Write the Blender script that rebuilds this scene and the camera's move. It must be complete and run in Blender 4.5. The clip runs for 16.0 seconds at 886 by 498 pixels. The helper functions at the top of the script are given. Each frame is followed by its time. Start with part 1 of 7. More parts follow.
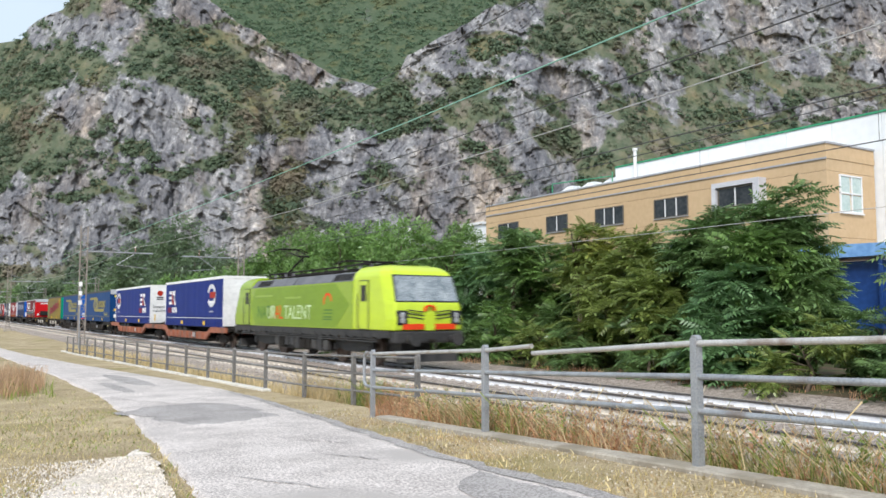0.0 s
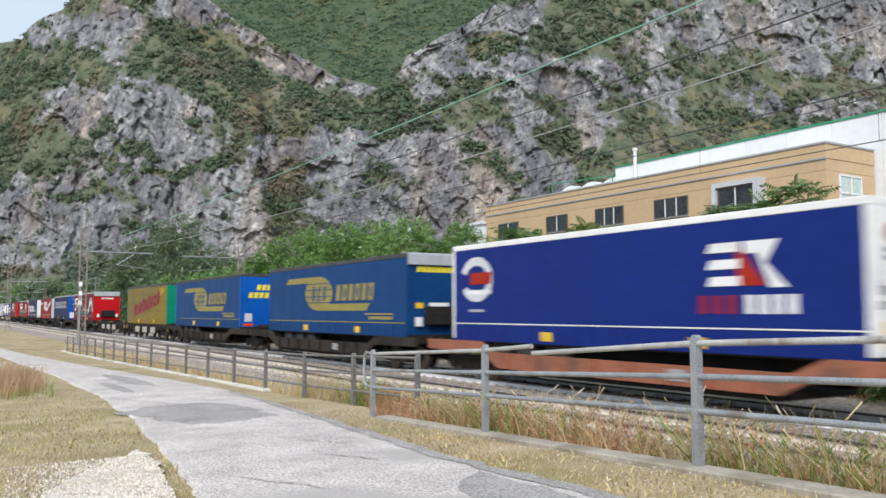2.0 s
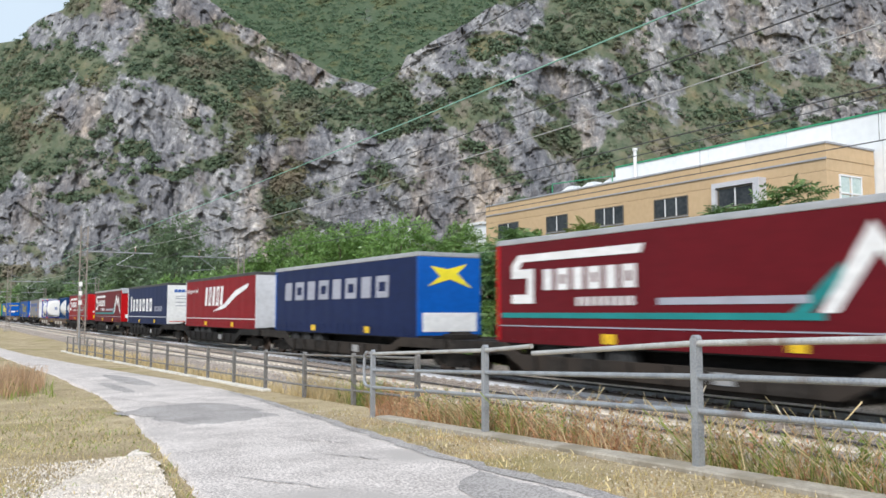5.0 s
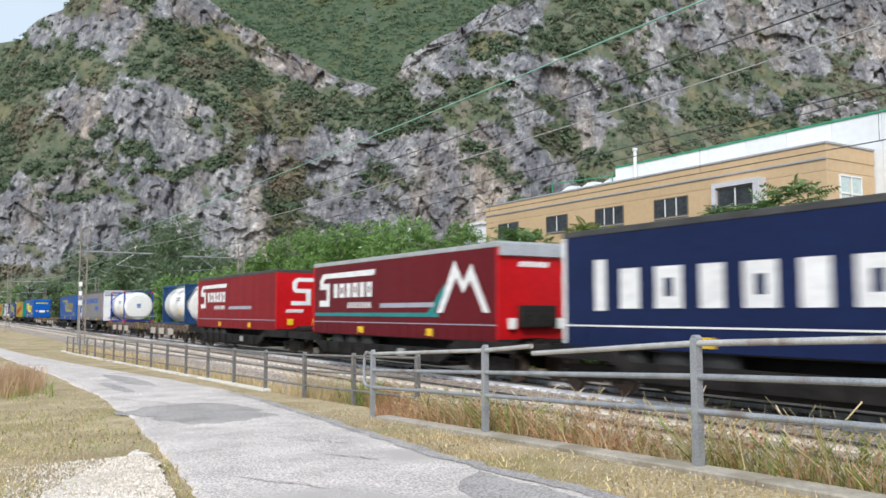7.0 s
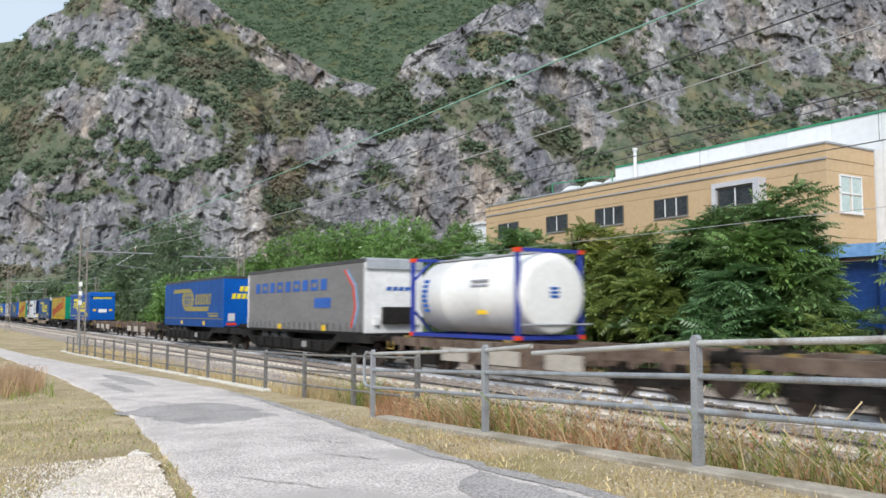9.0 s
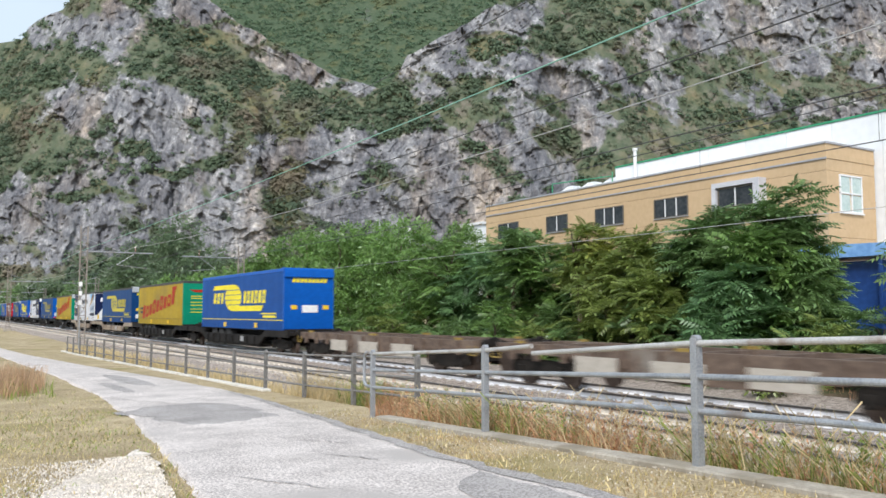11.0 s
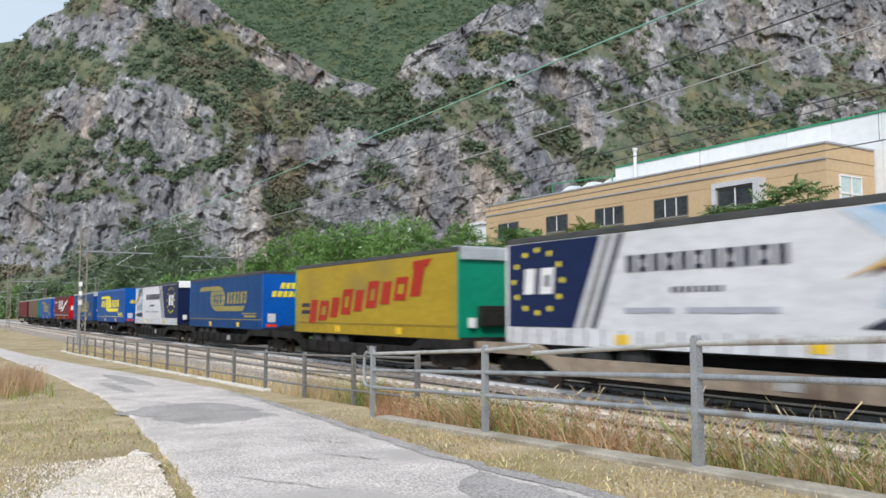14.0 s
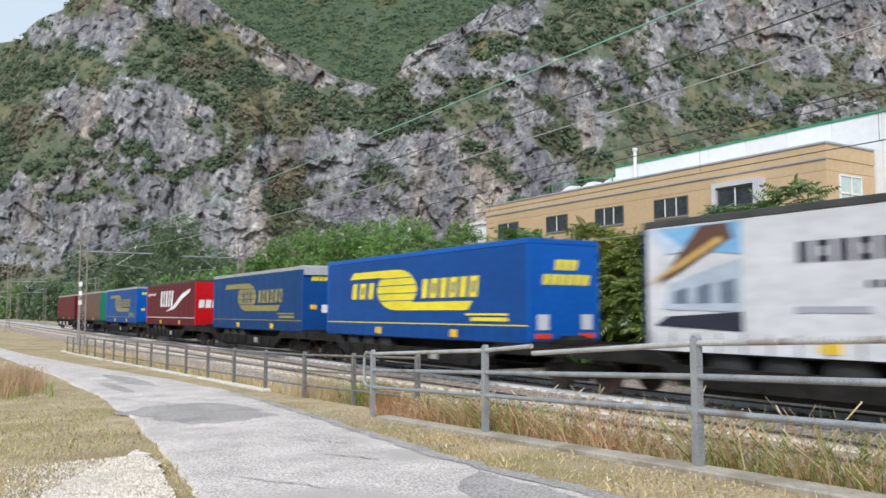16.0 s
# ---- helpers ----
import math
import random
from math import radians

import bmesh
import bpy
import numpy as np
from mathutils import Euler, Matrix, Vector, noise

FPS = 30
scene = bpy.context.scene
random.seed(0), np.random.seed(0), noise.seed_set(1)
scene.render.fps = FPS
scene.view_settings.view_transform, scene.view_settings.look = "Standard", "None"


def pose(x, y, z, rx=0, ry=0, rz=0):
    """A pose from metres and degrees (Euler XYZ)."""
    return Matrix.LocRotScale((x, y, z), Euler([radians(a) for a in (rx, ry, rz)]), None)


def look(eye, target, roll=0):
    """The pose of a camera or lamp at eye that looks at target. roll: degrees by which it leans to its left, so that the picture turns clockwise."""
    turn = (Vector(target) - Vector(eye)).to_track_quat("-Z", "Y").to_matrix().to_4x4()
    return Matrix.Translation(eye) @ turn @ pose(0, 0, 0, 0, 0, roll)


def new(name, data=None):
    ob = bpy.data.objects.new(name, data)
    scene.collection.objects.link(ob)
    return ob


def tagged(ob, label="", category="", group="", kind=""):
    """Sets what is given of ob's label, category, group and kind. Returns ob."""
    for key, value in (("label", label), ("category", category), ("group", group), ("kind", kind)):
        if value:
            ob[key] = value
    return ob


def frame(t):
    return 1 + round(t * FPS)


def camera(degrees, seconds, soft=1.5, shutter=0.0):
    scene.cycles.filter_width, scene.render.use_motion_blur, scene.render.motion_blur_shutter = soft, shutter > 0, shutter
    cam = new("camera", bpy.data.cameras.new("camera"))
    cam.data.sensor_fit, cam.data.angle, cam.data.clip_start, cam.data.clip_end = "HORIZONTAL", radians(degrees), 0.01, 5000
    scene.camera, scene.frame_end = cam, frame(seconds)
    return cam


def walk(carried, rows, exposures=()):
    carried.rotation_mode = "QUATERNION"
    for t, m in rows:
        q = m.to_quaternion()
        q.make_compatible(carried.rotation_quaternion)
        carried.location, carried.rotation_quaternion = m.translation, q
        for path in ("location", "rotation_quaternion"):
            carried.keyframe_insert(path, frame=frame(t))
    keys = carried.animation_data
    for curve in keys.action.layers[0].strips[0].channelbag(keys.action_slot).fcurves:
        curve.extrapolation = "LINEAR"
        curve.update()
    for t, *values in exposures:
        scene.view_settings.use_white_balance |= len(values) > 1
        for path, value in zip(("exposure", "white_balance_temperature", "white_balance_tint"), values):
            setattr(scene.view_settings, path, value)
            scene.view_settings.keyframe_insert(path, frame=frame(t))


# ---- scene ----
# ================= camera =================
TURN, TILT, EYE = radians(31.855), radians(4.42), 2.01
AHEAD = Vector((-math.cos(TURN), math.sin(TURN), 0.0))
RIGHT = Vector((math.sin(TURN), math.cos(TURN), 0.0))
cam = camera(56.77, 16.0, soft=1.6, shutter=0.3)
STAND = look((0, 0, EYE), (AHEAD.x, AHEAD.y, EYE + math.tan(TILT)))
walk(cam, [(0.0, STAND), (16.0, STAND)], exposures=[(0.0, 0.77), (1.0, 0.72), (2.0, 0.64), (3.5, 0.70), (7.0, 0.70), (8.8, 0.63), (11.5, 0.78), (12.5, 0.74), (14.0, 0.58), (14.5, 0.56), (15.0, 0.60), (16.0, 0.62)])

# ================= light =================
SUN_AZ, SUN_EL = radians(-46.0), radians(43.0)      # azimuth from +x, anticlockwise
world = bpy.data.worlds.new("sky")
scene.world = world
world.use_nodes = True
wn, wl = world.node_tree.nodes, world.node_tree.links
wn.clear()
w_out, w_bg = wn.new("ShaderNodeOutputWorld"), wn.new("ShaderNodeBackground")
w_sky, w_mix = wn.new("ShaderNodeTexSky"), wn.new("ShaderNodeMix")
w_noise, w_ramp, w_co = wn.new("ShaderNodeTexNoise"), wn.new("ShaderNodeValToRGB"), wn.new("ShaderNodeTexCoord")
w_sky.sky_type, w_sky.sun_disc = "NISHITA", False
w_sky.sun_elevation, w_sky.sun_rotation = SUN_EL, math.pi / 2 - SUN_AZ
w_sky.air_density, w_sky.dust_density, w_sky.altitude = 1.0, 2.5, 150
w_mix.data_type = "RGBA"
w_noise.inputs["Scale"].default_value, w_noise.inputs["Detail"].default_value = 2.6, 6
w_ramp.color_ramp.elements[0].position, w_ramp.color_ramp.elements[1].position = 0.3, 0.62
w_ramp.color_ramp.elements[0].color, w_ramp.color_ramp.elements[1].color = (0.40, 0.40, 0.40, 1), (0.92, 0.92, 0.92, 1)
wl.new(w_co.outputs["Generated"], w_noise.inputs["Vector"])
wl.new(w_noise.outputs["Fac"], w_ramp.inputs["Fac"])
wl.new(w_ramp.outputs["Color"], w_mix.inputs["Factor"])
wl.new(w_sky.outputs["Color"], w_mix.inputs[6])
w_mix.inputs[7].default_value = (4.8, 5.7, 6.6, 1)       # thin bright cloud
wl.new(w_mix.outputs[2], w_bg.inputs["Color"])
w_bg.inputs["Strength"].default_value = 0.095
wl.new(w_bg.outputs["Background"], w_out.inputs["Surface"])
sun = new("sun", bpy.data.lights.new("sun", "SUN"))
sun.data.energy, sun.data.angle, sun.data.color = 2.1, radians(20), (1.0, 0.98, 0.965)
sun.matrix_world = look((math.cos(SUN_AZ) * 60, math.sin(SUN_AZ) * 60, 80), (0, 0, 0))
sun.rotation_euler = (Vector((-math.cos(SUN_AZ) * math.cos(SUN_EL), -math.sin(SUN_AZ) * math.cos(SUN_EL), -math.sin(SUN_EL)))).to_track_quat("-Z", "Y").to_euler()

# ================= materials =================
def surface(name, c1, c2, size=1.0, rough=0.6, metal=0.0, bump=0.15, fine=8.0, stain=None, stain_at=0.6, stretch=(1, 1, 1), island=0.0, per_object=0.0, spec=0.5, coat=0.0, grain=0.5, sharp=0.14):
    """Two-scale mottled surface; size: metres of the large mottling, fine: how much finer the grain is."""
    m = bpy.data.materials.new(name)
    m.use_nodes = True
    n, l = m.node_tree.nodes, m.node_tree.links
    b = n["Principled BSDF"]
    co, mp = n.new("ShaderNodeTexCoord"), n.new("ShaderNodeMapping")
    mp.inputs["Scale"].default_value = stretch
    l.new(co.outputs["Object"], mp.inputs["Vector"])
    big, small = n.new("ShaderNodeTexNoise"), n.new("ShaderNodeTexNoise")
    big.inputs["Scale"].default_value, big.inputs["Detail"].default_value = 1.0 / size, 5
    small.inputs["Scale"].default_value, small.inputs["Detail"].default_value = fine / size, 4
    l.new(mp.outputs["Vector"], big.inputs["Vector"])
    l.new(mp.outputs["Vector"], small.inputs["Vector"])
    add = n.new("ShaderNodeMath")
    add.operation = "MULTIPLY_ADD"
    add.inputs[1].default_value, add.inputs[2].default_value = grain, 0.0
    l.new(small.outputs["Fac"], add.inputs[0])
    mad = n.new("ShaderNodeMath")
    mad.operation = "MULTIPLY_ADD"
    mad.inputs[1].default_value = 1.0 - grain
    l.new(big.outputs["Fac"], mad.inputs[0])
    l.new(add.outputs[0], mad.inputs[2])
    ramp = n.new("ShaderNodeValToRGB")
    ramp.color_ramp.elements[0].position, ramp.color_ramp.elements[1].position = 0.5 - sharp, 0.5 + sharp
    ramp.color_ramp.elements[0].color, ramp.color_ramp.elements[1].color = (*c1, 1), (*c2, 1)
    l.new(mad.outputs[0], ramp.inputs["Fac"])
    colour = ramp.outputs["Color"]
    if stain:
        sn, sr, sm = n.new("ShaderNodeTexNoise"), n.new("ShaderNodeValToRGB"), n.new("ShaderNodeMix")
        sn.inputs["Scale"].default_value, sn.inputs["Detail"].default_value = 0.45 / size, 7
        sr.color_ramp.elements[0].position, sr.color_ramp.elements[1].position = stain_at - 0.06, stain_at + 0.08
        sm.data_type = "RGBA"
        l.new(mp.outputs["Vector"], sn.inputs["Vector"])
        l.new(sn.outputs["Fac"], sr.inputs["Fac"])
        l.new(sr.outputs["Color"], sm.inputs["Factor"])
        l.new(colour, sm.inputs[6])
        sm.inputs[7].default_value = (*stain, 1)
        colour = sm.outputs[2]
    if island or per_object:
        src = n.new("ShaderNodeNewGeometry").outputs["Random Per Island"] if island else n.new("ShaderNodeObjectInfo").outputs["Random"]
        k = island or per_object
        rng, hsv = n.new("ShaderNodeMapRange"), n.new("ShaderNodeHueSaturation")
        rng.inputs["To Min"].default_value, rng.inputs["To Max"].default_value = 1 - k, 1 + k
        l.new(src, rng.inputs["Value"])
        l.new(rng.outputs["Result"], hsv.inputs["Value"])
        l.new(colour, hsv.inputs["Color"])
        colour = hsv.outputs["Color"]
    l.new(colour, b.inputs["Base Color"])
    b.inputs["Roughness"].default_value, b.inputs["Metallic"].default_value = rough, metal
    b.inputs["Specular IOR Level"].default_value = spec
    b.inputs["Coat Weight"].default_value = coat
    if bump:
        bp = n.new("ShaderNodeBump")
        bp.inputs["Strength"].default_value, bp.inputs["Distance"].default_value = bump, 0.02 * size
        l.new(mad.outputs[0], bp.inputs["Height"])
        l.new(bp.outputs["Normal"], b.inputs["Normal"])
    return m


def tint(c, k):
    return tuple(min(1.0, v * k) for v in c)


def paint(name, c, rough=0.55, var=0.12, grime=(0.10, 0.09, 0.08), at=0.72, coat=0.0):
    """Painted or printed tarpaulin: a plain colour with faint fading and road grime."""
    return surface(name, tint(c, 1 - var), tint(c, 1 + var), 1.6, rough, 0, 0.06, 6, stain=tuple(0.6 * a + 0.4 * g for a, g in zip(c, grime)), stain_at=at, stretch=(0.5, 1, 1.6), coat=coat, spec=0.18)


# ================= mesh helpers =================
def link(name, mesh, material, parent=None, label="", smooth=False):
    ob = new(name, mesh)
    if material is not None:
        mesh.materials.append(material)
    if smooth:
        mesh.polygons.foreach_set("use_smooth", [True] * len(mesh.polygons))
    if parent is not None:
        ob.parent = parent
    if label:
        tagged(ob, label)
    return ob


def part(name, bm, material, parent=None, label="", smooth=False):
    me = bpy.data.meshes.new(name)
    bm.to_mesh(me)
    bm.free()
    return link(name, me, material, parent, label, smooth)


def box(bm, x0, x1, y0, y1, z0, z1, bevel=0.0):
    vs = [bm.verts.new((x, y, z)) for z in (z0, z1) for y in (y0, y1) for x in (x0, x1)]
    fs = [bm.faces.new([vs[i] for i in q]) for q in ((0, 2, 3, 1), (4, 5, 7, 6), (0, 1, 5, 4), (2, 6, 7, 3), (0, 4, 6, 2), (1, 3, 7, 5))]
    if bevel:
        es = list({e for f in fs for e in f.edges})
        bmesh.ops.bevel(bm, geom=es, offset=bevel, segments=2, affect="EDGES", profile=0.6)
    return vs


def boxed(name, dims, material, parent=None, label="", bevel=0.0):
    bm = bmesh.new()
    box(bm, *dims, bevel=bevel)
    return part(name, bm, material, parent, label)


def tube(bm, a, b, r, r2=None, seg=8, caps=True):
    a, b = Vector(a), Vector(b)
    q = (b - a).to_track_quat("Z", "Y")
    r2 = r if r2 is None else r2
    ring = []
    for p, rr in ((a, r), (b, r2)):
        ring.append([bm.verts.new(p + q @ Vector((math.cos(2 * math.pi * i / seg) * rr, math.sin(2 * math.pi * i / seg) * rr, 0))) for i in range(seg)])
    for i in range(seg):
        j = (i + 1) % seg
        bm.faces.new((ring[0][i], ring[0][j], ring[1][j], ring[1][i]))
    if caps:
        bm.faces.new(ring[0][::-1])
        bm.faces.new(ring[1])


def prism(bm, pts, y0, y1):
    """A plate: the outline pts (x, z), from y0 to y1."""
    a = [bm.verts.new((x, y0, z)) for x, z in pts]
    b = [bm.verts.new((x, y1, z)) for x, z in pts]
    n = len(pts)
    bm.faces.new(a)
    bm.faces.new(b[::-1])
    for i in range(n):
        j = (i + 1) % n
        bm.faces.new((a[j], a[i], b[i], b[j]))


def lathe(bm, profile, axis_x=False, seg=24, centre=(0, 0, 0)):
    """Turn (along, radius) pairs about the y axis (or the x axis)."""
    rings = []
    for s, r in profile:
        ring = []
        for i in range(seg):
            c, d = math.cos(2 * math.pi * i / seg) * r, math.sin(2 * math.pi * i / seg) * r
            ring.append(bm.verts.new(Vector((s, c, d) if axis_x else (c, s, d)) + Vector(centre)))
        rings.append(ring)
    for p, q in zip(rings, rings[1:]):
        for i in range(seg):
            j = (i + 1) % seg
            bm.faces.new((p[i], p[j], q[j], q[i]))
    bm.faces.new(rings[0][::-1])
    bm.faces.new(rings[-1])


def lettering(name, text, height, material, parent, m, label="", depth=0.003, align="LEFT", shear=0.0):
    """Raised letters in the built-in font; m places the text's plane."""
    cu = bpy.data.curves.new(name, "FONT")
    cu.body, cu.size, cu.extrude, cu.align_x, cu.shear, cu.resolution_u = text, height / 0.7, depth, align, shear, 3
    tmp = new(name, cu)
    me = bpy.data.meshes.new_from_object(tmp.evaluated_get(bpy.context.evaluated_depsgraph_get()))
    bpy.data.objects.remove(tmp)
    me.transform(m)
    return link(name, me, material, parent, label)


# ================= smooth random fields =================
RNG = np.random.RandomState(7)
LATTICE = RNG.rand(256, 256)


def field(x, y):
    xi, yi = np.floor(x).astype(int), np.floor(y).astype(int)
    fx, fy = x - xi, y - yi
    fx, fy = fx * fx * (3 - 2 * fx), fy * fy * (3 - 2 * fy)
    g = lambda i, j: LATTICE[i % 256, j % 256]
    return (g(xi, yi) * (1 - fx) + g(xi + 1, yi) * fx) * (1 - fy) + (g(xi, yi + 1) * (1 - fx) + g(xi + 1, yi + 1) * fx) * fy


def fractal(x, y, octaves=5, gain=0.5):
    total, a, s, k = 0.0, 1.0, 0.0, 1.0
    for o in range(octaves):
        total = total + a * field(x * k + 17.3 * o, y * k + 9.1 * o)
        s, a, k = s + a, a * gain, k * 2.03
    return total / s


def cells(x, y, seed=0):
    """Broken slabs: for each spot a random level with a tilt that is constant over its slab."""
    xi, yi = np.floor(x).astype(int), np.floor(y).astype(int)
    best, out = np.full(x.shape, 1e9), np.zeros(x.shape)
    g = lambda i, j, k: LATTICE[(i * 3 + k * 41 + seed) % 256, (j * 5 + k * 17 + seed * 7) % 256]
    for di in (-1, 0, 1):
        for dj in (-1, 0, 1):
            i, j = xi + di, yi + dj
            dx, dy = x - (i + g(i, j, 1)), y - (j + g(i, j, 2))
            d = dx * dx + dy * dy
            near = d < best
            best = np.where(near, d, best)
            out = np.where(near, g(i, j, 3) - 0.5 + 1.1 * (g(i, j, 4) - 0.5) * dx + 0.8 * (g(i, j, 5) - 0.5) * dy, out)
    return out


def sheet(name, xs, ys, zs, material, smooth=True, attribute=None):
    """A grid mesh from 2D arrays."""
    h, w = xs.shape
    me = bpy.data.meshes.new(name)
    co = np.stack([xs, ys, zs], -1).reshape(-1, 3).astype(np.float32)
    i = np.arange(h * w).reshape(h, w)
    quads = np.stack([i[:-1, :-1], i[:-1, 1:], i[1:, 1:], i[1:, :-1]], -1).reshape(-1, 4)
    me.vertices.add(len(co))
    me.vertices.foreach_set("co", co.ravel())
    me.loops.add(quads.size)
    me.loops.foreach_set("vertex_index", quads.ravel().astype(np.int32))
    me.polygons.add(len(quads))
    me.polygons.foreach_set("loop_start", np.arange(0, quads.size, 4, dtype=np.int32))
    me.update(calc_edges=True)
    if attribute is not None:
        at = me.attributes.new("cover", "FLOAT", "POINT")
        at.data.foreach_set("value", attribute.ravel().astype(np.float32))
    return link(name, me, material, None, "", smooth)


def soup(name, verts, faces, material, parent=None, label="", smooth=False):
    """A mesh from numpy arrays of vertices and equal-sized faces."""
    me = bpy.data.meshes.new(name)
    n = faces.shape[1]
    me.vertices.add(len(verts))
    me.vertices.foreach_set("co", np.asarray(verts, np.float32).ravel())
    me.loops.add(faces.size)
    me.loops.foreach_set("vertex_index", faces.ravel().astype(np.int32))
    me.polygons.add(len(faces))
    me.polygons.foreach_set("loop_start", np.arange(0, faces.size, n, dtype=np.int32))
    me.update(calc_edges=True)
    return link(name, me, material, parent, label, smooth)


# ================= mountains =================
def mountain_material(name, woods=False):
    m = bpy.data.materials.new(name)
    m.use_nodes = True
    n, l = m.node_tree.nodes, m.node_tree.links
    b = n["Principled BSDF"]
    b.inputs["Roughness"].default_value, b.inputs["Specular IOR Level"].default_value = 0.95, 0.1
    co = n.new("ShaderNodeTexCoord").outputs["Object"]

    def noise_at(scale, stretch, detail=8, rough=0.6):
        mp, t = n.new("ShaderNodeMapping"), n.new("ShaderNodeTexNoise")
        mp.inputs["Scale"].default_value = stretch
        t.inputs["Scale"].default_value, t.inputs["Detail"].default_value, t.inputs["Roughness"].default_value = scale, detail, rough
        l.new(co, mp.inputs["Vector"])
        l.new(mp.outputs["Vector"], t.inputs["Vector"])
        return t.outputs["Fac"]

    def ramp(src, stops):
        r = n.new("ShaderNodeValToRGB")
        while len(r.color_ramp.elements) < len(stops):
            r.color_ramp.elements.new(0.5)
        for e, (p, c) in zip(r.color_ramp.elements, stops):
            e.position, e.color = p, (*c, 1)
        l.new(src, r.inputs["Fac"])
        return r.outputs["Color"]

    def mix(fac, a, c, mode="MIX"):
        x = n.new("ShaderNodeMix")
        x.data_type, x.blend_type = "RGBA", mode
        for sock, v in ((x.inputs["Factor"], fac), (x.inputs[6], a), (x.inputs[7], c)):
            if isinstance(v, (float, tuple)):
                sock.default_value = v
            else:
                l.new(v, sock)
        return x.outputs[2]

    strata = noise_at(0.26, (1, 1, 0.75), 12, 0.76)
    # rock tones leaned to blue to carry the distance haze in the colour
    rock = ramp(strata, [(0.32, (0.105, 0.109, 0.121)), (0.42, (0.182, 0.186, 0.200)), (0.54, (0.278, 0.281, 0.293)), (0.64, (0.51, 0.507, 0.504))])
    warm = ramp(noise_at(0.035, (1, 1, 0.35), 6), [(0.52, (0, 0, 0)), (0.66, (1, 1, 1))])
    rock = mix(warm, rock, mix(1.0, rock, (1.06, 0.92, 0.78, 1), "MULTIPLY"))
    pale = ramp(noise_at(0.028, (1, 1, 0.5), 6, 0.6), [(0.50, (0, 0, 0)), (0.68, (1, 1, 1))])
    rock = mix(pale, rock, mix(1.0, rock, (1.35, 1.30, 1.23, 1), "MULTIPLY"))
    cracks = ramp(noise_at(0.34, (1, 1, 0.22), 9, 0.72), [(0.36, (0.55, 0.55, 0.58)), (0.46, (1, 1, 1))])
    fine = ramp(noise_at(1.3, (1, 1, 0.6), 6, 0.75), [(0.34, (0.74, 0.74, 0.74)), (0.5, (1, 1, 1)), (0.66, (1.0, 1.0, 1.0))])
    rock = mix(1.0, rock, fine, "MULTIPLY")
    rock = mix(0.8, rock, cracks, "MULTIPLY")
    weather = ramp(noise_at(0.055, (1, 1, 0.30), 7, 0.66), [(0.42, (0.62, 0.62, 0.65)), (0.56, (1, 1, 1))])
    rock = mix(1.0, rock, weather, "MULTIPLY")
    green = ramp(noise_at(0.16, (1, 1, 1), 8, 0.7), [(0.32, (0.068, 0.090, 0.060)), (0.5, (0.105, 0.126, 0.082)), (0.68, (0.170, 0.168, 0.120))])
    scrub = ramp(noise_at(0.03, (1, 1, 1), 5), [(0.5, (0, 0, 0)), (0.68, (1, 1, 1))])
    green = mix(scrub, green, mix(1.0, green, (1.45, 1.15, 0.95, 1), "MULTIPLY"))
    earth = ramp(noise_at(0.085, (1, 1, 1), 8, 0.65), [(0.53, (0, 0, 0)), (0.64, (1, 1, 1))])
    if woods:
        green = mix(1.0, green, (0.62, 0.74, 0.66, 1), "MULTIPLY")
    else:
        green = mix(earth, green, (0.180, 0.164, 0.132, 1))
    at = n.new("ShaderNodeAttribute")
    at.attribute_name = "cover"
    edge = n.new("ShaderNodeMath")
    edge.operation = "MULTIPLY_ADD"
    edge.inputs[1].default_value = 0.75
    l.new(noise_at(0.30, (1, 1, 0.7), 8, 0.7), edge.inputs[0])
    l.new(at.outputs["Fac"], edge.inputs[2])
    fac = ramp(edge.outputs[0], [(0.76, (0, 0, 0)), (1.04, (1, 1, 1))])
    colour = mix(fac, rock, green)
    l.new(colour, b.inputs["Base Color"])
    bp = n.new("ShaderNodeBump")
    bp.inputs["Strength"].default_value, bp.inputs["Distance"].default_value = 0.6, 1.0
    l.new(strata, bp.inputs["Height"])
    l.new(bp.outputs["Normal"], b.inputs["Normal"])
    return m


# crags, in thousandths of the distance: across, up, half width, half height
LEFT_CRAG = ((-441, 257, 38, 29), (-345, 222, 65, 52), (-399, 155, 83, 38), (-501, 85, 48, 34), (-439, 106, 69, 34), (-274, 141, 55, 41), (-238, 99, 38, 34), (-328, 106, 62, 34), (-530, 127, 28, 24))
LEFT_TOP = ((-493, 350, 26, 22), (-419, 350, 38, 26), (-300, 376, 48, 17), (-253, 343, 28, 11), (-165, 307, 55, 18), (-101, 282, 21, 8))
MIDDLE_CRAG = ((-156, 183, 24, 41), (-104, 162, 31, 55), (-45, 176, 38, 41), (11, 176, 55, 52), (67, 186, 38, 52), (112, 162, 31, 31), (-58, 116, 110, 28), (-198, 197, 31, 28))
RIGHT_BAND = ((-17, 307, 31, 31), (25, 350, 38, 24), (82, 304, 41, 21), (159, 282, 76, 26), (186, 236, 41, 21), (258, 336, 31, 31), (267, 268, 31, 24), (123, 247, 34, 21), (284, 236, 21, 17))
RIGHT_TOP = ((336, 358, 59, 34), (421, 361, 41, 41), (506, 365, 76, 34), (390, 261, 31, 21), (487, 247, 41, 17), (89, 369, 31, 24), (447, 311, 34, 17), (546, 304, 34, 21))
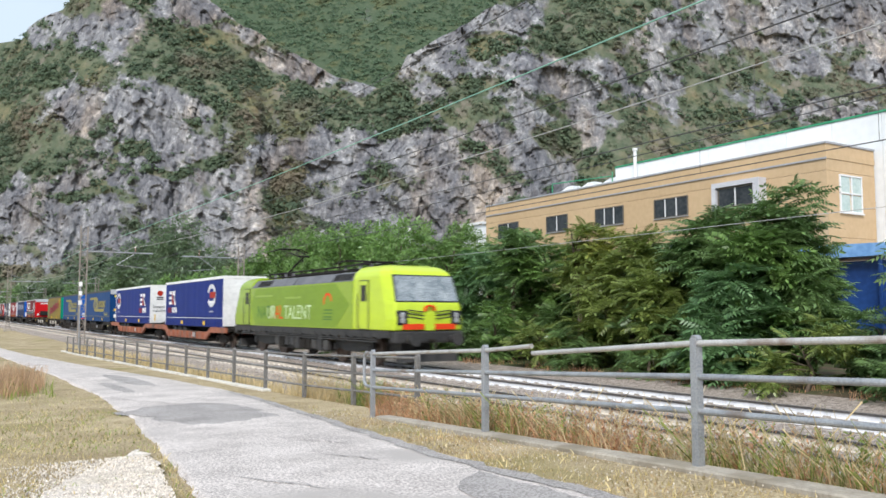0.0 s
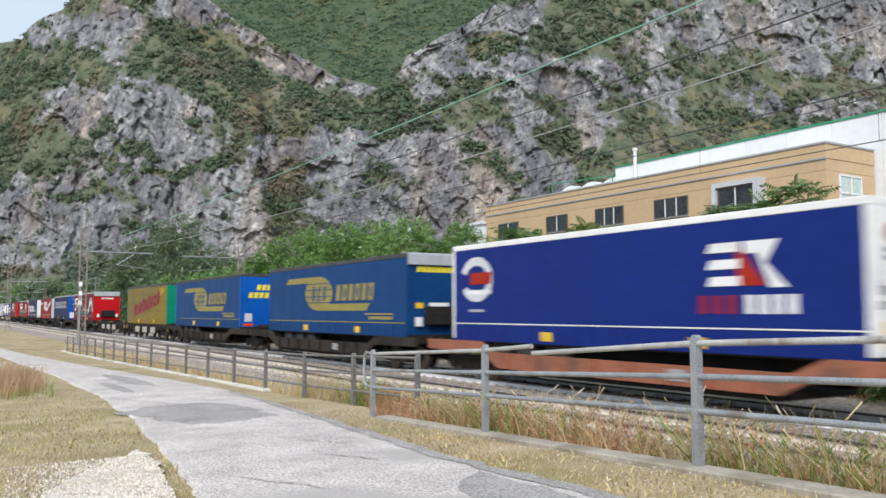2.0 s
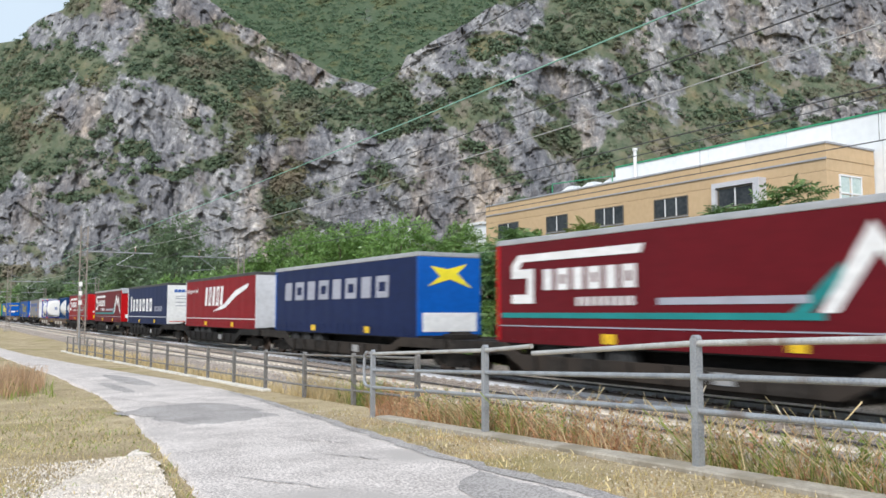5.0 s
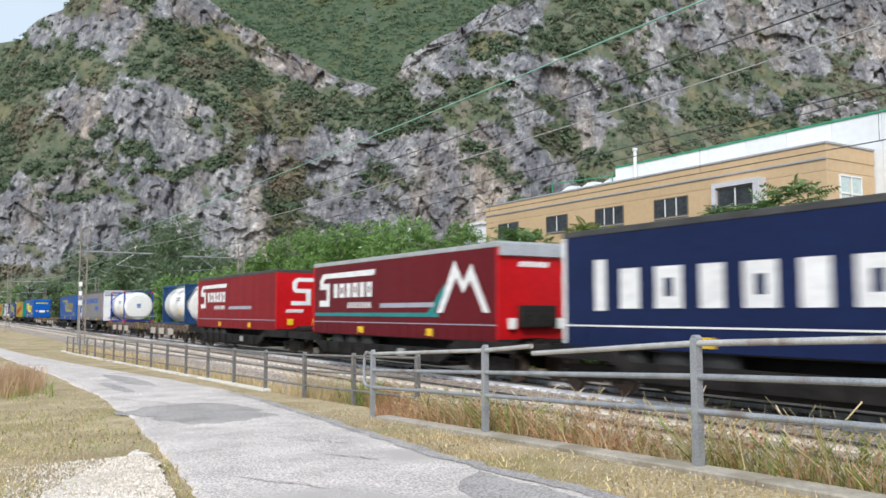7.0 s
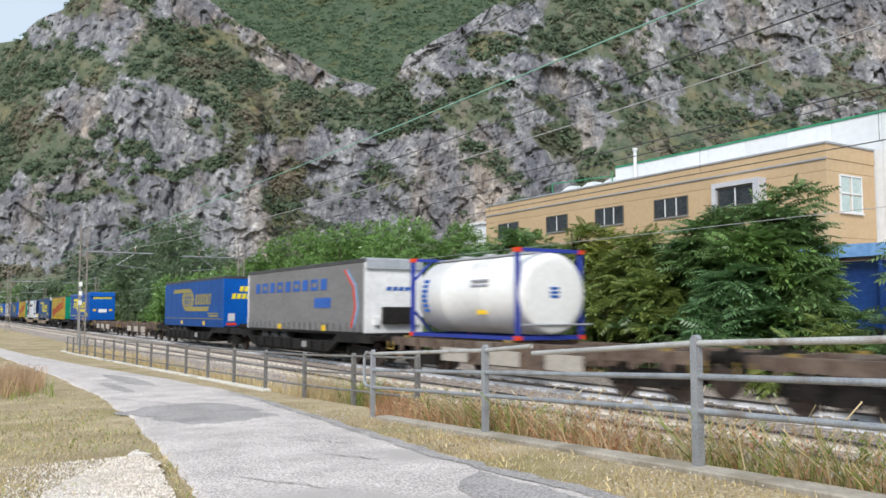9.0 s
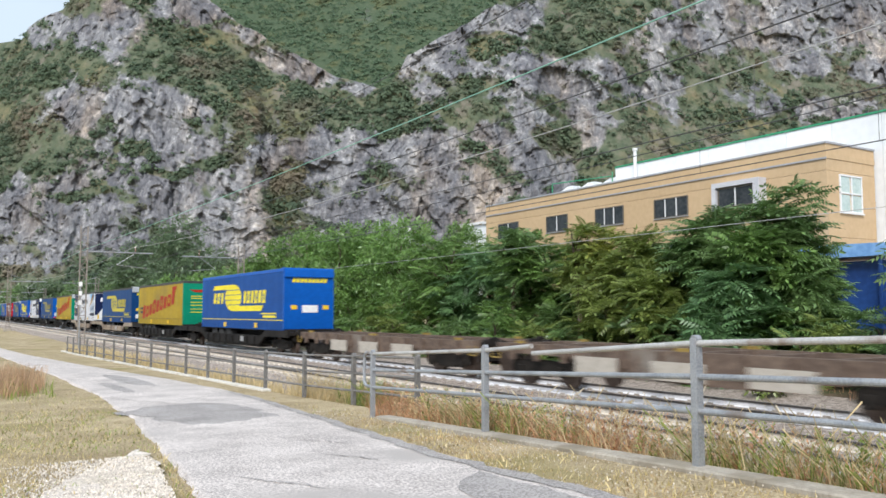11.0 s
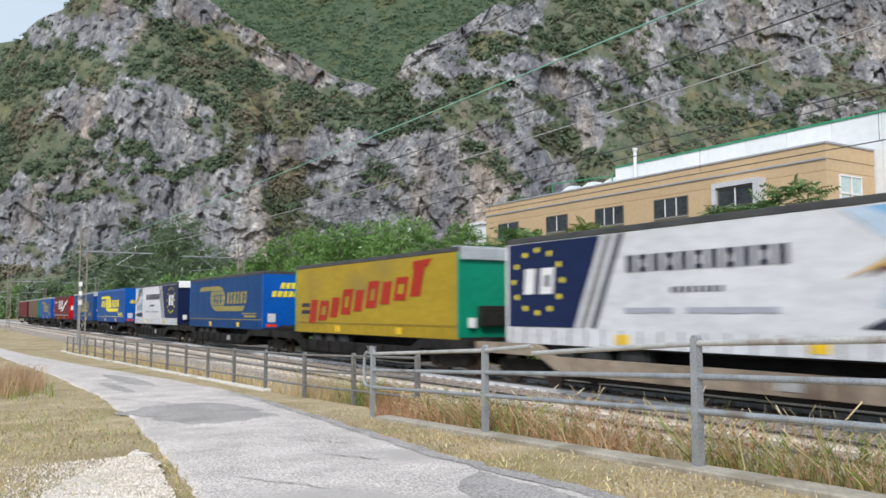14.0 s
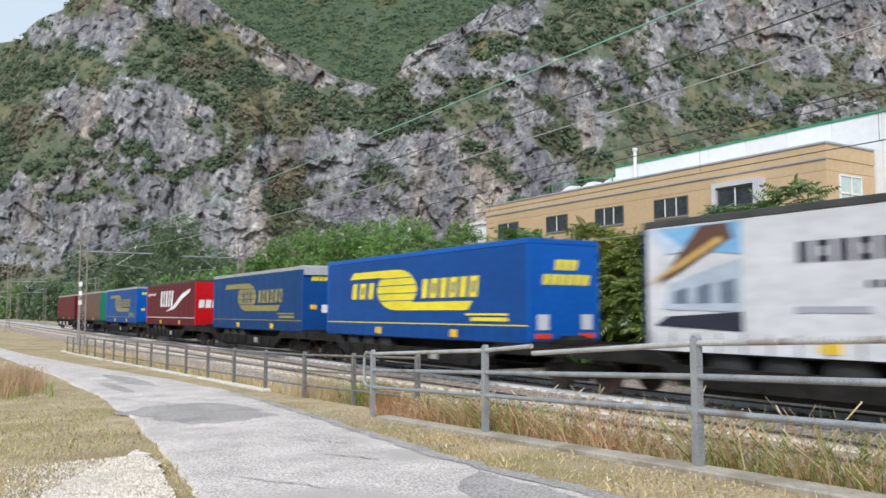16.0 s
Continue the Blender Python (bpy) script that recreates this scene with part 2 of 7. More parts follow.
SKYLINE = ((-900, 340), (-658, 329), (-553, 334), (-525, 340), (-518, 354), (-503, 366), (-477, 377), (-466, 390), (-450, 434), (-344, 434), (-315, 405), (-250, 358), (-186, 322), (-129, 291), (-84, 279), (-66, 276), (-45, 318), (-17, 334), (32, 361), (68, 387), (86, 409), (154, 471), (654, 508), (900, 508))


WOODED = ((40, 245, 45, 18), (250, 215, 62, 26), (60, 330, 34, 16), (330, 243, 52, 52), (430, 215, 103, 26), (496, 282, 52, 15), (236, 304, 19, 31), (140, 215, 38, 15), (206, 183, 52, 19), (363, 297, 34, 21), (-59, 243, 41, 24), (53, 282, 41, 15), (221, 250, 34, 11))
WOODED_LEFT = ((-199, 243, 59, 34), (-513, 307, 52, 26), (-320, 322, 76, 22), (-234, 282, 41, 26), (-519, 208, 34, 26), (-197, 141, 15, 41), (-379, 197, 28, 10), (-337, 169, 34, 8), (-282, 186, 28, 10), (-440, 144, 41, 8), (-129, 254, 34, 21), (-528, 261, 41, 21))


def slopes(name, cols, rows, u0, u1, crags, top, base, material, seed=0.0, gully=(), woods=(), steep=3.4, gentle=0.62):
    """A mountainside rising from its foot: bare crags stand steep, the wooded ground between lies gentler."""
    u = np.linspace(u0, u1, cols)
    tu, tw = np.array(top).T / 1000.0
    crest = np.interp(u, tu, tw) + 0.006 * (fractal(u * 60 + seed, u * 0 + 3.3, 4) - 0.5)
    v = np.linspace(0, 1, rows)[:, None]
    U = np.repeat(u[None], rows, 0)
    W = -0.01 + (crest[None] + 0.01) * v
    bare = np.zeros_like(U)
    wob = 0.020 * (fractal(U * 26 + seed, W * 26 + 5, 4) - 0.5), 0.030 * (fractal(U * 26 + 40 + seed, W * 20 + 11, 4) - 0.5)
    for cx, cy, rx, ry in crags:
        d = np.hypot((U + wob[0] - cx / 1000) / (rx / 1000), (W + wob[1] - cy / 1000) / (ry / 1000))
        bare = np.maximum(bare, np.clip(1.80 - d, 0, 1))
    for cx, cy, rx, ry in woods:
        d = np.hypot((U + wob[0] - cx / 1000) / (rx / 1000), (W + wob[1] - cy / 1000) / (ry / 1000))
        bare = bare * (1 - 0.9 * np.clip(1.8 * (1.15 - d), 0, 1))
    patch = fractal(U * 38 + 3 + seed, W * 30 + 8, 5, 0.6)
    ledge = fractal(U * 16 + seed + 70, W * 60 + U * 25 + 1, 4, 0.55)
    bare = np.clip(bare * 0.92 + 1.5 * (patch - 0.52) + 1.7 * (ledge - 0.48) * bare, 0, 1)
    lean = gentle + (steep - gentle) * bare ** 1.3
    k = max(3, cols // 22)
    for _ in range(3):                                   # neighbouring ground rises together
        pad = np.pad(lean, ((0, 0), (k, k)), mode="edge")
        run = np.cumsum(np.pad(pad, ((0, 0), (1, 0))), axis=1)
        lean = (run[:, 2 * k + 1:] - run[:, :-2 * k - 1]) / (2 * k + 1)
    grow = np.cumsum(np.gradient(W, axis=0) / (np.maximum(lean, W + 0.22) - W), axis=0)
    Z = np.interp(u, np.linspace(u0, u1, len(base)), base)[None] * np.exp(grow)
    for gx, width, deep in gully:
        Z = Z + deep * np.exp(-((U - gx + 0.12 * (W - 0.14)) / width) ** 2)
    sway = U + 0.05 * (fractal(U * 9 + 8, W * 9 + seed, 3) - 0.5)
    pillar = np.abs(fractal(sway * 42 + seed, W * 5 + 2, 4, 0.5) - 0.5)
    ribs = fractal(U * 55 + seed + 5, W * 16 + 9, 5, 0.55) - 0.5
    rough = fractal(U * 130 + seed, W * 95, 5, 0.62) - 0.5
    du, dw = 0.016 * (fractal(U * 30 + 2, W * 30 + seed, 4) - 0.5), 0.022 * (fractal(U * 30 + 52, W * 30 + seed, 4) - 0.5)
    big = cells((U + du) * 30, (W + dw) * 17 + U * 5, 1)
    mid = cells((U + du) * 78, (W + dw) * 46 + U * 12, 2)
    small = cells((U + du * 0.6) * 190, (W + dw * 0.6) * 120, 3)
    blocks = np.abs(fractal(U * 80 + 31 + seed, W * 40 + 4, 3, 0.5) - 0.5)
    Z = Z * (1 + (0.25 + 0.75 * bare) * (0.014 * ribs - 0.006 * blocks) + bare * (0.015 * big + 0.0085 * mid + 0.0042 * small + 0.004 * rough - 0.024 * (0.12 - np.minimum(pillar, 0.12))) + (1 - bare) * 0.010 * rough)
    P = np.array(AHEAD)[None, None] + U[..., None] * np.array(RIGHT)[None, None]
    X, Y, H = P[..., 0] * Z, P[..., 1] * Z, W * Z + EYE
    # the far side behind the crest
    back = [(X[-1] * k, Y[-1] * k, H[-1] - d) for k, d in ((1.03, 6.0), (1.3, 120.0))]
    X, Y, H = (np.vstack([a, *[b[i][None] for b in back]]) for i, a in enumerate((X, Y, H)))
    cover = np.vstack([1 - bare, 1 - bare[-1:], 1 - bare[-1:]])
    ob = sheet(name, X, Y, H, material, False, cover)
    return ob, X, Y, H, cover


hill_near, hill_far = mountain_material("crag_and_scrub"), mountain_material("far_wooded_slope", True)
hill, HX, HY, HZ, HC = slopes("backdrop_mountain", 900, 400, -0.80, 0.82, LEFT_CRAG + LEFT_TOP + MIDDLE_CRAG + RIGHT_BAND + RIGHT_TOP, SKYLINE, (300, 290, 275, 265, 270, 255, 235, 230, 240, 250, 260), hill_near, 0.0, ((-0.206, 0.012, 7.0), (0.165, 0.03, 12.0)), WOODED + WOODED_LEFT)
tagged(hill, "steep grey limestone mountainside with green scrub on ledges", "mountain", kind="structure")
far_hill, FX, FY, FZ, FC = slopes("backdrop_far_mountain", 220, 120, -0.40, 0.5, ((-400, 300, 10, 5),), ((-500, 450), (-200, 470), (0, 440), (40, 405), (90, 430), (500, 500)), (820, 840, 860), hill_far, 23.0, (), (), 2.0, 0.75)
tagged(far_hill, "distant wooded green mountainside, light haze toned into its colours", "mountain", kind="structure")


def shrub_mass(name, X, Y, H, cover, count, low, high, material, seed, span, foot):
    """Scrub and small trees on the ledges: many ragged low clumps of leaf facets."""
    r = np.random.RandomState(seed)
    rows, cols = X.shape
    fi, fj = r.uniform(rows * foot, rows - 5, count * 3), r.uniform(cols * span[0], cols * span[1], count * 3)
    i, j = fi.astype(int), fj.astype(int)
    open_ground = np.clip(3.4 * (fractal(fi * 0.055 + 5, fj * 0.040 + 3, 4, 0.6) - 0.30), 0.16, 1)
    keep = r.rand(count * 3) < np.clip(cover[i, j] * 1.25 - 0.12, 0.03, 1) ** 1.5 * open_ground
    i, j = i[keep][:count], j[keep][:count]
    a, b = (fi - fi.astype(int))[keep][:count], (fj - fj.astype(int))[keep][:count]
    n = len(i)
    spot = lambda G: (G[i, j] * (1 - a) + G[i + 1, j] * a) * (1 - b) + (G[i, j + 1] * (1 - a) + G[i + 1, j + 1] * a) * b
    centre = np.stack([spot(X), spot(Y), spot(H)], -1)
    size = low + (high - low) * r.rand(n) ** 2.2
    centre[:, 2] -= 0.30 * size
    facets = 20
    d = r.randn(n, facets, 3)
    d /= np.linalg.norm(d, axis=2, keepdims=True)
    d[..., 2] = np.abs(d[..., 2]) * 1.1 + 0.12
    p = centre[:, None] + d * size[:, None, None] * (0.55 + 0.5 * r.rand(n, facets, 1)) * np.array([1, 1, 0.85])
    a = np.cross(d, r.randn(n, facets, 3))
    a /= np.linalg.norm(a, axis=2, keepdims=True) + 1e-6
    b = np.cross(d, a)
    k = size[:, None, None] * (0.16 + 0.19 * r.rand(n, facets, 1))
    tri = np.stack([p + a * k * 1.2, p - a * k * 0.6 + b * k, p - a * k * 0.7 - b * k - d * k * 0.3], 2).reshape(-1, 3)
    faces = np.arange(n * facets * 3).reshape(-1, 3)
    return soup(name, tri, faces, material)


def thin_leaf(m, share):
    """Lets part of the light through, as leaves do."""
    n, l = m.node_tree.nodes, m.node_tree.links
    b = n["Principled BSDF"]
    t, x, o = n.new("ShaderNodeBsdfTranslucent"), n.new("ShaderNodeMixShader"), n["Material Output"]
    l.new(b.inputs["Base Color"].links[0].from_socket, t.inputs["Color"])
    x.inputs[0].default_value = share
    l.new(b.outputs[0], x.inputs[1])
    l.new(t.outputs[0], x.inputs[2])
    l.new(x.outputs[0], o.inputs["Surface"])
    return m


# leaf colours raised and blued: haze over the slopes, held in the base colour
shrub_leaf = surface("shrub_leaf", (0.100, 0.146, 0.100), (0.180, 0.234, 0.146), 14.0, 0.8, 0, 0, 5, stain=(0.27, 0.235, 0.175), stain_at=0.56, island=0.16, spec=0.15)
wood_leaf = surface("far_wood_leaf", (0.100, 0.160, 0.105), (0.185, 0.262, 0.155), 30.0, 0.8, 0, 0, 5, stain=(0.20, 0.21, 0.11), stain_at=0.62, island=0.14, spec=0.15)
thin_leaf(shrub_leaf, 0.5)
thin_leaf(wood_leaf, 0.5)
shrubs = shrub_mass("mountain_scrub", HX, HY, HZ, HC, 19000, 0.7, 3.3, shrub_leaf, 3, (0.11, 0.89), 0.03)
far_shrubs = shrub_mass("far_mountain_woods", FX, FY, FZ, FC, 7000, 3.5, 9.0, wood_leaf, 4, (0.08, 0.60), 0.45)
tagged(far_shrubs, "continuous distant woodland canopy on the slope", "woods", kind="stuff")
tagged(shrubs, "dense green scrub and small trees on rock ledges", "shrubs", kind="stuff")

# ================= ground =================
FAR_TRACK, NEAR_TRACK = 15.19, 11.55                 # centre lines; rail tops at z = 0


def level(x):
    """Height of the footpath, which falls gently along the line."""
    return np.interp(-np.asarray(x, float), (-60, -8, 0, 4.6, 8.5, 12.5, 18, 31, 54, 100, 400), (1.0, 0.95, 0.92, 0.70, 0.475, 0.25, 0.07, -0.13, -0.47, -0.6, -0.7))


def fence_line(x):
    return 4.83 - 0.124 * x                           # y of the nearer fence's kerb


def ground_height(x, y):
    lv = level(x)
    edge = np.where(x > -13.2, fence_line(x) + 0.12, 7.35)
    t = np.clip((y - edge) / 1.3, 0, 1)
    z = lv * (1 - t) + (-0.42) * t
    t2 = np.clip((y - 18.6) / 2.5, 0, 1)
    z = z * (1 - t2) + (-0.25) * t2
    return z


grass_dry = surface("dry_mown_grass", (0.235, 0.180, 0.098), (0.50, 0.410, 0.265), 1.1, 0.9, 0, 0.6, 40, stain=(0.27, 0.225, 0.105), stain_at=0.59, spec=0.2, grain=0.7, sharp=0.085)
asphalt = surface("worn_grey_asphalt", (0.34, 0.306, 0.288), (0.69, 0.630, 0.592), 0.8, 0.9, 0, 0.3, 34, stain=(0.42, 0.385, 0.362), stain_at=0.60, spec=0.2, grain=0.76, sharp=0.065)
asphalt_dark = surface("asphalt_repair", (0.22, 0.203, 0.194), (0.44, 0.410, 0.392), 0.8, 0.9, 0, 0.3, 34, spec=0.2, grain=0.76, sharp=0.07)
gravel_pale = surface("pale_limestone_gravel", (0.46, 0.400, 0.345), (0.84, 0.765, 0.69), 0.5, 0.9, 0, 0.7, 22, stain=(0.46, 0.40, 0.31), stain_at=0.56, spec=0.2, grain=0.7, sharp=0.08)
concrete = surface("weathered_concrete", (0.28, 0.25, 0.205), (0.46, 0.42, 0.355), 0.4, 0.9, 0, 0.4, 12, stain=(0.25, 0.22, 0.17), stain_at=0.55, spec=0.2)
ballast_mat = surface("railway_ballast", (0.13, 0.10, 0.08), (0.46, 0.40, 0.35), 0.16, 0.95, 0, 1.0, 4, spec=0.2, grain=0.55, sharp=0.12)

gx = np.concatenate([np.linspace(-2600, -130, 60)[:-1], np.linspace(-130, -40, 90)[:-1], np.linspace(-40, 12, 150)[:-1], np.linspace(12, 2000, 40)])
gy = np.concatenate([np.linspace(-2000, -12, 40)[:-1], np.linspace(-12, 24, 130)[:-1], np.linspace(24, 2400, 60)])
GX, GY = np.meshgrid(gx, gy)
GZ = ground_height(GX, GY) + np.where((GY < 9.5) & (GY > -12), 0.05 * (fractal(GX * 0.9, GY * 0.9, 4) - 0.5), 0)
path_y0 = lambda x: np.interp(-x, (-20, 0, 4.2, 6.49, 8.8, 15.3, 21.4, 29.7, 51.5, 75, 112), (0.0, 0.8, 1.4, 1.78, 2.15, 3.03, 3.44, 3.55, 3.28, 2.3, -1.0))
path_y1 = lambda x: np.interp(-x, (-20, 0, 4.3, 5.4, 7.06, 12.3, 18.0, 21.1, 26.2, 37.2, 65.3, 112), (2.6, 3.8, 4.1, 4.22, 4.47, 5.55, 6.35, 6.42, 6.25, 5.5, 4.2, 1.2))
ground = tagged(sheet("ground", GX, GY, GZ - np.where((GY > path_y0(GX) + 0.12) & (GY < path_y1(GX) - 0.12) & (GX > -115) & (GX < 18), 0.03, 0), grass_dry), "dry yellowed mown grass with scattered green patches", "ground", kind="structure")

px = np.concatenate([np.linspace(-112, -30, 120)[:-1], np.linspace(-30, 14, 260)])
pv = np.linspace(0, 1, 60)[:, None]
PX = np.repeat(px[None], 60, 0)
ragged = 0.10 * (fractal(px * 2.2, px * 0 + 2, 5, 0.6) - 0.5)
ragged2 = 0.12 * (fractal(px * 2.2, px * 0 + 12, 5, 0.6) - 0.5)
PY = (path_y0(px) + ragged)[None] * (1 - pv) + (path_y1(px) + ragged2)[None] * pv
PZ = ground_height(PX, PY) + 0.028 + 0.03 * np.sin(pv * math.pi) + 0.012 * (fractal(PX * 1.3, PY * 1.3, 3) - 0.5)
PZ[0], PZ[-1] = PZ[0] - 0.06, PZ[-1] - 0.06
tagged(sheet("path", PX, PY, PZ, asphalt), "worn light grey asphalt footpath with cracks and dark repairs", "path", kind="structure")

# ballast beds
bx = np.linspace(-420, 60, 640)
prof_y = np.array([9.0, 9.6, 10.3, 10.6, 12.4, 12.8, 13.2, 13.7, 14.1, 16.4, 16.8, 17.6, 18.8, 19.6, 20.5, 20.7])
prof_z = np.array([-0.46, -0.36, -0.22, -0.17, -0.17, -0.20, -0.28, -0.20, -0.17, -0.17, -0.19, -0.30, -0.33, -0.27, -0.20, -0.45])
yy = np.linspace(9.0, 20.7, 78)
BX, BY = np.meshgrid(bx, yy)
BZ = np.interp(BY, prof_y, prof_z) + 0.05 * (fractal(BX * 5, BY * 5, 3, 0.7) - 0.5)
tagged(sheet("ballast_bed", BX, BY, BZ, ballast_mat, False), "grey-brown crushed stone ballast under two railway tracks", "ballast", kind="structure")

rail_head = surface("worn_rail_head", (0.10, 0.09, 0.085), (0.20, 0.185, 0.18), 0.6, 0.35, 0.7, 0.05)
# dusty web, whitened further by sky glare put into its colour
rail_web = surface("skylit_dusty_rail_web", (0.60, 0.60, 0.62), (0.80, 0.80, 0.82), 0.8, 0.5, 0.0, 0.05)
rail_web_old = surface("sandy_rail_web", (0.50, 0.43, 0.35), (0.72, 0.66, 0.58), 0.8, 0.6, 0.0, 0.05)
sleeper_mat = surface("concrete_sleeper", (0.34, 0.30, 0.26), (0.50, 0.45, 0.40), 0.3, 0.9, 0, 0.3, 10, per_object=0.12)


def rail_profile(bm, y, x0, x1, zs):
    pts = [(y + a, b) for a, b in zs]
    va = [bm.verts.new((x0, a, b)) for a, b in pts]
    vb = [bm.verts.new((x1, a, b)) for a, b in pts]
    for i in range(len(pts)):
        j = (i + 1) % len(pts)
        bm.faces.new((va[i], va[j], vb[j], vb[i]))
    bm.faces.new(va[::-1])
    bm.faces.new(vb)


def track(centre, web, words):
    top = tagged(new("railway_track"), words, "railway track", "double track")
    for side in (-0.7525, 0.7525):
        bm = bmesh.new()
        rail_profile(bm, centre + side, -420, 60, [(-0.075, -0.172), (0.075, -0.172), (0.075, -0.160), (0.012, -0.135), (0.012, -0.045), (-0.012, -0.045), (-0.012, -0.135), (-0.075, -0.160)])
        rail = part("rail", bm, web, top)
        bm = bmesh.new()
        rail_profile(bm, centre + side, -420, 60, [(-0.036, -0.045), (0.036, -0.045), (0.036, -0.006), (0.030, 0.0), (-0.030, 0.0), (-0.036, -0.006)])
        part("rail_head", bm, rail_head, rail, "dark worn running surface")
    bm = bmesh.new()
    prism(bm, [(-0.13, -0.32), (0.13, -0.32), (0.10, -0.165), (-0.10, -0.165)], centre - 1.15, centre + 1.15)
    for s in (-0.75, 0.75):
        for o in (-0.14, 0.14):
            box(bm, -0.07, 0.07, centre + s + o - 0.03, centre + s + o + 0.03, -0.166, -0.125)
    me = bpy.data.meshes.new("sleeper")
    bm.to_mesh(me)
    bm.free()
    me.materials.append(sleeper_mat)
    for i in range(200):
        ob = new("sleeper", me)
        ob.parent, ob.location = top, (4.0 - 0.6 * i, 0, 0.004)
    return top


track(FAR_TRACK, rail_web, "steel rails with pale webs on concrete sleepers")
track(NEAR_TRACK, rail_web_old, "sandy stained steel rails on concrete sleepers")


# dark repair patches, cracks and a gravel spread
def flat_patch(name, cx, cy, rx, ry, mat, lift, words, seed, power=4.0):
    n = 120
    ang = np.linspace(0, 2 * math.pi, n, endpoint=False)
    edge = 1 + 0.7 * (fractal(np.cos(ang) * 2.2 + seed, np.sin(ang) * 2.2 + seed, 5, 0.65) - 0.5)
    super_r = (np.abs(np.cos(ang)) ** power + np.abs(np.sin(ang)) ** power) ** (-1 / power)
    rings = np.array([0.0, 0.25, 0.5, 0.75, 1.0])
    X = cx + np.outer(rings, rx * super_r * edge * np.cos(ang))
    Y = cy + np.outer(rings, ry * super_r * edge * np.sin(ang))
    X, Y = np.hstack([X, X[:, :1]]), np.hstack([Y, Y[:, :1]])
    v = np.clip((Y - path_y0(X)) / (path_y1(X) - path_y0(X)), 0, 1)
    on_path = 0.028 + 0.03 * np.sin(v * math.pi) + 0.006 if lift is None else lift
    Z = ground_height(X, Y) + on_path + (0.012 * (fractal(X * 1.3, Y * 1.3, 3) - 0.5) if lift is None else 0)
    Z[-1] -= 0.012 if lift is None else 0.05
    return tagged(sheet(name, X, Y, Z, mat), words, "pavement" if lift is None else "gravel", kind="structure")


def ribbon(name, x0, x1, low, high, mat, lift, words, category, seed, rough=0.25):
    """A ragged strip lying on the ground between two lines."""
    xs = np.linspace(x0, x1, 220)
    v = np.linspace(0, 1, 14)[:, None]
    a = low(xs) + rough * (fractal(xs * 2.5 + seed, xs * 0 + 1, 5, 0.65) - 0.5)
    b = high(xs) + rough * (fractal(xs * 2.5 + seed, xs * 0 + 31, 5, 0.65) - 0.5)
    X, Y = np.repeat(xs[None], 14, 0), a[None] * (1 - v) + np.maximum(a + 0.01, b)[None] * v
    q = np.clip((Y - path_y0(X)) / (path_y1(X) - path_y0(X)), 0, 1)
    Z = ground_height(X, Y) + (0.034 + 0.03 * np.sin(q * math.pi) + 0.012 * (fractal(X * 1.3, Y * 1.3, 3) - 0.5) if lift is None else lift + 0.02 * (fractal(X * 6, Y * 6, 3) - 0.5))
    return tagged(sheet(name, X, Y, Z, mat), words, category, kind="structure")


flat_patch("path_repair", -15.0, 4.15, 2.4, 1.10, asphalt_dark, None, "dark smooth repair patch in the asphalt", 2.0)
flat_patch("path_repair", -26.0, 5.0, 3.5, 0.4, asphalt_dark, None, "dark worn patch far along the path", 14.0, 2.0)
flat_patch("path_repair", -23.0, 4.2, 2.5, 0.22, asphalt_dark, None, "narrow dark strip across the path", 17.0, 2.0)
ribbon("path_edge", -20.0, -4.0, lambda x: path_y1(x) - 0.24, lambda x: path_y1(x) - 0.03, asphalt_dark, None, "dark crumbling edge of the asphalt path", "pavement", 4.0, 0.22)
ribbon("path_edge", -6.0, 2.0, lambda x: path_y1(x) - np.interp(-x, (-2.0, 0.5, 3, 5.2, 6.0), (0.3, 1.2, 1.3, 0.9, 0.2)), lambda x: path_y1(x) - 0.3, asphalt_dark, None, "dark repair strip near the path edge", "pavement", 7.0, 0.2)
ribbon("gravel_spread", -10.2, 1.0, lambda x: path_y0(x) - 0.18 - np.interp(-x, (-1.0, 2.0, 4.0, 6.5, 8.2, 10.2), (0.02, 0.9, 1.5, 1.15, 0.75, 0.05)), lambda x: path_y0(x) - 0.16, gravel_pale, 0.03, "pale crushed limestone spilled beside the path", "gravel", 12.0, 0.2)
litter = surface("dark_leaf_litter", (0.045, 0.034, 0.022), (0.15, 0.115, 0.075), 0.9, 0.95, 0, 0.6, 18, stain=(0.055, 0.075, 0.028), stain_at=0.52, spec=0.15)
vx, vy = np.meshgrid(np.linspace(-140, 12, 300), np.linspace(20.2, 34.0, 60))
tagged(sheet("verge", vx, vy, ground_height(vx, vy) + 0.03 + 0.12 * fractal(vx * 0.7, vy * 0.7, 4) - 0.12 * np.clip((20.6 - vy) / 0.4, 0, 1), litter), "dark earth and leaf litter under the trees", "ground", kind="structure")


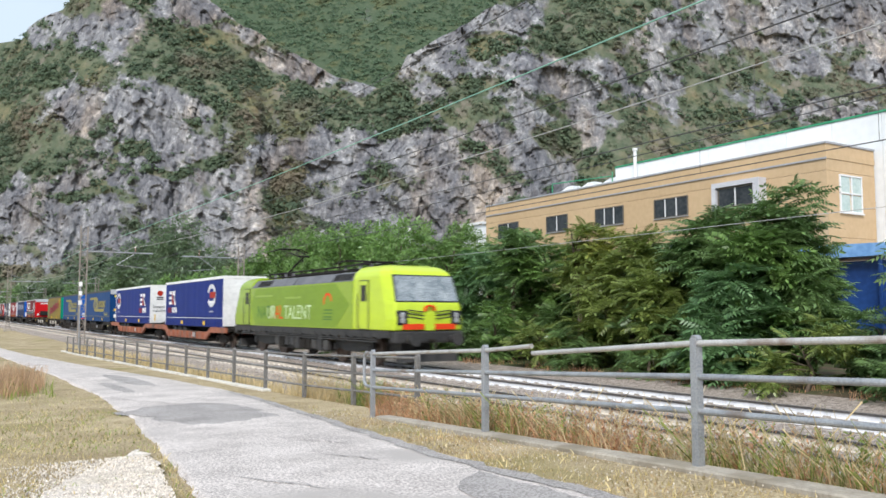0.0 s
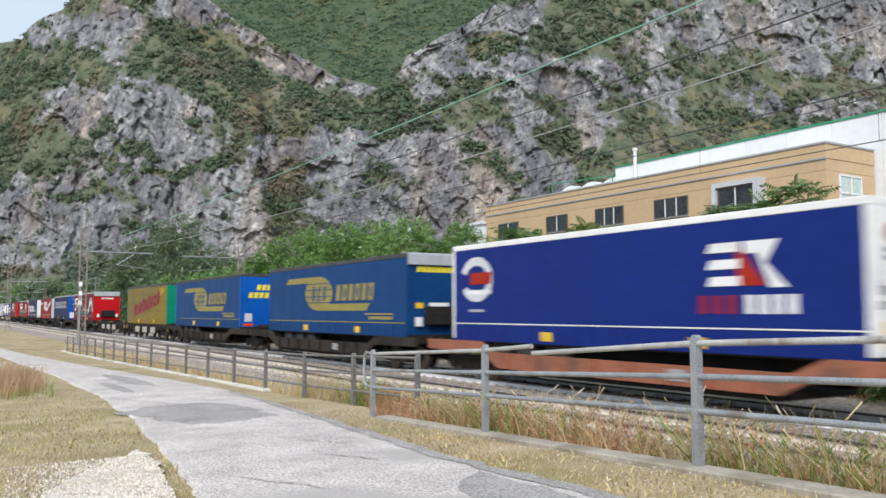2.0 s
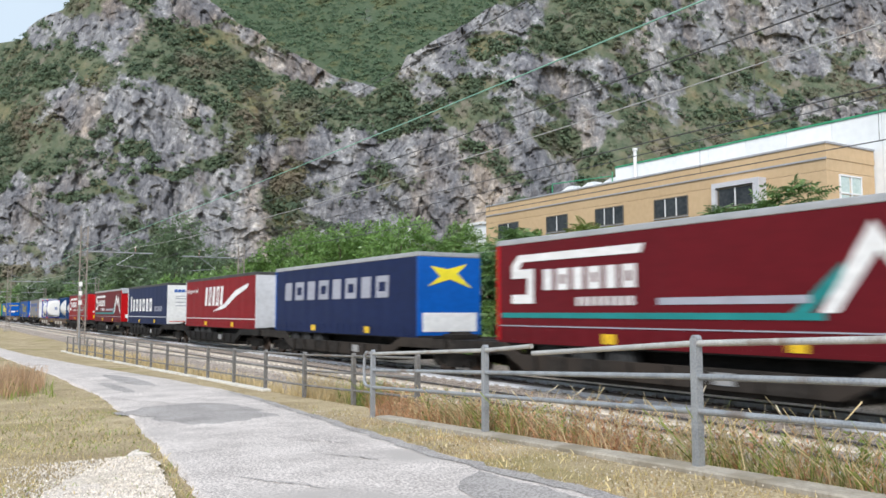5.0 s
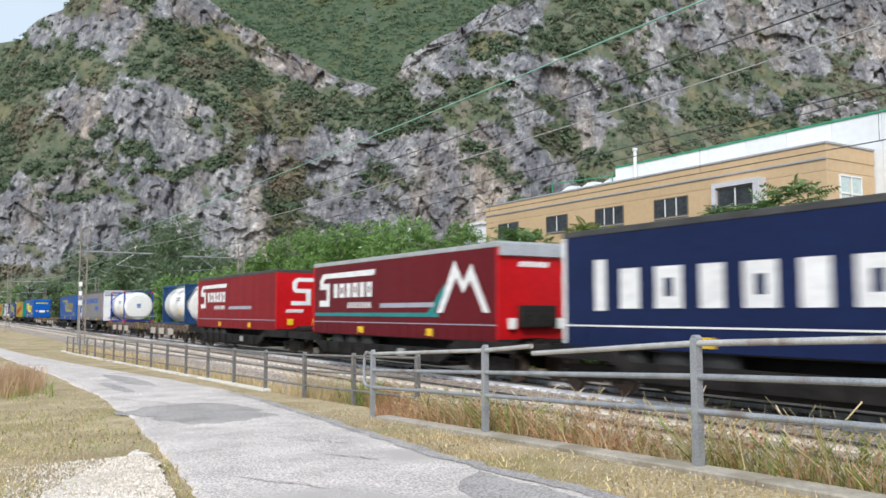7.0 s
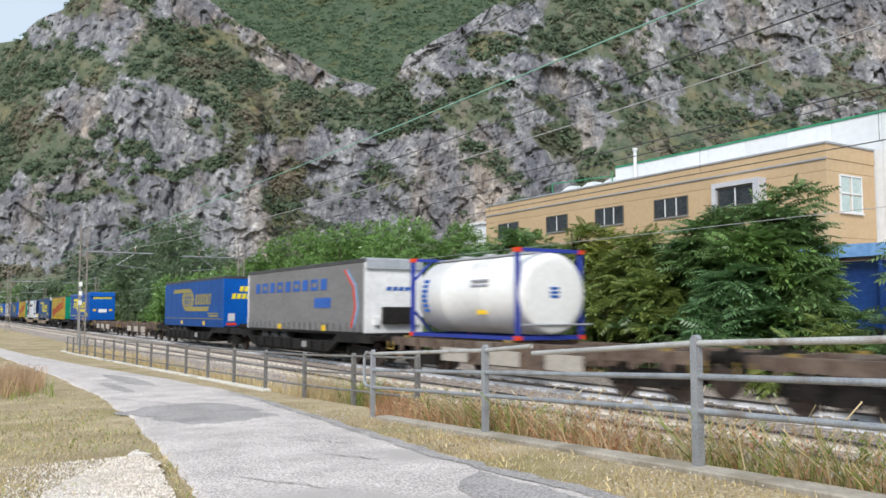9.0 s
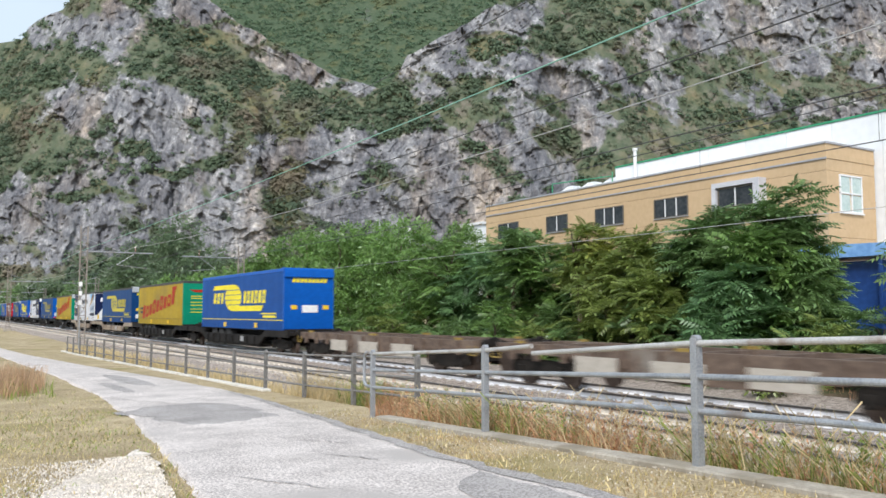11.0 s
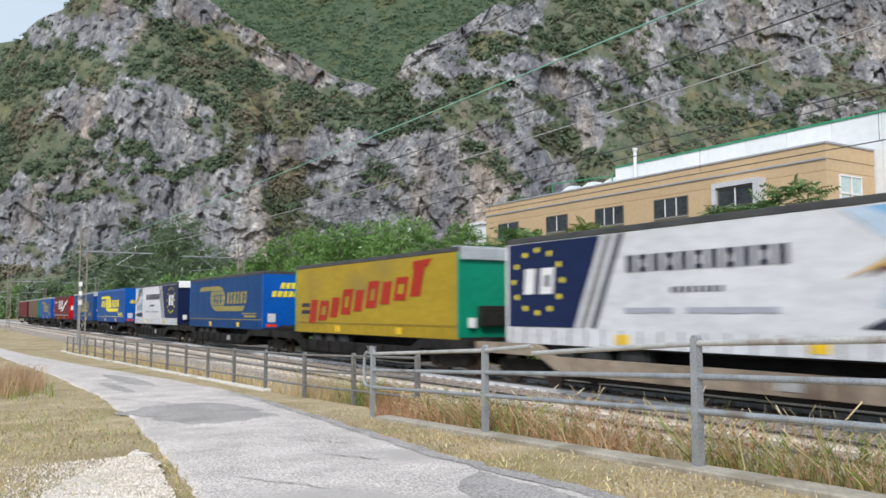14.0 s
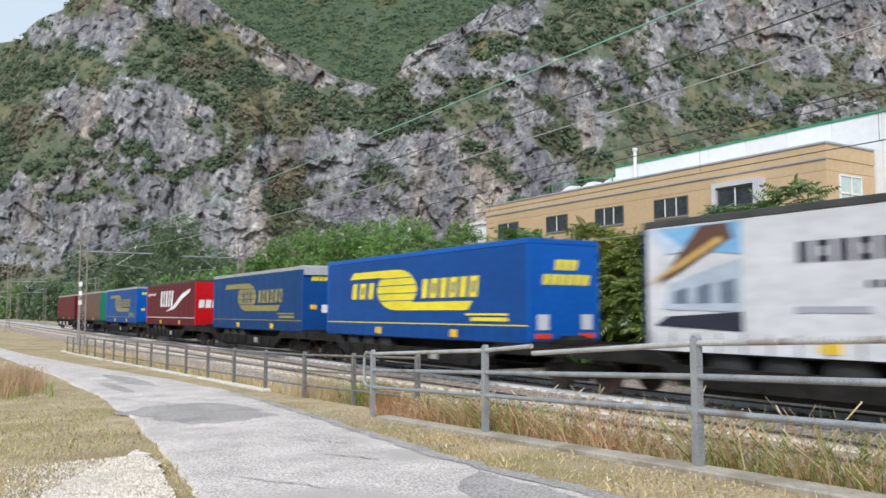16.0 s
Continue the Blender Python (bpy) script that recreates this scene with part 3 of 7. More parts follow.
def crack(points, w, seed):
    bm = bmesh.new()
    r = random.Random(seed)
    left, right = [], []
    fine = []
    for (xa, ya), (xb, yb) in zip(points, points[1:]):
        for i in range(8):
            u = i / 8
            fine.append((xa + (xb - xa) * u + r.uniform(-0.04, 0.04), ya + (yb - ya) * u + r.uniform(-0.03, 0.03)))
    for i, (x, y) in enumerate(fine):
        v = (y - float(path_y0(x))) / (float(path_y1(x)) - float(path_y0(x)))
        z = float(ground_height(np.array([x]), np.array([y]))[0]) + 0.028 + 0.03 * math.sin(v * math.pi) + 0.008
        k = w * r.uniform(0.3, 1.0) * min(1.0, i / 4, (len(fine) - 1 - i) / 4 + 0.05)
        left.append(bm.verts.new((x - k * 0.3, y - k, z)))
        right.append(bm.verts.new((x + k * 0.3, y + k, z)))
    for i in range(len(fine) - 1):
        bm.faces.new((left[i], left[i + 1], right[i + 1], right[i]))
    return tagged(part("path_crack", bm, asphalt_dark), "long irregular dark crack in the asphalt", "crack", "cracks in the path", "structure")


crack([(-9.6, 3.75), (-9.0, 4.0), (-8.4, 4.1)], 0.022, 1)
crack([(-7.9, 3.4), (-7.3, 3.62), (-6.9, 3.66)], 0.02, 2)
crack([(-20.0, 3.4), (-18.0, 4.1), (-16.0, 4.6)], 0.03, 3)
crack([(-16.5, 3.0), (-14.5, 3.3), (-13.0, 4.1)], 0.025, 4)
crack([(-7.2, 2.2), (-6.2, 2.5), (-5.4, 2.7)], 0.015, 5)

stone_chip = surface("limestone_chip", (0.46, 0.41, 0.35), (0.76, 0.69, 0.61), 0.1, 0.9, 0, 0, island=0.35, spec=0.2)
# loose stones on the gravel and the verge
r_ = random.Random(77)
bm = bmesh.new()
for i in range(9000):
    if i % 6:
        x = r_.uniform(-9.5, -5)
        y = float(path_y0(x)) - 0.15 - abs(r_.gauss(0, 0.62))
    else:
        x = r_.uniform(-14, -3)
        y = r_.uniform(float(path_y1(x)), float(fence_line(x)))
    z = float(ground_height(np.array([x]), np.array([y]))[0]) + 0.03
    k = r_.uniform(0.006, 0.018) if i % 6 else r_.uniform(0.004, 0.010)
    m_ = Matrix.Translation((x, y, z)) @ Euler((r_.random() * 6, r_.random() * 6, 0)).to_matrix().to_4x4() @ Matrix.Diagonal((k, k * 0.8, k * 0.6, 1))
    vs = [bm.verts.new(m_ @ Vector(q)) for q in ((1, 0, 0), (-1, 0, 0), (0, 1, 0), (0, -1, 0), (0, 0, 1), (0, 0, -1))]
    for a, b, c in ((0, 2, 4), (2, 1, 4), (1, 3, 4), (3, 0, 4), (2, 0, 5), (1, 2, 5), (3, 1, 5), (0, 3, 5)):
        bm.faces.new((vs[a], vs[b], vs[c]))
tagged(part("loose_stones", bm, stone_chip), "scattered pale stones on gravel and verge", "stones", kind="stuff")

# ================= train =================
SPEED = 27.98
MOVERS = []                                            # (thing, distance of its front before the eye's foot at the start)


def mover(ob, s0):
    MOVERS.append((ob, s0))
    ob.location = (-s0, FAR_TRACK, 0)
    return ob


black_iron = surface("oily_black_iron", (0.012, 0.011, 0.010), (0.036, 0.031, 0.027), 0.5, 0.7, 0.2, 0.2, spec=0.12)
tyre_mat = surface("tyre_rubber", (0.018, 0.018, 0.018), (0.04, 0.04, 0.04), 0.3, 0.85, 0, 0.2)
wheel_steel = surface("rolled_wheel_steel", (0.07, 0.05, 0.04), (0.16, 0.12, 0.10), 0.3, 0.55, 0.5, 0.1)
chassis_mat = surface("dusty_dark_chassis", (0.012, 0.011, 0.011), (0.034, 0.031, 0.029), 0.6, 0.7, 0, 0.15, spec=0.12)
alloy = surface("dull_aluminium", (0.42, 0.42, 0.43), (0.60, 0.60, 0.61), 0.5, 0.4, 0.6, 0.06)
rust_red = surface("red_oxide_wagon_paint", (0.22, 0.075, 0.040), (0.38, 0.135, 0.075), 0.7, 0.7, 0, 0.15, 8, stain=(0.12, 0.07, 0.05), stain_at=0.58)
# next two paints: shade under the trailers darkened into the base colour
wagon_grey = surface("dirty_shaded_wagon_paint", (0.014, 0.013, 0.012), (0.050, 0.043, 0.038), 0.9, 0.75, 0, 0.15, 8, stain=(0.045, 0.036, 0.030), stain_at=0.55, spec=0.12)
wagon_black = surface("shade_black_wagon_paint", (0.009, 0.009, 0.009), (0.030, 0.027, 0.025), 0.8, 0.75, 0, 0.15, 8, spec=0.12)
wagon_brown = surface("rusty_brown_wagon_paint", (0.075, 0.050, 0.038), (0.19, 0.135, 0.10), 0.8, 0.8, 0, 0.15, 8, stain=(0.26, 0.24, 0.21), stain_at=0.64)
wagon_tan = surface("tan_brown_wagon_paint", (0.21, 0.165, 0.12), (0.36, 0.295, 0.225), 0.9, 0.75, 0, 0.15, 8, stain=(0.12, 0.085, 0.065), stain_at=0.58)
wagon_sand = surface("sand_grey_wagon_paint", (0.34, 0.30, 0.25), (0.52, 0.48, 0.42), 0.9, 0.75, 0, 0.15, 8, stain=(0.15, 0.12, 0.10), stain_at=0.60)
yellow = paint("yellow_marking", (0.80, 0.52, 0.03))
worn_yellow = paint("worn_yellow_paint", (0.30, 0.21, 0.06))
white = paint("white_print", (0.82, 0.82, 0.82), at=0.8)
white_box = paint("white_panel", (0.80, 0.80, 0.79), 0.4)
red_lamp = paint("red_reflector", (0.6, 0.05, 0.02), 0.25)


PIECES = {}


def piece(name, dims, mat, parent, place):
    """A small box that shares its mesh with its like."""
    key = (name, dims, mat.name)
    if key not in PIECES:
        bm = bmesh.new()
        box(bm, *dims)
        PIECES[key] = bpy.data.meshes.new(name)
        bm.to_mesh(PIECES[key])
        bm.free()
        PIECES[key].materials.append(mat)
    ob = new(name, PIECES[key])
    ob.parent, ob.location = parent, place
    return ob


def wheel_mesh(r, width, name):
    bm = bmesh.new()
    lathe(bm, [(-width / 2 - 0.03, r * 0.30), (-width / 2 - 0.03, r * 0.32), (-width / 2, r * 0.36), (-width / 2 + 0.02, r * 0.80), (-width / 2, r * 0.84), (-width / 2, r), (width / 2 - 0.02, r), (width / 2 - 0.02, r * 1.05), (width / 2, r * 1.05), (width / 2, r * 0.3)], False, 28)
    me = bpy.data.meshes.new(name)
    bm.to_mesh(me)
    bm.free()
    return me


RAIL_WHEEL = wheel_mesh(0.42, 0.13, "wheel")
RAIL_WHEEL.materials.append(wheel_steel)
LOCO_WHEEL = wheel_mesh(0.62, 0.14, "wheel")
LOCO_WHEEL.materials.append(wheel_steel)
ROAD_WHEEL = wheel_mesh(0.46, 0.36, "tyre")
ROAD_WHEEL.materials.append(tyre_mat)


def bogie(parent, x, wheel=RAIL_WHEEL, r=0.42, base=1.8, mat=None):
    bm = bmesh.new()
    h = base / 2
    for s in (-1, 1):
        y = s * 1.02
        prism(bm, [(x - h - 0.35, r - 0.02), (x - h + 0.30, r - 0.02), (x - 0.45, r - 0.14), (x + 0.45, r - 0.14), (x + h - 0.30, r - 0.02), (x + h + 0.35, r - 0.02), (x + h + 0.30, r + 0.24), (x + 0.4, r + 0.30), (x - 0.4, r + 0.30), (x - h - 0.30, r + 0.24)], y - 0.06, y + 0.06)
        for e in (-h, h):
            box(bm, x + e - 0.13, x + e + 0.13, y - 0.13 if s < 0 else y + 0.02, y - 0.02 if s < 0 else y + 0.13, r - 0.12, r + 0.14, 0.03)
            for o in (-0.24, 0.24):
                tube(bm, (x + e + o, y, r - 0.05), (x + e + o, y, r + 0.28), 0.07)
    box(bm, x - 0.3, x + 0.3, -1.0, 1.0, r, r + 0.22)
    frame_ob = part("bogie", bm, mat or black_iron, parent)
    for e in (-h, h):
        for s in (-1, 1):
            w = new("wheel", wheel)
            w.parent = frame_ob
            w.matrix_basis = Matrix.Translation((x + e, s * 0.75, r)) @ (pose(0, 0, 0, 0, 0, 180) if s > 0 else Matrix())
    return frame_ob


def buffers(parent, x, s, mat=None):
    for y in (-0.875, 0.875):
        bm = bmesh.new()
        lathe(bm, [(x - s * 0.05, 0.14), (x + s * 0.18, 0.14), (x + s * 0.18, 0.09), (x + s * 0.50, 0.09), (x + s * 0.52, 0.23), (x + s * 0.56, 0.22)], True, 16, (0, y, 1.05))
        part("buffer", bm, mat or black_iron, parent)


def pocket_wagon(s0, mat, words, halves=(17.0, 17.0), group="pocket wagons of the train"):
    """Articulated twin pocket wagon: two low cradles over three bogies. Its front is at x = 0."""
    top = tagged(new("pocket_wagon"), words, "railway wagon", group)
    x = -0.6
    bogie(top, -2.2)
    n = len(halves)
    for k, ln in enumerate(halves):
        a, b = x, x - ln + 0.25
        for s in (-1, 1):
            bm = bmesh.new()
            y0, y1 = (s * 1.42, s * 1.30) if s > 0 else (-1.42, -1.30)
            prism(bm, [(a, 1.16), (a, 0.86), (a - 3.0, 0.84), (a - 3.9, 0.42), (b + 3.9, 0.42), (b + 3.0, 0.84), (b, 0.86), (b, 1.16), (b + 2.9, 1.16), (b + 3.6, 0.86), (a - 3.6, 0.86), (a - 2.9, 1.16)], min(y0, y1), max(y0, y1))
            beam = part("side_beam", bm, mat, top)
            for q in np.linspace(a - 4.4, b + 4.4, 8):
                piece("stiffener", (-0.045, 0.045, -0.04, 0.04, 0.44, 0.84), mat, beam, (q, s * 1.46, 0))
            for q in (a - 6.5,):
                boxed("marking_plate", (q - 0.35, q + 0.35, s * 1.425 if s > 0 else -1.437, s * 1.437 if s > 0 else -1.425, 0.52, 0.78), alloy, beam, "pale data plate")
        bm = bmesh.new()
        box(bm, b + 3.9, a - 3.9, -1.3, 1.3, 0.30, 0.42)
        box(bm, a - 3.2, a, -1.3, 1.3, 0.95, 1.10)
        box(bm, b, b + 3.2, -1.3, 1.3, 0.95, 1.10)
        part("pocket_floor", bm, black_iron, top)
        bm = bmesh.new()
        box(bm, a - 1.6, a - 0.9, -0.5, 0.5, 1.10, 1.28, 0.03)
        prism(bm, [(a - 1.45, 1.28), (a - 1.05, 1.28), (a - 1.12, 1.36), (a - 1.38, 1.36)], -0.35, 0.35)
        part("kingpin_stand", bm, black_iron, top)
        bm = bmesh.new()
        for q in np.linspace(a - 4.6, b + 4.6, 6):
            tube(bm, (q, -1.30, 0.62), (q, -1.22, 0.62), 0.22, seg=12)
        part("brake_gear", bm, black_iron, top)
        x -= ln
        bogie(top, x + 0.05 if k < n - 1 else x + 2.2)
    buffers(top, -0.55, 1)
    buffers(top, x + 0.4, -1)
    return mover(top, s0)


def flat_wagon(s0, length, mat, words):
    """Container wagon with an open frame of fish-bellied beams."""
    top = tagged(new("container_wagon"), words, "railway wagon", "container wagons of the train")
    a, b = -0.6, -length + 0.6
    for s in (-1, 1):
        bm = bmesh.new()
        prism(bm, [(a, 1.15), (a, 0.88), (a - 3.2, 0.86), (a - 4.6, 0.45), (b + 4.6, 0.45), (b + 3.2, 0.86), (b, 0.88), (b, 1.15)], *((1.05, 1.25) if s > 0 else (-1.25, -1.05)))
        beam = part("side_beam", bm, mat, top)
        for q in np.linspace(a - 0.8, b + 0.8, 12):
            piece("stiffener", (-0.06, 0.06, -0.055, 0.055, 0.70, 1.13), mat, beam, (q, s * 1.305, 0))
        for q in (a - 1.0, a - 6.8, b + 6.8, b + 1.0):
            tagged(piece("twistlock", (-0.1, 0.1, -0.08, 0.08, 1.15, 1.22), worn_yellow, beam, (q, s * 1.16, 0)), "worn yellow container lock")
    for q in (-4.9, -7.5, -10.1):
        tagged(piece("gusset_plate", (-0.75, 0.75, -0.006, 0.006, 0.50, 0.92), wagon_sand, top, (q * length / 15.0, -1.372, 0)), "pale painted gusset plate")
    for q in np.linspace(a - 0.1, b + 0.1, 9):
        piece("cross_member", (-0.1, 0.1, -1.05, 1.05, 0.95, 1.13), mat, top, (q, 0, 0))
    bogie(top, -2.4)
    bogie(top, -length + 2.4)
    for q in (a, b):
        bm = bmesh.new()
        tube(bm, (q - 0.2, -1.3, 1.0), (q - 0.2, -1.3, 0.72), 0.02)
        tube(bm, (q + 0.2, -1.3, 1.0), (q + 0.2, -1.3, 0.72), 0.02)
        tube(bm, (q - 0.2, -1.3, 0.72), (q + 0.2, -1.3, 0.72), 0.02)
        part("hand_rail", bm, worn_yellow, top, "yellow shunter's step rail")
    buffers(top, -0.55, 1)
    buffers(top, -length + 0.4, -1)
    return mover(top, s0)


HW = 1.25                                              # half a trailer's width


def flag(name, pts, mat, parent, face="side", off=0.004, label=""):
    """A printed flat shape: pts in (along from the front, height) on the side, or (across, height) on the front wall."""
    bm = bmesh.new()
    if face == "side":
        prism(bm, [(-a, z) for a, z in pts], -HW - 0.010 - off, -HW - 0.010)
    else:
        va = [bm.verts.new((0.012 + off, y, z)) for y, z in pts]
        vb = [bm.verts.new((0.006, y, z)) for y, z in pts]
        bm.faces.new(va)
        bm.faces.new(vb[::-1])
        for i in range(len(pts)):
            j = (i + 1) % len(pts)
            bm.faces.new((va[j], va[i], vb[i], vb[j]))
    bmesh.ops.recalc_face_normals(bm, faces=bm.faces)
    return part(name, bm, mat, parent, label)


def oval(cx, cz, rx, rz, n=28, a0=0.0, a1=360.0):
    return [(cx + rx * math.cos(radians(a0 + (a1 - a0) * i / n)), cz + rz * math.sin(radians(a0 + (a1 - a0) * i / n))) for i in range(n if a1 - a0 == 360 else n + 1)]


def rect(a0, a1, z0, z1, slant=0.0):
    return [(a0, z0), (a1, z0), (a1 - slant, z1), (a0 - slant, z1)]


def trailer(s0, side, front, words, length=13.6, low=1.22, high=4.08, roof=None, top_cap=None, group="semi-trailers on the train", valance=None, straps=True, fridge=None, rear_post=None):
    """Curtain-sided semi-trailer whose front wall is at x = 0. Returns the thing."""
    top = tagged(new("semi_trailer"), words, "semi-trailer", group)
    cap = 0.16
    r = random.Random(int(s0 * 10))
    for s in (-1, 1):
        # tarpaulin with faint vertical folds between the posts
        n = 60
        xs = np.linspace(-0.09, -length + 0.09, n)
        zs = np.array([low + 0.02, low + 0.35, low + 0.38, low + 1.2, high - 0.9, high - cap])
        X, Z = np.meshgrid(xs, zs)
        wave = 0.010 * np.sin(X * 2 * math.pi / 1.35 + r.random() * 6) * np.sin((Z - low) / (high - low) * math.pi) + 0.004 * np.sin(X * 7.3 + r.random() * 6)
        Yc = s * (HW - 0.004 + wave * 0.8)
        sheet_ob = sheet("curtain", X, Yc, Z, side)
        sheet_ob.parent = top
        if s < 0:
            curtain = sheet_ob
    bm = bmesh.new()
    box(bm, -length + 0.05, -0.05, -HW + 0.06, HW - 0.06, low + 0.05, high - 0.10)
    part("load_body", bm, chassis_mat, top)
    bm = bmesh.new()
    box(bm, -0.10, 0.0, -HW, HW, low, high - cap, 0.012)
    wall = part("front_wall", bm, front, top)
    bm = bmesh.new()
    box(bm, -length, -length + 0.10, -HW, HW, low, high - cap, 0.012)
    part("rear_door", bm, rear_post or alloy, top)
    bm = bmesh.new()
    box(bm, -length - 0.01, 0.01, -HW - 0.012, HW + 0.012, high - cap, high, 0.025)
    part("roof", bm, roof or alloy, top)
    if top_cap:
        bm = bmesh.new()
        prism(bm, [(0.02, high - 0.42), (0.10, high - 0.40), (0.06, high - 0.05), (0.0, high + 0.02), (-0.45, high + 0.05), (-0.45, high)], -HW + 0.02, HW - 0.02)
        part("roof_fairing", bm, top_cap, top)
    for x0 in (-0.05, -length + 0.05):
        for y in (-HW, HW):
            boxed("corner_post", (x0 - 0.055, x0 + 0.055, y - 0.010, y + 0.010, low, high - cap), rear_post or front, top)
    bm = bmesh.new()
    box(bm, -length, 0.0, -HW + 0.02, HW - 0.02, low - 0.10, low, 0.01)
    for y in (-0.45, 0.45):
        box(bm, -length + 0.3, -0.4, y - 0.06, y + 0.06, low - 0.42, low - 0.10)
    part("chassis", bm, chassis_mat, top)
    bm = bmesh.new()
    box(bm, -length, -0.02, -HW - 0.006, -HW + 0.02, low - 0.06, low + 0.03)
    part("side_rail", bm, valance or chassis_mat, top)
    if straps:
        for q in np.arange(0.35, length - 0.2, 0.62):
            piece("strap", (-0.022, 0.022, -0.003, 0.003, -0.05, 0.36), grey_tarp if side is pale_tarp else valance or chassis_mat, top, (-q, -HW - 0.020, low))
    for q in (3.9, 9.0):
        flag("pocket_plate", rect(q - 0.22, q + 0.22, low + 0.02, low + 0.26), yellow, top, off=0.012, label="yellow lifting-point marking")
    for i in range(3):
        for y in (-0.95, 0.95):
            w = new("tyre", ROAD_WHEEL)
            w.parent, w.location = top, (-length + 2.2 + 1.31 * i, y, low - 0.38)
            if y > 0:
                w.rotation_euler = (0, 0, math.pi)
    for y in (-0.6, 0.6):
        boxed("landing_leg", (-2.75, -2.6, y - 0.06, y + 0.06, low - 0.75, low - 0.1), chassis_mat, top)
    if fridge == "hatch":
        bm = bmesh.new()
        box(bm, 0.0, 0.22, -0.55, 0.75, low + 0.35, low + 1.0, 0.03)
        part("connection_bracket", bm, chassis_mat, wall)
        for y in (-0.8, 0.95):
            boxed("connection_box", (0.0, 0.12, y - 0.12, y + 0.12, low + 0.30, low + 0.62), white_box, wall, bevel=0.02)
    return mover(top, s0)


def blocks(parent, mat, a0, a1, z0, z1, n, gap=0.22, slant=0.12, face="side", rise=0.0, name="logo_block", uneven=False):
    """A firm's name given as a plain row of blocks; from a1 (rear) to a0 (front) as read."""
    step = (a1 - a0) / n
    for i in range(n):
        s = a1 - (i + 1) * step
        dz = rise * i
        low_top = (1.0, 0.82, 0.82, 1.0, 0.82)[i % 5] if uneven else 1.0
        a, b = s + step * gap / 2, s + step * (1 - gap / 2)
        h = (z1 - z0) * low_top
        th = min(0.34 * (b - a), 0.28 * h)
        bend = lambda pts: [(p - slant * low_top * (q - z0) / h, q + dz) for p, q in pts]
        outer = [(a, z0), (b, z0), (b, z0 + h), (a, z0 + h)]
        if i % 2 and b - a > 0.3:                        # every other block is an open frame
            inner = [(a + th, z0 + th), (b - th, z0 + th), (b - th, z0 + h - th), (a + th, z0 + h - th)]
            for m in range(4):
                n_ = (m + 1) % 4
                flag(name, bend([outer[m], outer[n_], inner[n_], inner[m]]), mat, parent, face)
        else:
            cut = 0.10 * (b - a)
            flag(name, bend([(a + cut, z0), (b - cut, z0), (b - cut, z0 + h), (a + cut, z0 + h)]), mat, parent, face)


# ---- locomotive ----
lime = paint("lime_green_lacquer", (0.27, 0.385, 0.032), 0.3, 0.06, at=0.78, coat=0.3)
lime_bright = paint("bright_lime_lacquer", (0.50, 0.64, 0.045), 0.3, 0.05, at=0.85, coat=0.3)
loco_grey = surface("loco_roof_grey", (0.10, 0.10, 0.11), (0.17, 0.17, 0.18), 0.8, 0.5, 0.1, 0.08)
under_grey = surface("loco_frame_grey", (0.022, 0.022, 0.023), (0.055, 0.052, 0.05), 0.7, 0.6, 0.1, 0.1)
# pale blue-grey patches put the sky's reflection into the windscreen colour
glass_sky = surface("sky_toned_cab_glass", (0.10, 0.13, 0.15), (0.38, 0.42, 0.44), 0.5, 0.04, 0.0, 0.0, coat=0.8)
lamp_glass = surface("headlight_glass", (0.45, 0.46, 0.48), (0.7, 0.7, 0.72), 0.2, 0.1, 0.5, 0.0)
galv_dull = surface("dull_pipe_steel", (0.045, 0.043, 0.042), (0.11, 0.105, 0.10), 0.3, 0.5, 0.4, 0.05)
signal_red = paint("orange_red_band", (0.75, 0.06, 0.015))
black_trim = surface("black_rubber_trim", (0.012, 0.012, 0.012), (0.03, 0.03, 0.03), 0.4, 0.5, 0, 0.0)
print_dark = paint("dark_green_print", (0.09, 0.19, 0.05))
print_grey = paint("grey_green_print", (0.30, 0.42, 0.10))
LOCO_FRONT, LOCO_LEN = 25.3, 18.05


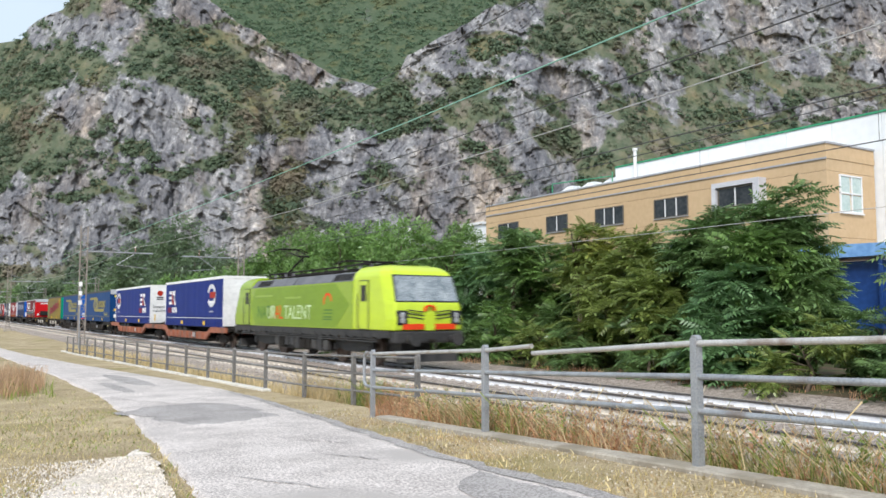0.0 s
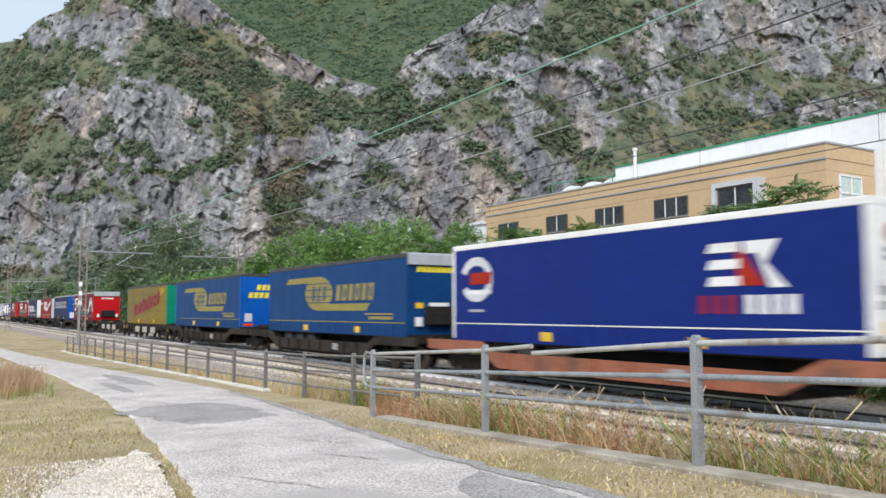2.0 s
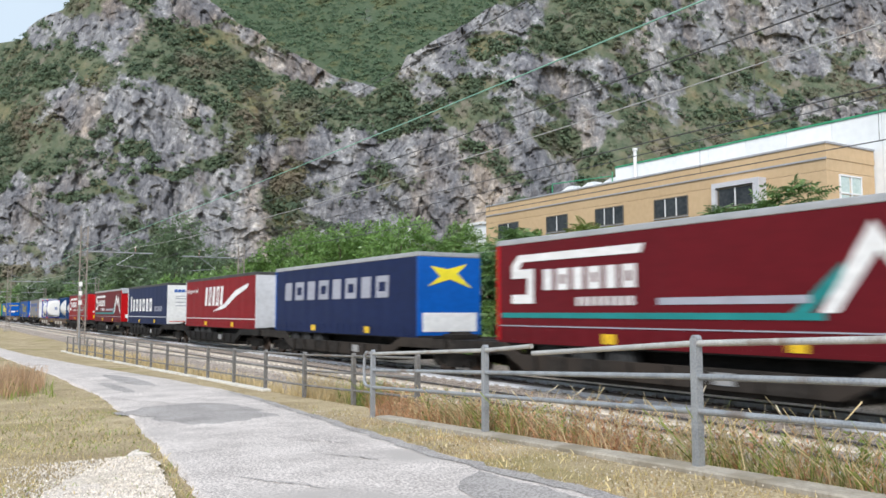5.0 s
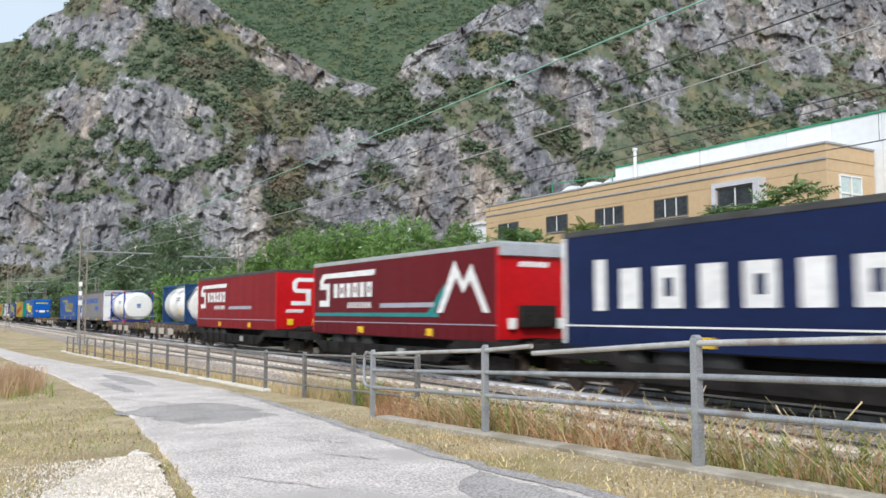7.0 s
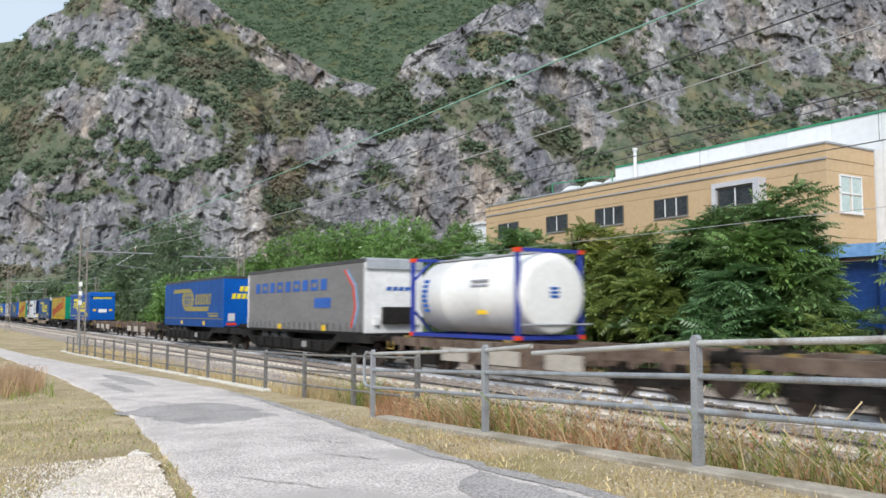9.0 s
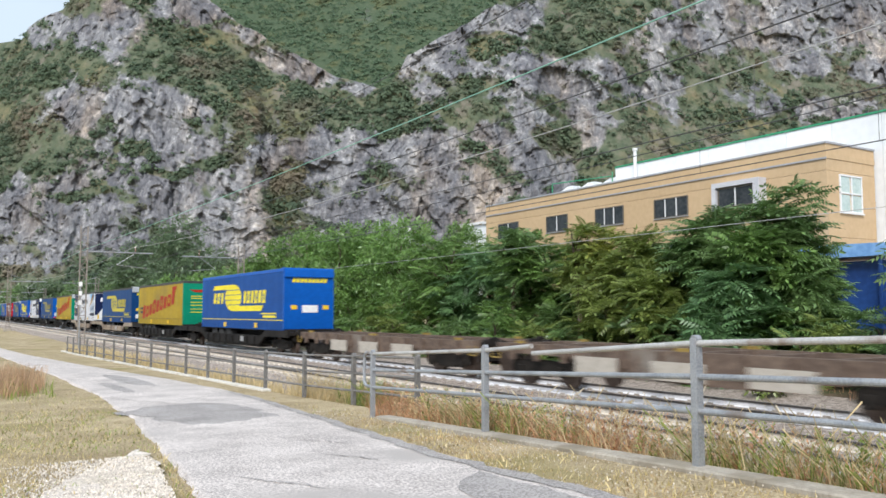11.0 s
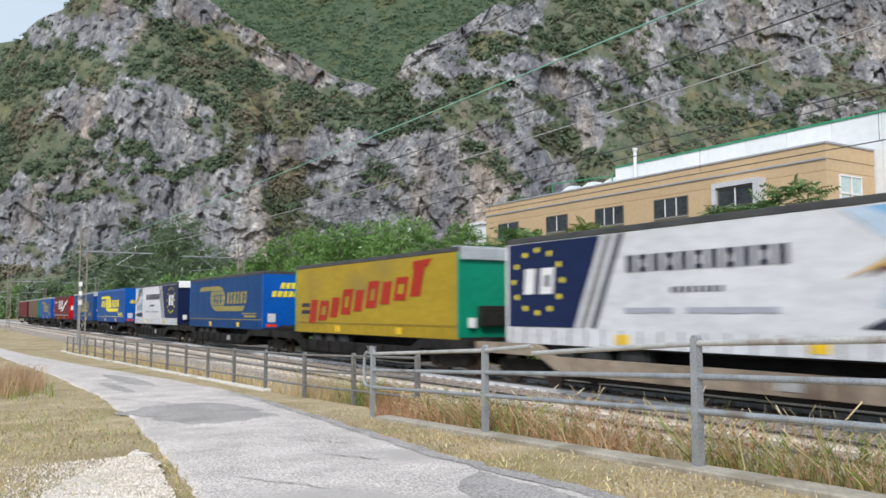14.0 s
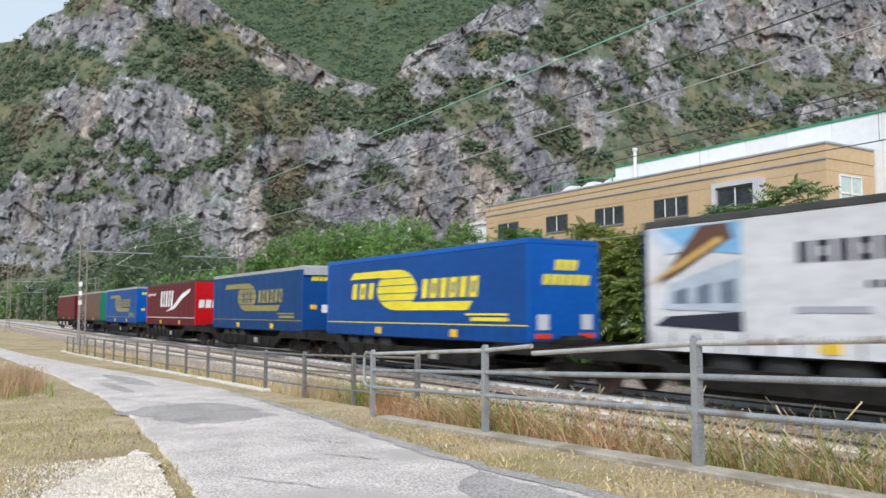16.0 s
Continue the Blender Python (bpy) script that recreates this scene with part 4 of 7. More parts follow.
def locomotive():
    top = tagged(new("electric_locomotive"), "lime green four-axle electric locomotive pulling the freight train", "locomotive")
    L = LOCO_LEN
    layers = [(1.36, 0.10, 1.38, 1.50), (1.75, 0.05, 1.38, 1.50), (2.30, 0.14, 1.34, 1.50), (2.42, 0.20, 1.32, 1.50), (3.34, 0.58, 1.24, 1.47), (3.52, 0.72, 1.16, 1.38), (3.68, 1.05, 1.00, 1.20), (3.76, 1.50, 0.78, 0.98)]

    def shell(xa, xb, grow=0.0, front=True):
        bm = bmesh.new()
        rings = []
        for z, inset, wf, hw in layers:
            if front:
                pts = [(-inset, -wf), (-inset - 0.10, -wf - 0.05), (-inset - 0.55, -hw), (xb, -hw), (xb, hw), (-inset - 0.55, hw), (-inset - 0.10, wf + 0.05), (-inset, wf)]
            else:
                pts = [(xa, -hw), (-L + inset + 0.55, -hw), (-L + inset + 0.10, -wf - 0.05), (-L + inset, -wf), (-L + inset, wf), (-L + inset + 0.10, wf + 0.05), (-L + inset + 0.55, hw), (xa, hw)]
            rings.append([bm.verts.new((x, y, z)) for x, y in pts])
        for a, b in zip(rings, rings[1:]):
            for i in range(8):
                j = (i + 1) % 8
                bm.faces.new((a[i], a[j], b[j], b[i]))
        bm.faces.new(rings[0][::-1])
        bm.faces.new(rings[-1])
        bmesh.ops.recalc_face_normals(bm, faces=bm.faces)
        bmesh.ops.bevel(bm, geom=[e for e in bm.edges if len(e.link_faces) == 2 and e.calc_face_angle(0) > 0.25], offset=0.05, segments=2, affect="EDGES", profile=0.5)
        return bm

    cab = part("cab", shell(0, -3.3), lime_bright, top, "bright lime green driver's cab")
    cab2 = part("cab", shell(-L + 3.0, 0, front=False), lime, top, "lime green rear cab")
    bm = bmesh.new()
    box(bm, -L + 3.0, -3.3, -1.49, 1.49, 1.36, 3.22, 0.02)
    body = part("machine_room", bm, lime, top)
    for s in (-1, 1):                                    # darker printed field with pointed ends
        bm = bmesh.new()
        y = (-1.498, -1.491) if s < 0 else (1.491, 1.498)
        prism(bm, [(-3.6, 2.30), (-4.9, 1.42), (-L + 3.6, 1.42), (-L + 2.9, 2.30), (-L + 3.6, 3.15), (-4.9, 3.15)], *y)
        bmesh.ops.recalc_face_normals(bm, faces=bm.faces)
        part("printed_panel", bm, paint("deep_lime_print", (0.19, 0.30, 0.028), 0.35, 0.08), body, "darker lime field with arrow-shaped ends")
    bm = bmesh.new()
    for a, b in ((-L + 3.0, -9.5), (-9.4, -3.35)):
        v = [(-1.50, 3.22), (-1.20, 3.58), (1.20, 3.58), (1.50, 3.22)]
        fa, fb = [bm.verts.new((a, y, z)) for y, z in v], [bm.verts.new((b, y, z)) for y, z in v]
        for i in range(4):
            j = (i + 1) % 4
            bm.faces.new((fa[i], fa[j], fb[j], fb[i]))
        bm.faces.new(fa[::-1])
        bm.faces.new(fb)
    bmesh.ops.recalc_face_normals(bm, faces=bm.faces)
    roof = part("roof", bm, loco_grey, top, "grey sloping roof panels")
    for q in (-4.4, -13.4):
        bm = bmesh.new()
        for i in range(9):
            z = 3.27 + i * 0.03
            y = -1.50 + (z - 3.22) / 0.36 * 0.30
            box(bm, q - 0.9, q + 0.9, y - 0.018, y + 0.02, z, z + 0.014)
        part("roof_louvre", bm, black_trim, roof)
    bm = bmesh.new()
    box(bm, -L + 0.5, -0.45, -1.46, 1.46, 1.10, 1.36, 0.02)
    box(bm, -11.6, -6.6, -1.25, 1.25, 0.40, 1.12, 0.04)
    for q in np.arange(1.2, L - 0.8, 0.75):
        box(bm, -q - 0.2, -q + 0.2, -1.475, -1.455, 1.06, 1.24)
    # added filler block: keeps the space between the bogies dark
    box(bm, -L + 1.0, -1.0, -0.62, 0.62, 0.50, 1.12)
    under = part("underframe", bm, under_grey, top)
    kit = random.Random(7)
    for q in np.arange(6.0, 12.2, 0.62):                # boxes, reservoirs and pipes under the frame
        boxed("equipment_box", (-q - 0.26, -q + 0.2, -1.42, -1.26, 0.42 + kit.random() * 0.2, 0.85 + kit.random() * 0.2), (under_grey, black_iron, galv_dull)[kit.randrange(3)], under, "", 0.02)
    for z in (1.02, 0.94):
        bm = bmesh.new()
        tube(bm, (-1.4, -1.44, z), (-L + 1.4, -1.44, z), 0.022, seg=6)
        part("pipe", bm, galv_dull, under)
    for x in (-4.2, -L + 4.2):
        bogie(top, x, LOCO_WHEEL, 0.62, 3.0, under_grey)
    for e, s in ((0.0, 1), (-L, -1)):
        bm = bmesh.new()
        box(bm, min(e, e - s * 0.5), max(e, e - s * 0.5), -1.40, 1.40, 0.92, 1.34, 0.06)
        prism(bm, [(e + s * 0.05, 0.26), (e - s * 0.02, 0.55), (e - s * 0.35, 0.66), (e - s * 0.5, 0.26)], -1.15, 1.15)
        bmesh.ops.recalc_face_normals(bm, faces=bm.faces)
        part("buffer_beam", bm, under_grey, top)
        buffers(top, e - s * 0.05, s, under_grey)
        bm = bmesh.new()
        tube(bm, (e, 0, 1.0), (e + s * 0.35, 0, 1.0), 0.07)
        tube(bm, (e + s * 0.30, 0, 1.02), (e + s * 0.34, 0, 0.6), 0.05)
        part("coupling_hook", bm, black_iron, top)
    # windscreens, lamps, grilles on both cabs
    for s, cabin in ((1, cab), (-1, cab2)):
        ex = 0.0 if s > 0 else -L

        def X(inset):
            return ex - s * inset
        bm = bmesh.new()
        v = [bm.verts.new((X(i), y, z)) for i, y, z in ((0.150, -1.28, 2.42), (0.150, 1.28, 2.42), (0.515, 1.20, 3.32), (0.515, -1.20, 3.32))]
        w = [bm.verts.new((q.co.x - s * 0.06, q.co.y, q.co.z)) for q in v]
        bm.faces.new(v)
        bm.faces.new(w[::-1])
        for i in range(4):
            j = (i + 1) % 4
            bm.faces.new((v[j], v[i], w[i], w[j]))
        bmesh.ops.recalc_face_normals(bm, faces=bm.faces)
        part("windscreen", bm, glass_sky, cabin, "wide windscreen with the sky's reflection mixed into its colour")
        bm = bmesh.new()
        v = [bm.verts.new((X(i), y, z)) for i, y, z in ((0.170, -1.33, 2.37), (0.170, 1.33, 2.37), (0.575, 1.25, 3.37), (0.575, -1.25, 3.37))]
        w = [bm.verts.new((q.co.x - s * 0.14, q.co.y, q.co.z)) for q in v]
        bm.faces.new(v)
        bm.faces.new(w[::-1])
        for i in range(4):
            j = (i + 1) % 4
            bm.faces.new((v[j], v[i], w[i], w[j]))
        bmesh.ops.recalc_face_normals(bm, faces=bm.faces)
        part("windscreen_frame", bm, black_trim, cabin, "black rubber surround")
        bm = bmesh.new()
        for y in (-0.55, 0.55):
            tube(bm, (X(0.16), y - 0.15, 2.40), (X(0.38), y + 0.05, 2.86), 0.012)
            tube(bm, (X(0.30), y - 0.02, 2.55), (X(0.50), y + 0.10, 3.05), 0.018)
        part("wiper", bm, black_trim, cabin)
        boxed("destination_light", (min(X(0.78), X(0.98)), max(X(0.78), X(0.98)), -0.24, 0.24, 3.34, 3.52), lamp_glass, cabin, "top lamp in a glazed niche", 0.03)
        for y in (-1.12, 1.12):
            bm = bmesh.new()
            box(bm, min(X(0.03), X(0.34)), max(X(0.03), X(0.34)), y - 0.22, y + 0.22, 1.56, 2.08, 0.05)
            unit = part("headlight", bm, black_trim, cabin, "dark headlight housing with two lenses")
            for z in (1.72, 1.91):
                bm = bmesh.new()
                lathe(bm, [(X(0.02), 0.105), (X(0.005), 0.10), (X(0.0), 0.06)], True, 14, (0, y, z))
                part("lens", bm, lamp_glass, unit)
        for i in range(3):
            for e in (-1, 1):
                bm = bmesh.new()
                tube(bm, (X(0.05), e * 0.92, 1.86 + 0.12 * i), (X(0.03), e * 0.26, 1.78 + 0.12 * i), 0.022, seg=6)
                part("grille_line", bm, black_trim, cabin)
        boxed("nose_tongue", (min(X(0.02), X(0.14)), max(X(0.02), X(0.14)), -0.2, 0.2, 1.36, 2.0), lime_bright, cabin, "bright lime centre of the nose", 0.02)
        for y in (-0.66, 0.66):
            boxed("warning_band", (min(X(0.035), X(0.12)), max(X(0.035), X(0.12)), y - 0.43, y + 0.43, 1.40, 1.60), signal_red, cabin, "orange-red band below the grille")
        bm = bmesh.new()
        ring = [(rad * math.cos(math.radians(200 - 15 * k)), 2.10 + 0.8 * rad * math.sin(math.radians(200 - 15 * k))) for rad, ks in ((0.235, range(15)), (0.165, range(14, -1, -1))) for k in ks]
        va, vb = [bm.verts.new((X(-0.01), y, z)) for y, z in ring], [bm.verts.new((X(0.08), y, z)) for y, z in ring]
        for k in range(30):
            bm.faces.new((va[k], va[(k + 1) % 30], vb[(k + 1) % 30], vb[k]))
            if k < 14:
                bm.faces.new((va[k], va[k + 1], va[28 - k], va[29 - k]))
        bmesh.ops.recalc_face_normals(bm, faces=bm.faces)
        part("front_emblem", bm, signal_red, cabin, "small curved red emblem")
    for s in (-1, 1):
        for q in (-2.35, -L + 2.35):
            y0, y1 = (-1.512, -1.488) if s < 0 else (1.488, 1.512)
            cabin = cab if q > -9 else cab2
            boxed("door_seal", (q - 0.40, q + 0.40, y0 + (0.008 if s < 0 else 0.0), y1 - (0.0 if s < 0 else 0.008), 1.38, 3.21), black_trim, cabin, "dark rubber door seal")
            door = boxed("cab_door", (q - 0.36, q + 0.36, y0, y1, 1.40, 3.18), lime_bright if q > -9 else lime, cabin, "side door with a small dark window", 0.01)
            boxed("door_window", (q - 0.22, q + 0.22, y0 - 0.006, y1 + 0.006, 2.42, 3.02), black_trim, door, bevel=0.004)
            for o in (-0.46, 0.46):
                bm = bmesh.new()
                yy = s * 1.55
                tube(bm, (q + o, yy, 1.45), (q + o, yy, 2.7), 0.014, seg=6)
                tube(bm, (q + o, s * 1.48, 1.45), (q + o, yy, 1.45), 0.012, seg=6)
                tube(bm, (q + o, s * 1.48, 2.7), (q + o, yy, 2.7), 0.012, seg=6)
                part("grab_rail", bm, black_trim, door)
    flank = pose(-L + 3.9, -1.502, 1.72, 90)
    lettering("lettering", "NAT", 0.62, print_dark, body, flank, "dark green printed letters")
    lettering("lettering", "UR", 0.62, paint("pale_print", (0.60, 0.70, 0.45)), body, pose(-L + 5.25, -1.502, 1.72, 90))
    lettering("lettering", "AL", 0.62, signal_red, body, pose(-L + 6.35, -1.502, 1.72, 90), "red printed letters")
    lettering("lettering", "TALENT", 0.62, paint("pale_print", (0.55, 0.68, 0.40)), body, pose(-L + 7.5, -1.502, 1.72, 90), "pale printed letters")
    for z, w, a in ((2.75, 2.4, 3.6), (2.62, 1.9, 7.6)):
        boxed("small_print", (-L + a, -L + a + w, -1.503, -1.496, z, z + 0.09), print_grey, body)
    for z in (1.70, 1.80, 1.95, 2.08):
        boxed("small_print", (-5.6 - 0.5, -5.6 + 0.4, -1.503, -1.496, z, z + 0.05), print_dark, body)
    bm = bmesh.new()
    ring = [(-5.65 + rad * math.cos(math.radians(190 - 15 * k)), 2.40 + 0.95 * rad * math.sin(math.radians(190 - 15 * k))) for rad, ks in ((0.43, range(13)), (0.33, range(12, -1, -1))) for k in ks]
    va, vb = [bm.verts.new((x, -1.508, z)) for x, z in ring], [bm.verts.new((x, -1.496, z)) for x, z in ring]
    for k in range(26):
        bm.faces.new((va[k], va[(k + 1) % 26], vb[(k + 1) % 26], vb[k]))
        if k < 12:
            bm.faces.new((va[k], va[k + 1], va[24 - k], va[25 - k]))
    bmesh.ops.recalc_face_normals(bm, faces=bm.faces)
    part("side_emblem", bm, signal_red, body, "curved red emblem")
    # roof gear: two folded pantographs, insulators, cable runs
    for q in (-4.9, -L + 4.9):
        bm = bmesh.new()
        if q > -9:
            for y in (-0.55, 0.55):
                tube(bm, (q - 1.3, y, 3.92), (q + 1.2, y * 0.7, 4.02), 0.035, seg=6)
                tube(bm, (q + 1.2, y * 0.7, 4.02), (q - 1.4, y, 4.16), 0.025, seg=6)
            hx, hz = q - 1.4, 4.18
            tube(bm, (q + 1.2, -0.5, 4.0), (q + 1.2, 0.5, 4.0), 0.05, seg=6)
        else:                                            # the rear one stands against the wire
            hx, hz = q - 0.85, 5.17
            tube(bm, (q - 0.95, -0.45, 3.92), (q - 0.95, 0.45, 3.92), 0.06, seg=6)
            tube(bm, (q - 0.95, 0.0, 3.92), (q + 1.25, 0.0, 4.70), 0.055, 0.045, 8)
            tube(bm, (q + 1.25, -0.28, 4.70), (q + 1.25, 0.28, 4.70), 0.05, seg=6)
            for y in (-0.26, 0.26):
                tube(bm, (q + 1.25, y, 4.70), (hx + 0.17, y * 1.6, hz - 0.04), 0.032, 0.024, 6)
            tube(bm, (q - 0.7, 0.12, 3.95), (q + 1.1, 0.12, 4.62), 0.018, seg=5)
        for o in (0.0, 0.35):
            tube(bm, (hx + o, -0.55, hz), (hx + o, 0.55, hz), 0.03, seg=6)
            for s in (-1, 1):
                tube(bm, (hx + o, s * 0.55, hz), (hx + o, s * 0.95, hz - 0.16), 0.025, seg=6)
        pan = part("pantograph", bm, black_iron, top, "folded black current collector" if q > -9 else "raised black current collector")
        for x in (-1.2, 0.2, 1.2):
            for y in (-0.5, 0.5):
                bm = bmesh.new()
                lathe_z = [(0.0, 0.05), (0.06, 0.09), (0.12, 0.06), (0.18, 0.09), (0.24, 0.06), (0.34, 0.06)]
                for (h0, r0), (h1, r1) in zip(lathe_z, lathe_z[1:]):
                    tube(bm, (q + x, y, 3.58 + h0), (q + x, y, 3.58 + h1), r0, r1, 8, False)
                part("insulator", bm, loco_grey, pan)
    bm = bmesh.new()
    for y in (-0.35, 0.35):
        tube(bm, (-4.0, y, 3.80), (-L + 4.0, y, 3.80), 0.03, seg=6)
        for q in np.arange(5.0, L - 4, 1.1):
            tube(bm, (-q, y, 3.56), (-q, y, 3.80), 0.05, seg=6)
    box(bm, -10.6, -8.4, -0.6, 0.6, 3.56, 3.80, 0.04)
    for y in (-0.75, 0.75):                              # long low frames that carry the collectors
        for z in (3.70, 3.90):
            tube(bm, (-3.2, y, z), (-L + 3.4, y, z), 0.035, seg=6)
        for k, q in enumerate(np.arange(3.4, L - 3.6, 0.7)):
            tube(bm, (-q, y, 3.56), (-q - (0.7 if k % 2 else 0.0), y, 3.90), 0.028, seg=5)
    part("roof_cable", bm, black_iron, top)
    return mover(top, LOCO_FRONT)


locomotive()

# ---- wagons ----
RED, BLK, GRY, SND = (rust_red, "red-brown articulated pocket wagon, rusty and worn"), (wagon_black, "dark articulated pocket wagon, its paint blackened for the shade below trailers"), (wagon_grey, "dirty articulated pocket wagon, its grey darkened for the shade below trailers"), (wagon_tan, "tan-brown articulated pocket wagon with curved beams")
for s0, (mat, words) in ((44.3, RED), (79.3, GRY), (144.2, GRY), (178.75, BLK), (213.75, BLK), (278.4, BLK), (342.8, BLK), (377.3, SND), (411.8, BLK), (446.2, BLK), (480.5, BLK), (515.2, BLK)):
    pocket_wagon(s0, mat, words, (17.2, 17.2))
for s0, ln in ((113.7, 15.2), (128.9, 15.2), (248.3, 15.0), (263.3, 15.0), (312.9, 14.95), (327.85, 14.95)):
    flat_wagon(s0, ln, wagon_grey if s0 < 240 else wagon_brown, "open container wagon with pale fish-bellied side beams")
flat_wagon(549.8, 17.0, wagon_black, "dark container wagon at the end of the train")

# ---- trailers and containers ----
deep_blue = paint("royal_blue_tarpaulin", (0.006, 0.022, 0.17))
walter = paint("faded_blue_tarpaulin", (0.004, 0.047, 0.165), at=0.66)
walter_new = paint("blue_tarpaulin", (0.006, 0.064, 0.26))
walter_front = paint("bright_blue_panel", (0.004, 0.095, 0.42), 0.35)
logo_yellow = paint("logo_yellow", (0.78, 0.66, 0.04))
logo_mid = paint("dull_logo_yellow", (0.50, 0.42, 0.05))
logo_worn = paint("worn_logo_yellow", (0.28, 0.24, 0.075))
navy = paint("navy_tarpaulin", (0.008, 0.017, 0.066))
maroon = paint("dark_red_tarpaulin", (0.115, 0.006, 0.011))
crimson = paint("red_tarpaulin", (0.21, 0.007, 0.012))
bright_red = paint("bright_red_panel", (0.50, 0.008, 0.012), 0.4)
ochre = paint("faded_yellow_tarpaulin", (0.235, 0.165, 0.024), var=0.16, at=0.50)
egg = paint("yellow_tarpaulin", (0.37, 0.255, 0.020), at=0.58)
seam = paint("dark_seam", (0.12, 0.085, 0.03))
magenta = paint("faded_magenta_print", (0.23, 0.018, 0.040))
logo_red = paint("red_print", (0.36, 0.026, 0.012))
green_front = paint("green_panel", (0.005, 0.24, 0.14), 0.35)
grey_tarp = paint("grey_tarpaulin", (0.19, 0.185, 0.185))
logo_blue = paint("blue_print", (0.03, 0.11, 0.40))
pale_tarp = paint("pale_grey_tarpaulin", (0.60, 0.61, 0.64), at=0.75)
print_white = paint("white_lettering", (0.76, 0.76, 0.76))
print_faint = paint("faint_lettering", (0.35, 0.36, 0.42))
teal = paint("teal_stripe", (0.02, 0.22, 0.22))
ink = paint("dark_print", (0.03, 0.032, 0.05))
dark_roof = surface("dark_roof_edge", (0.03, 0.03, 0.03), (0.07, 0.07, 0.07), 0.6, 0.6, 0, 0.1)
brown_tarp = paint("brown_tarpaulin", (0.13, 0.07, 0.05))
green_tarp = paint("green_tarpaulin", (0.02, 0.20, 0.12))
cloud_print = paint("pale_cloud_print", (0.46, 0.56, 0.68))
gold_print = paint("golden_print", (0.52, 0.34, 0.12))
wall_print = paint("pale_wall_print", (0.42, 0.48, 0.56))
slate_print = paint("slate_print", (0.14, 0.18, 0.24))
sky_print = paint("pale_blue_print", (0.20, 0.42, 0.66))


def stripe(t, mat, z, h=0.05, a0=0.1, a1=13.5):
    flag("stripe", rect(a0, a1, z, z + h), mat, t, off=0.003)


def yellow_logo(t, mat, ground, worn=False):
    """Wide sign of two bars, a banded oval and rows of plain blocks."""
    flag("logo_bar", [(11.4, 3.27), (7.65, 3.27), (7.65, 3.52), (11.1, 3.52)], mat, t)
    flag("logo_bar", [(7.65, 2.08), (3.1, 2.08), (2.8, 2.36), (7.65, 2.36)], mat, t)
    flag("logo_oval", oval(7.65, 2.80, 1.45, 0.72), mat, t)
    for z in (2.40, 2.66, 2.94, 3.20):
        w = 1.45 * math.sqrt(1 - ((z + 0.017 - 2.80) / 0.72) ** 2)
        flag("logo_gap", rect(7.65 - w, 7.65 + w, z, z + 0.035), ground, t, off=0.007)
    if not worn:
        blocks(t, mat, 9.3, 11.4, 2.50, 3.10, 3, 0.3, 0.10)
    else:
        blocks(t, ground, 6.8, 8.5, 2.5, 3.10, 3, 0.35, 0.1, name="logo_gap")
    blocks(t, mat, 2.5, 6.0, 2.48, 3.12, 6, 0.24, 0.10)
    flag("side_print", rect(1.0, 2.9, 1.75, 1.86), mat, t)
    flag("side_print", rect(1.0, 3.2, 1.92, 1.98), mat, t)


def yellow_front(t, big=True):
    if big:
        blocks_front(t, logo_yellow, -0.40, 0.45, 3.20, 3.50, 3)
        blocks_front(t, logo_yellow, -0.85, 0.90, 2.78, 3.08, 6)
        for y in (-0.8, 0.8):
            flag("front_plate", rect(y - 0.2, y + 0.2, 1.52, 1.95), pale_tarp, t, "front")
            flag("front_reflector", rect(y - 0.28, y + 0.28, 1.28, 1.42), signal_red, t, "front")
    else:
        blocks_front(t, logo_yellow, -0.9, 0.9, 3.42, 3.62, 9)
        flag("front_plate", rect(-0.35, 0.45, 2.0, 2.35), white_box, t, "front")
        for y in (-0.75, 0.85):
            flag("front_plate", rect(y - 0.15, y + 0.15, 2.15, 2.35), yellow, t, "front")


def blocks_front(t, mat, y0, y1, z0, z1, n):
    step = (y1 - y0) / n
    for i in range(n):
        a = y0 + i * step
        flag("logo_block", rect(a + step * 0.1, a + step * 0.88, z0, z1, -0.06), mat, t, "front")


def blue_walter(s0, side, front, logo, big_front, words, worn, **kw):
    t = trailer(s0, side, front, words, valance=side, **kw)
    yellow_logo(t, logo, side, worn)
    stripe(t, logo, 1.62, 0.035)
    yellow_front(t, big_front)
    return t


def rail_emblem(t, a):
    """Three white bars, a red wedge and a white leg over a row of blocks; a: distance of its right edge from the front."""
    for z in (2.55, 2.90, 3.25):
        flag("logo_bar", [(a + 2.0, z), (a + 1.15, z), (a + 1.15, z + 0.2), (a + 1.9, z + 0.2)], print_white, t)
    flag("logo_wedge", [(a + 1.25, 2.55), (a + 0.55, 2.55), (a + 1.25, 3.45)], logo_red, t)
    flag("logo_leg", [(a + 0.45, 2.5), (a + 0.05, 2.5), (a + 0.55, 3.0), (a + 0.25, 3.45), (a + 1.05, 3.45), (a + 1.05, 3.2), (a + 0.75, 3.2)], print_white, t)
    blocks(t, magenta, a + 1.2, a + 2.3, 1.98, 2.36, 3, 0.2, 0)
    blocks(t, print_white, a - 0.2, a + 1.1, 1.98, 2.36, 4, 0.2, 0)


def ring_emblem(t, a):
    flag("logo_ring", oval(a, 3.0, 0.85, 0.68, 22, 20, 330) + oval(a, 3.0, 0.58, 0.42, 22, 20, 330)[::-1], pale_tarp, t)
    flag("logo_box", rect(a - 0.75, a + 0.35, 2.85, 3.2, 0.05), logo_red, t, off=0.008)
    flag("logo_bar", rect(a - 0.75, a + 0.5, 2.55, 2.68, 0.02), print_white, t, off=0.008)
    flag("side_print", rect(a - 0.4, a + 0.4, 2.02, 2.10), print_faint, t)


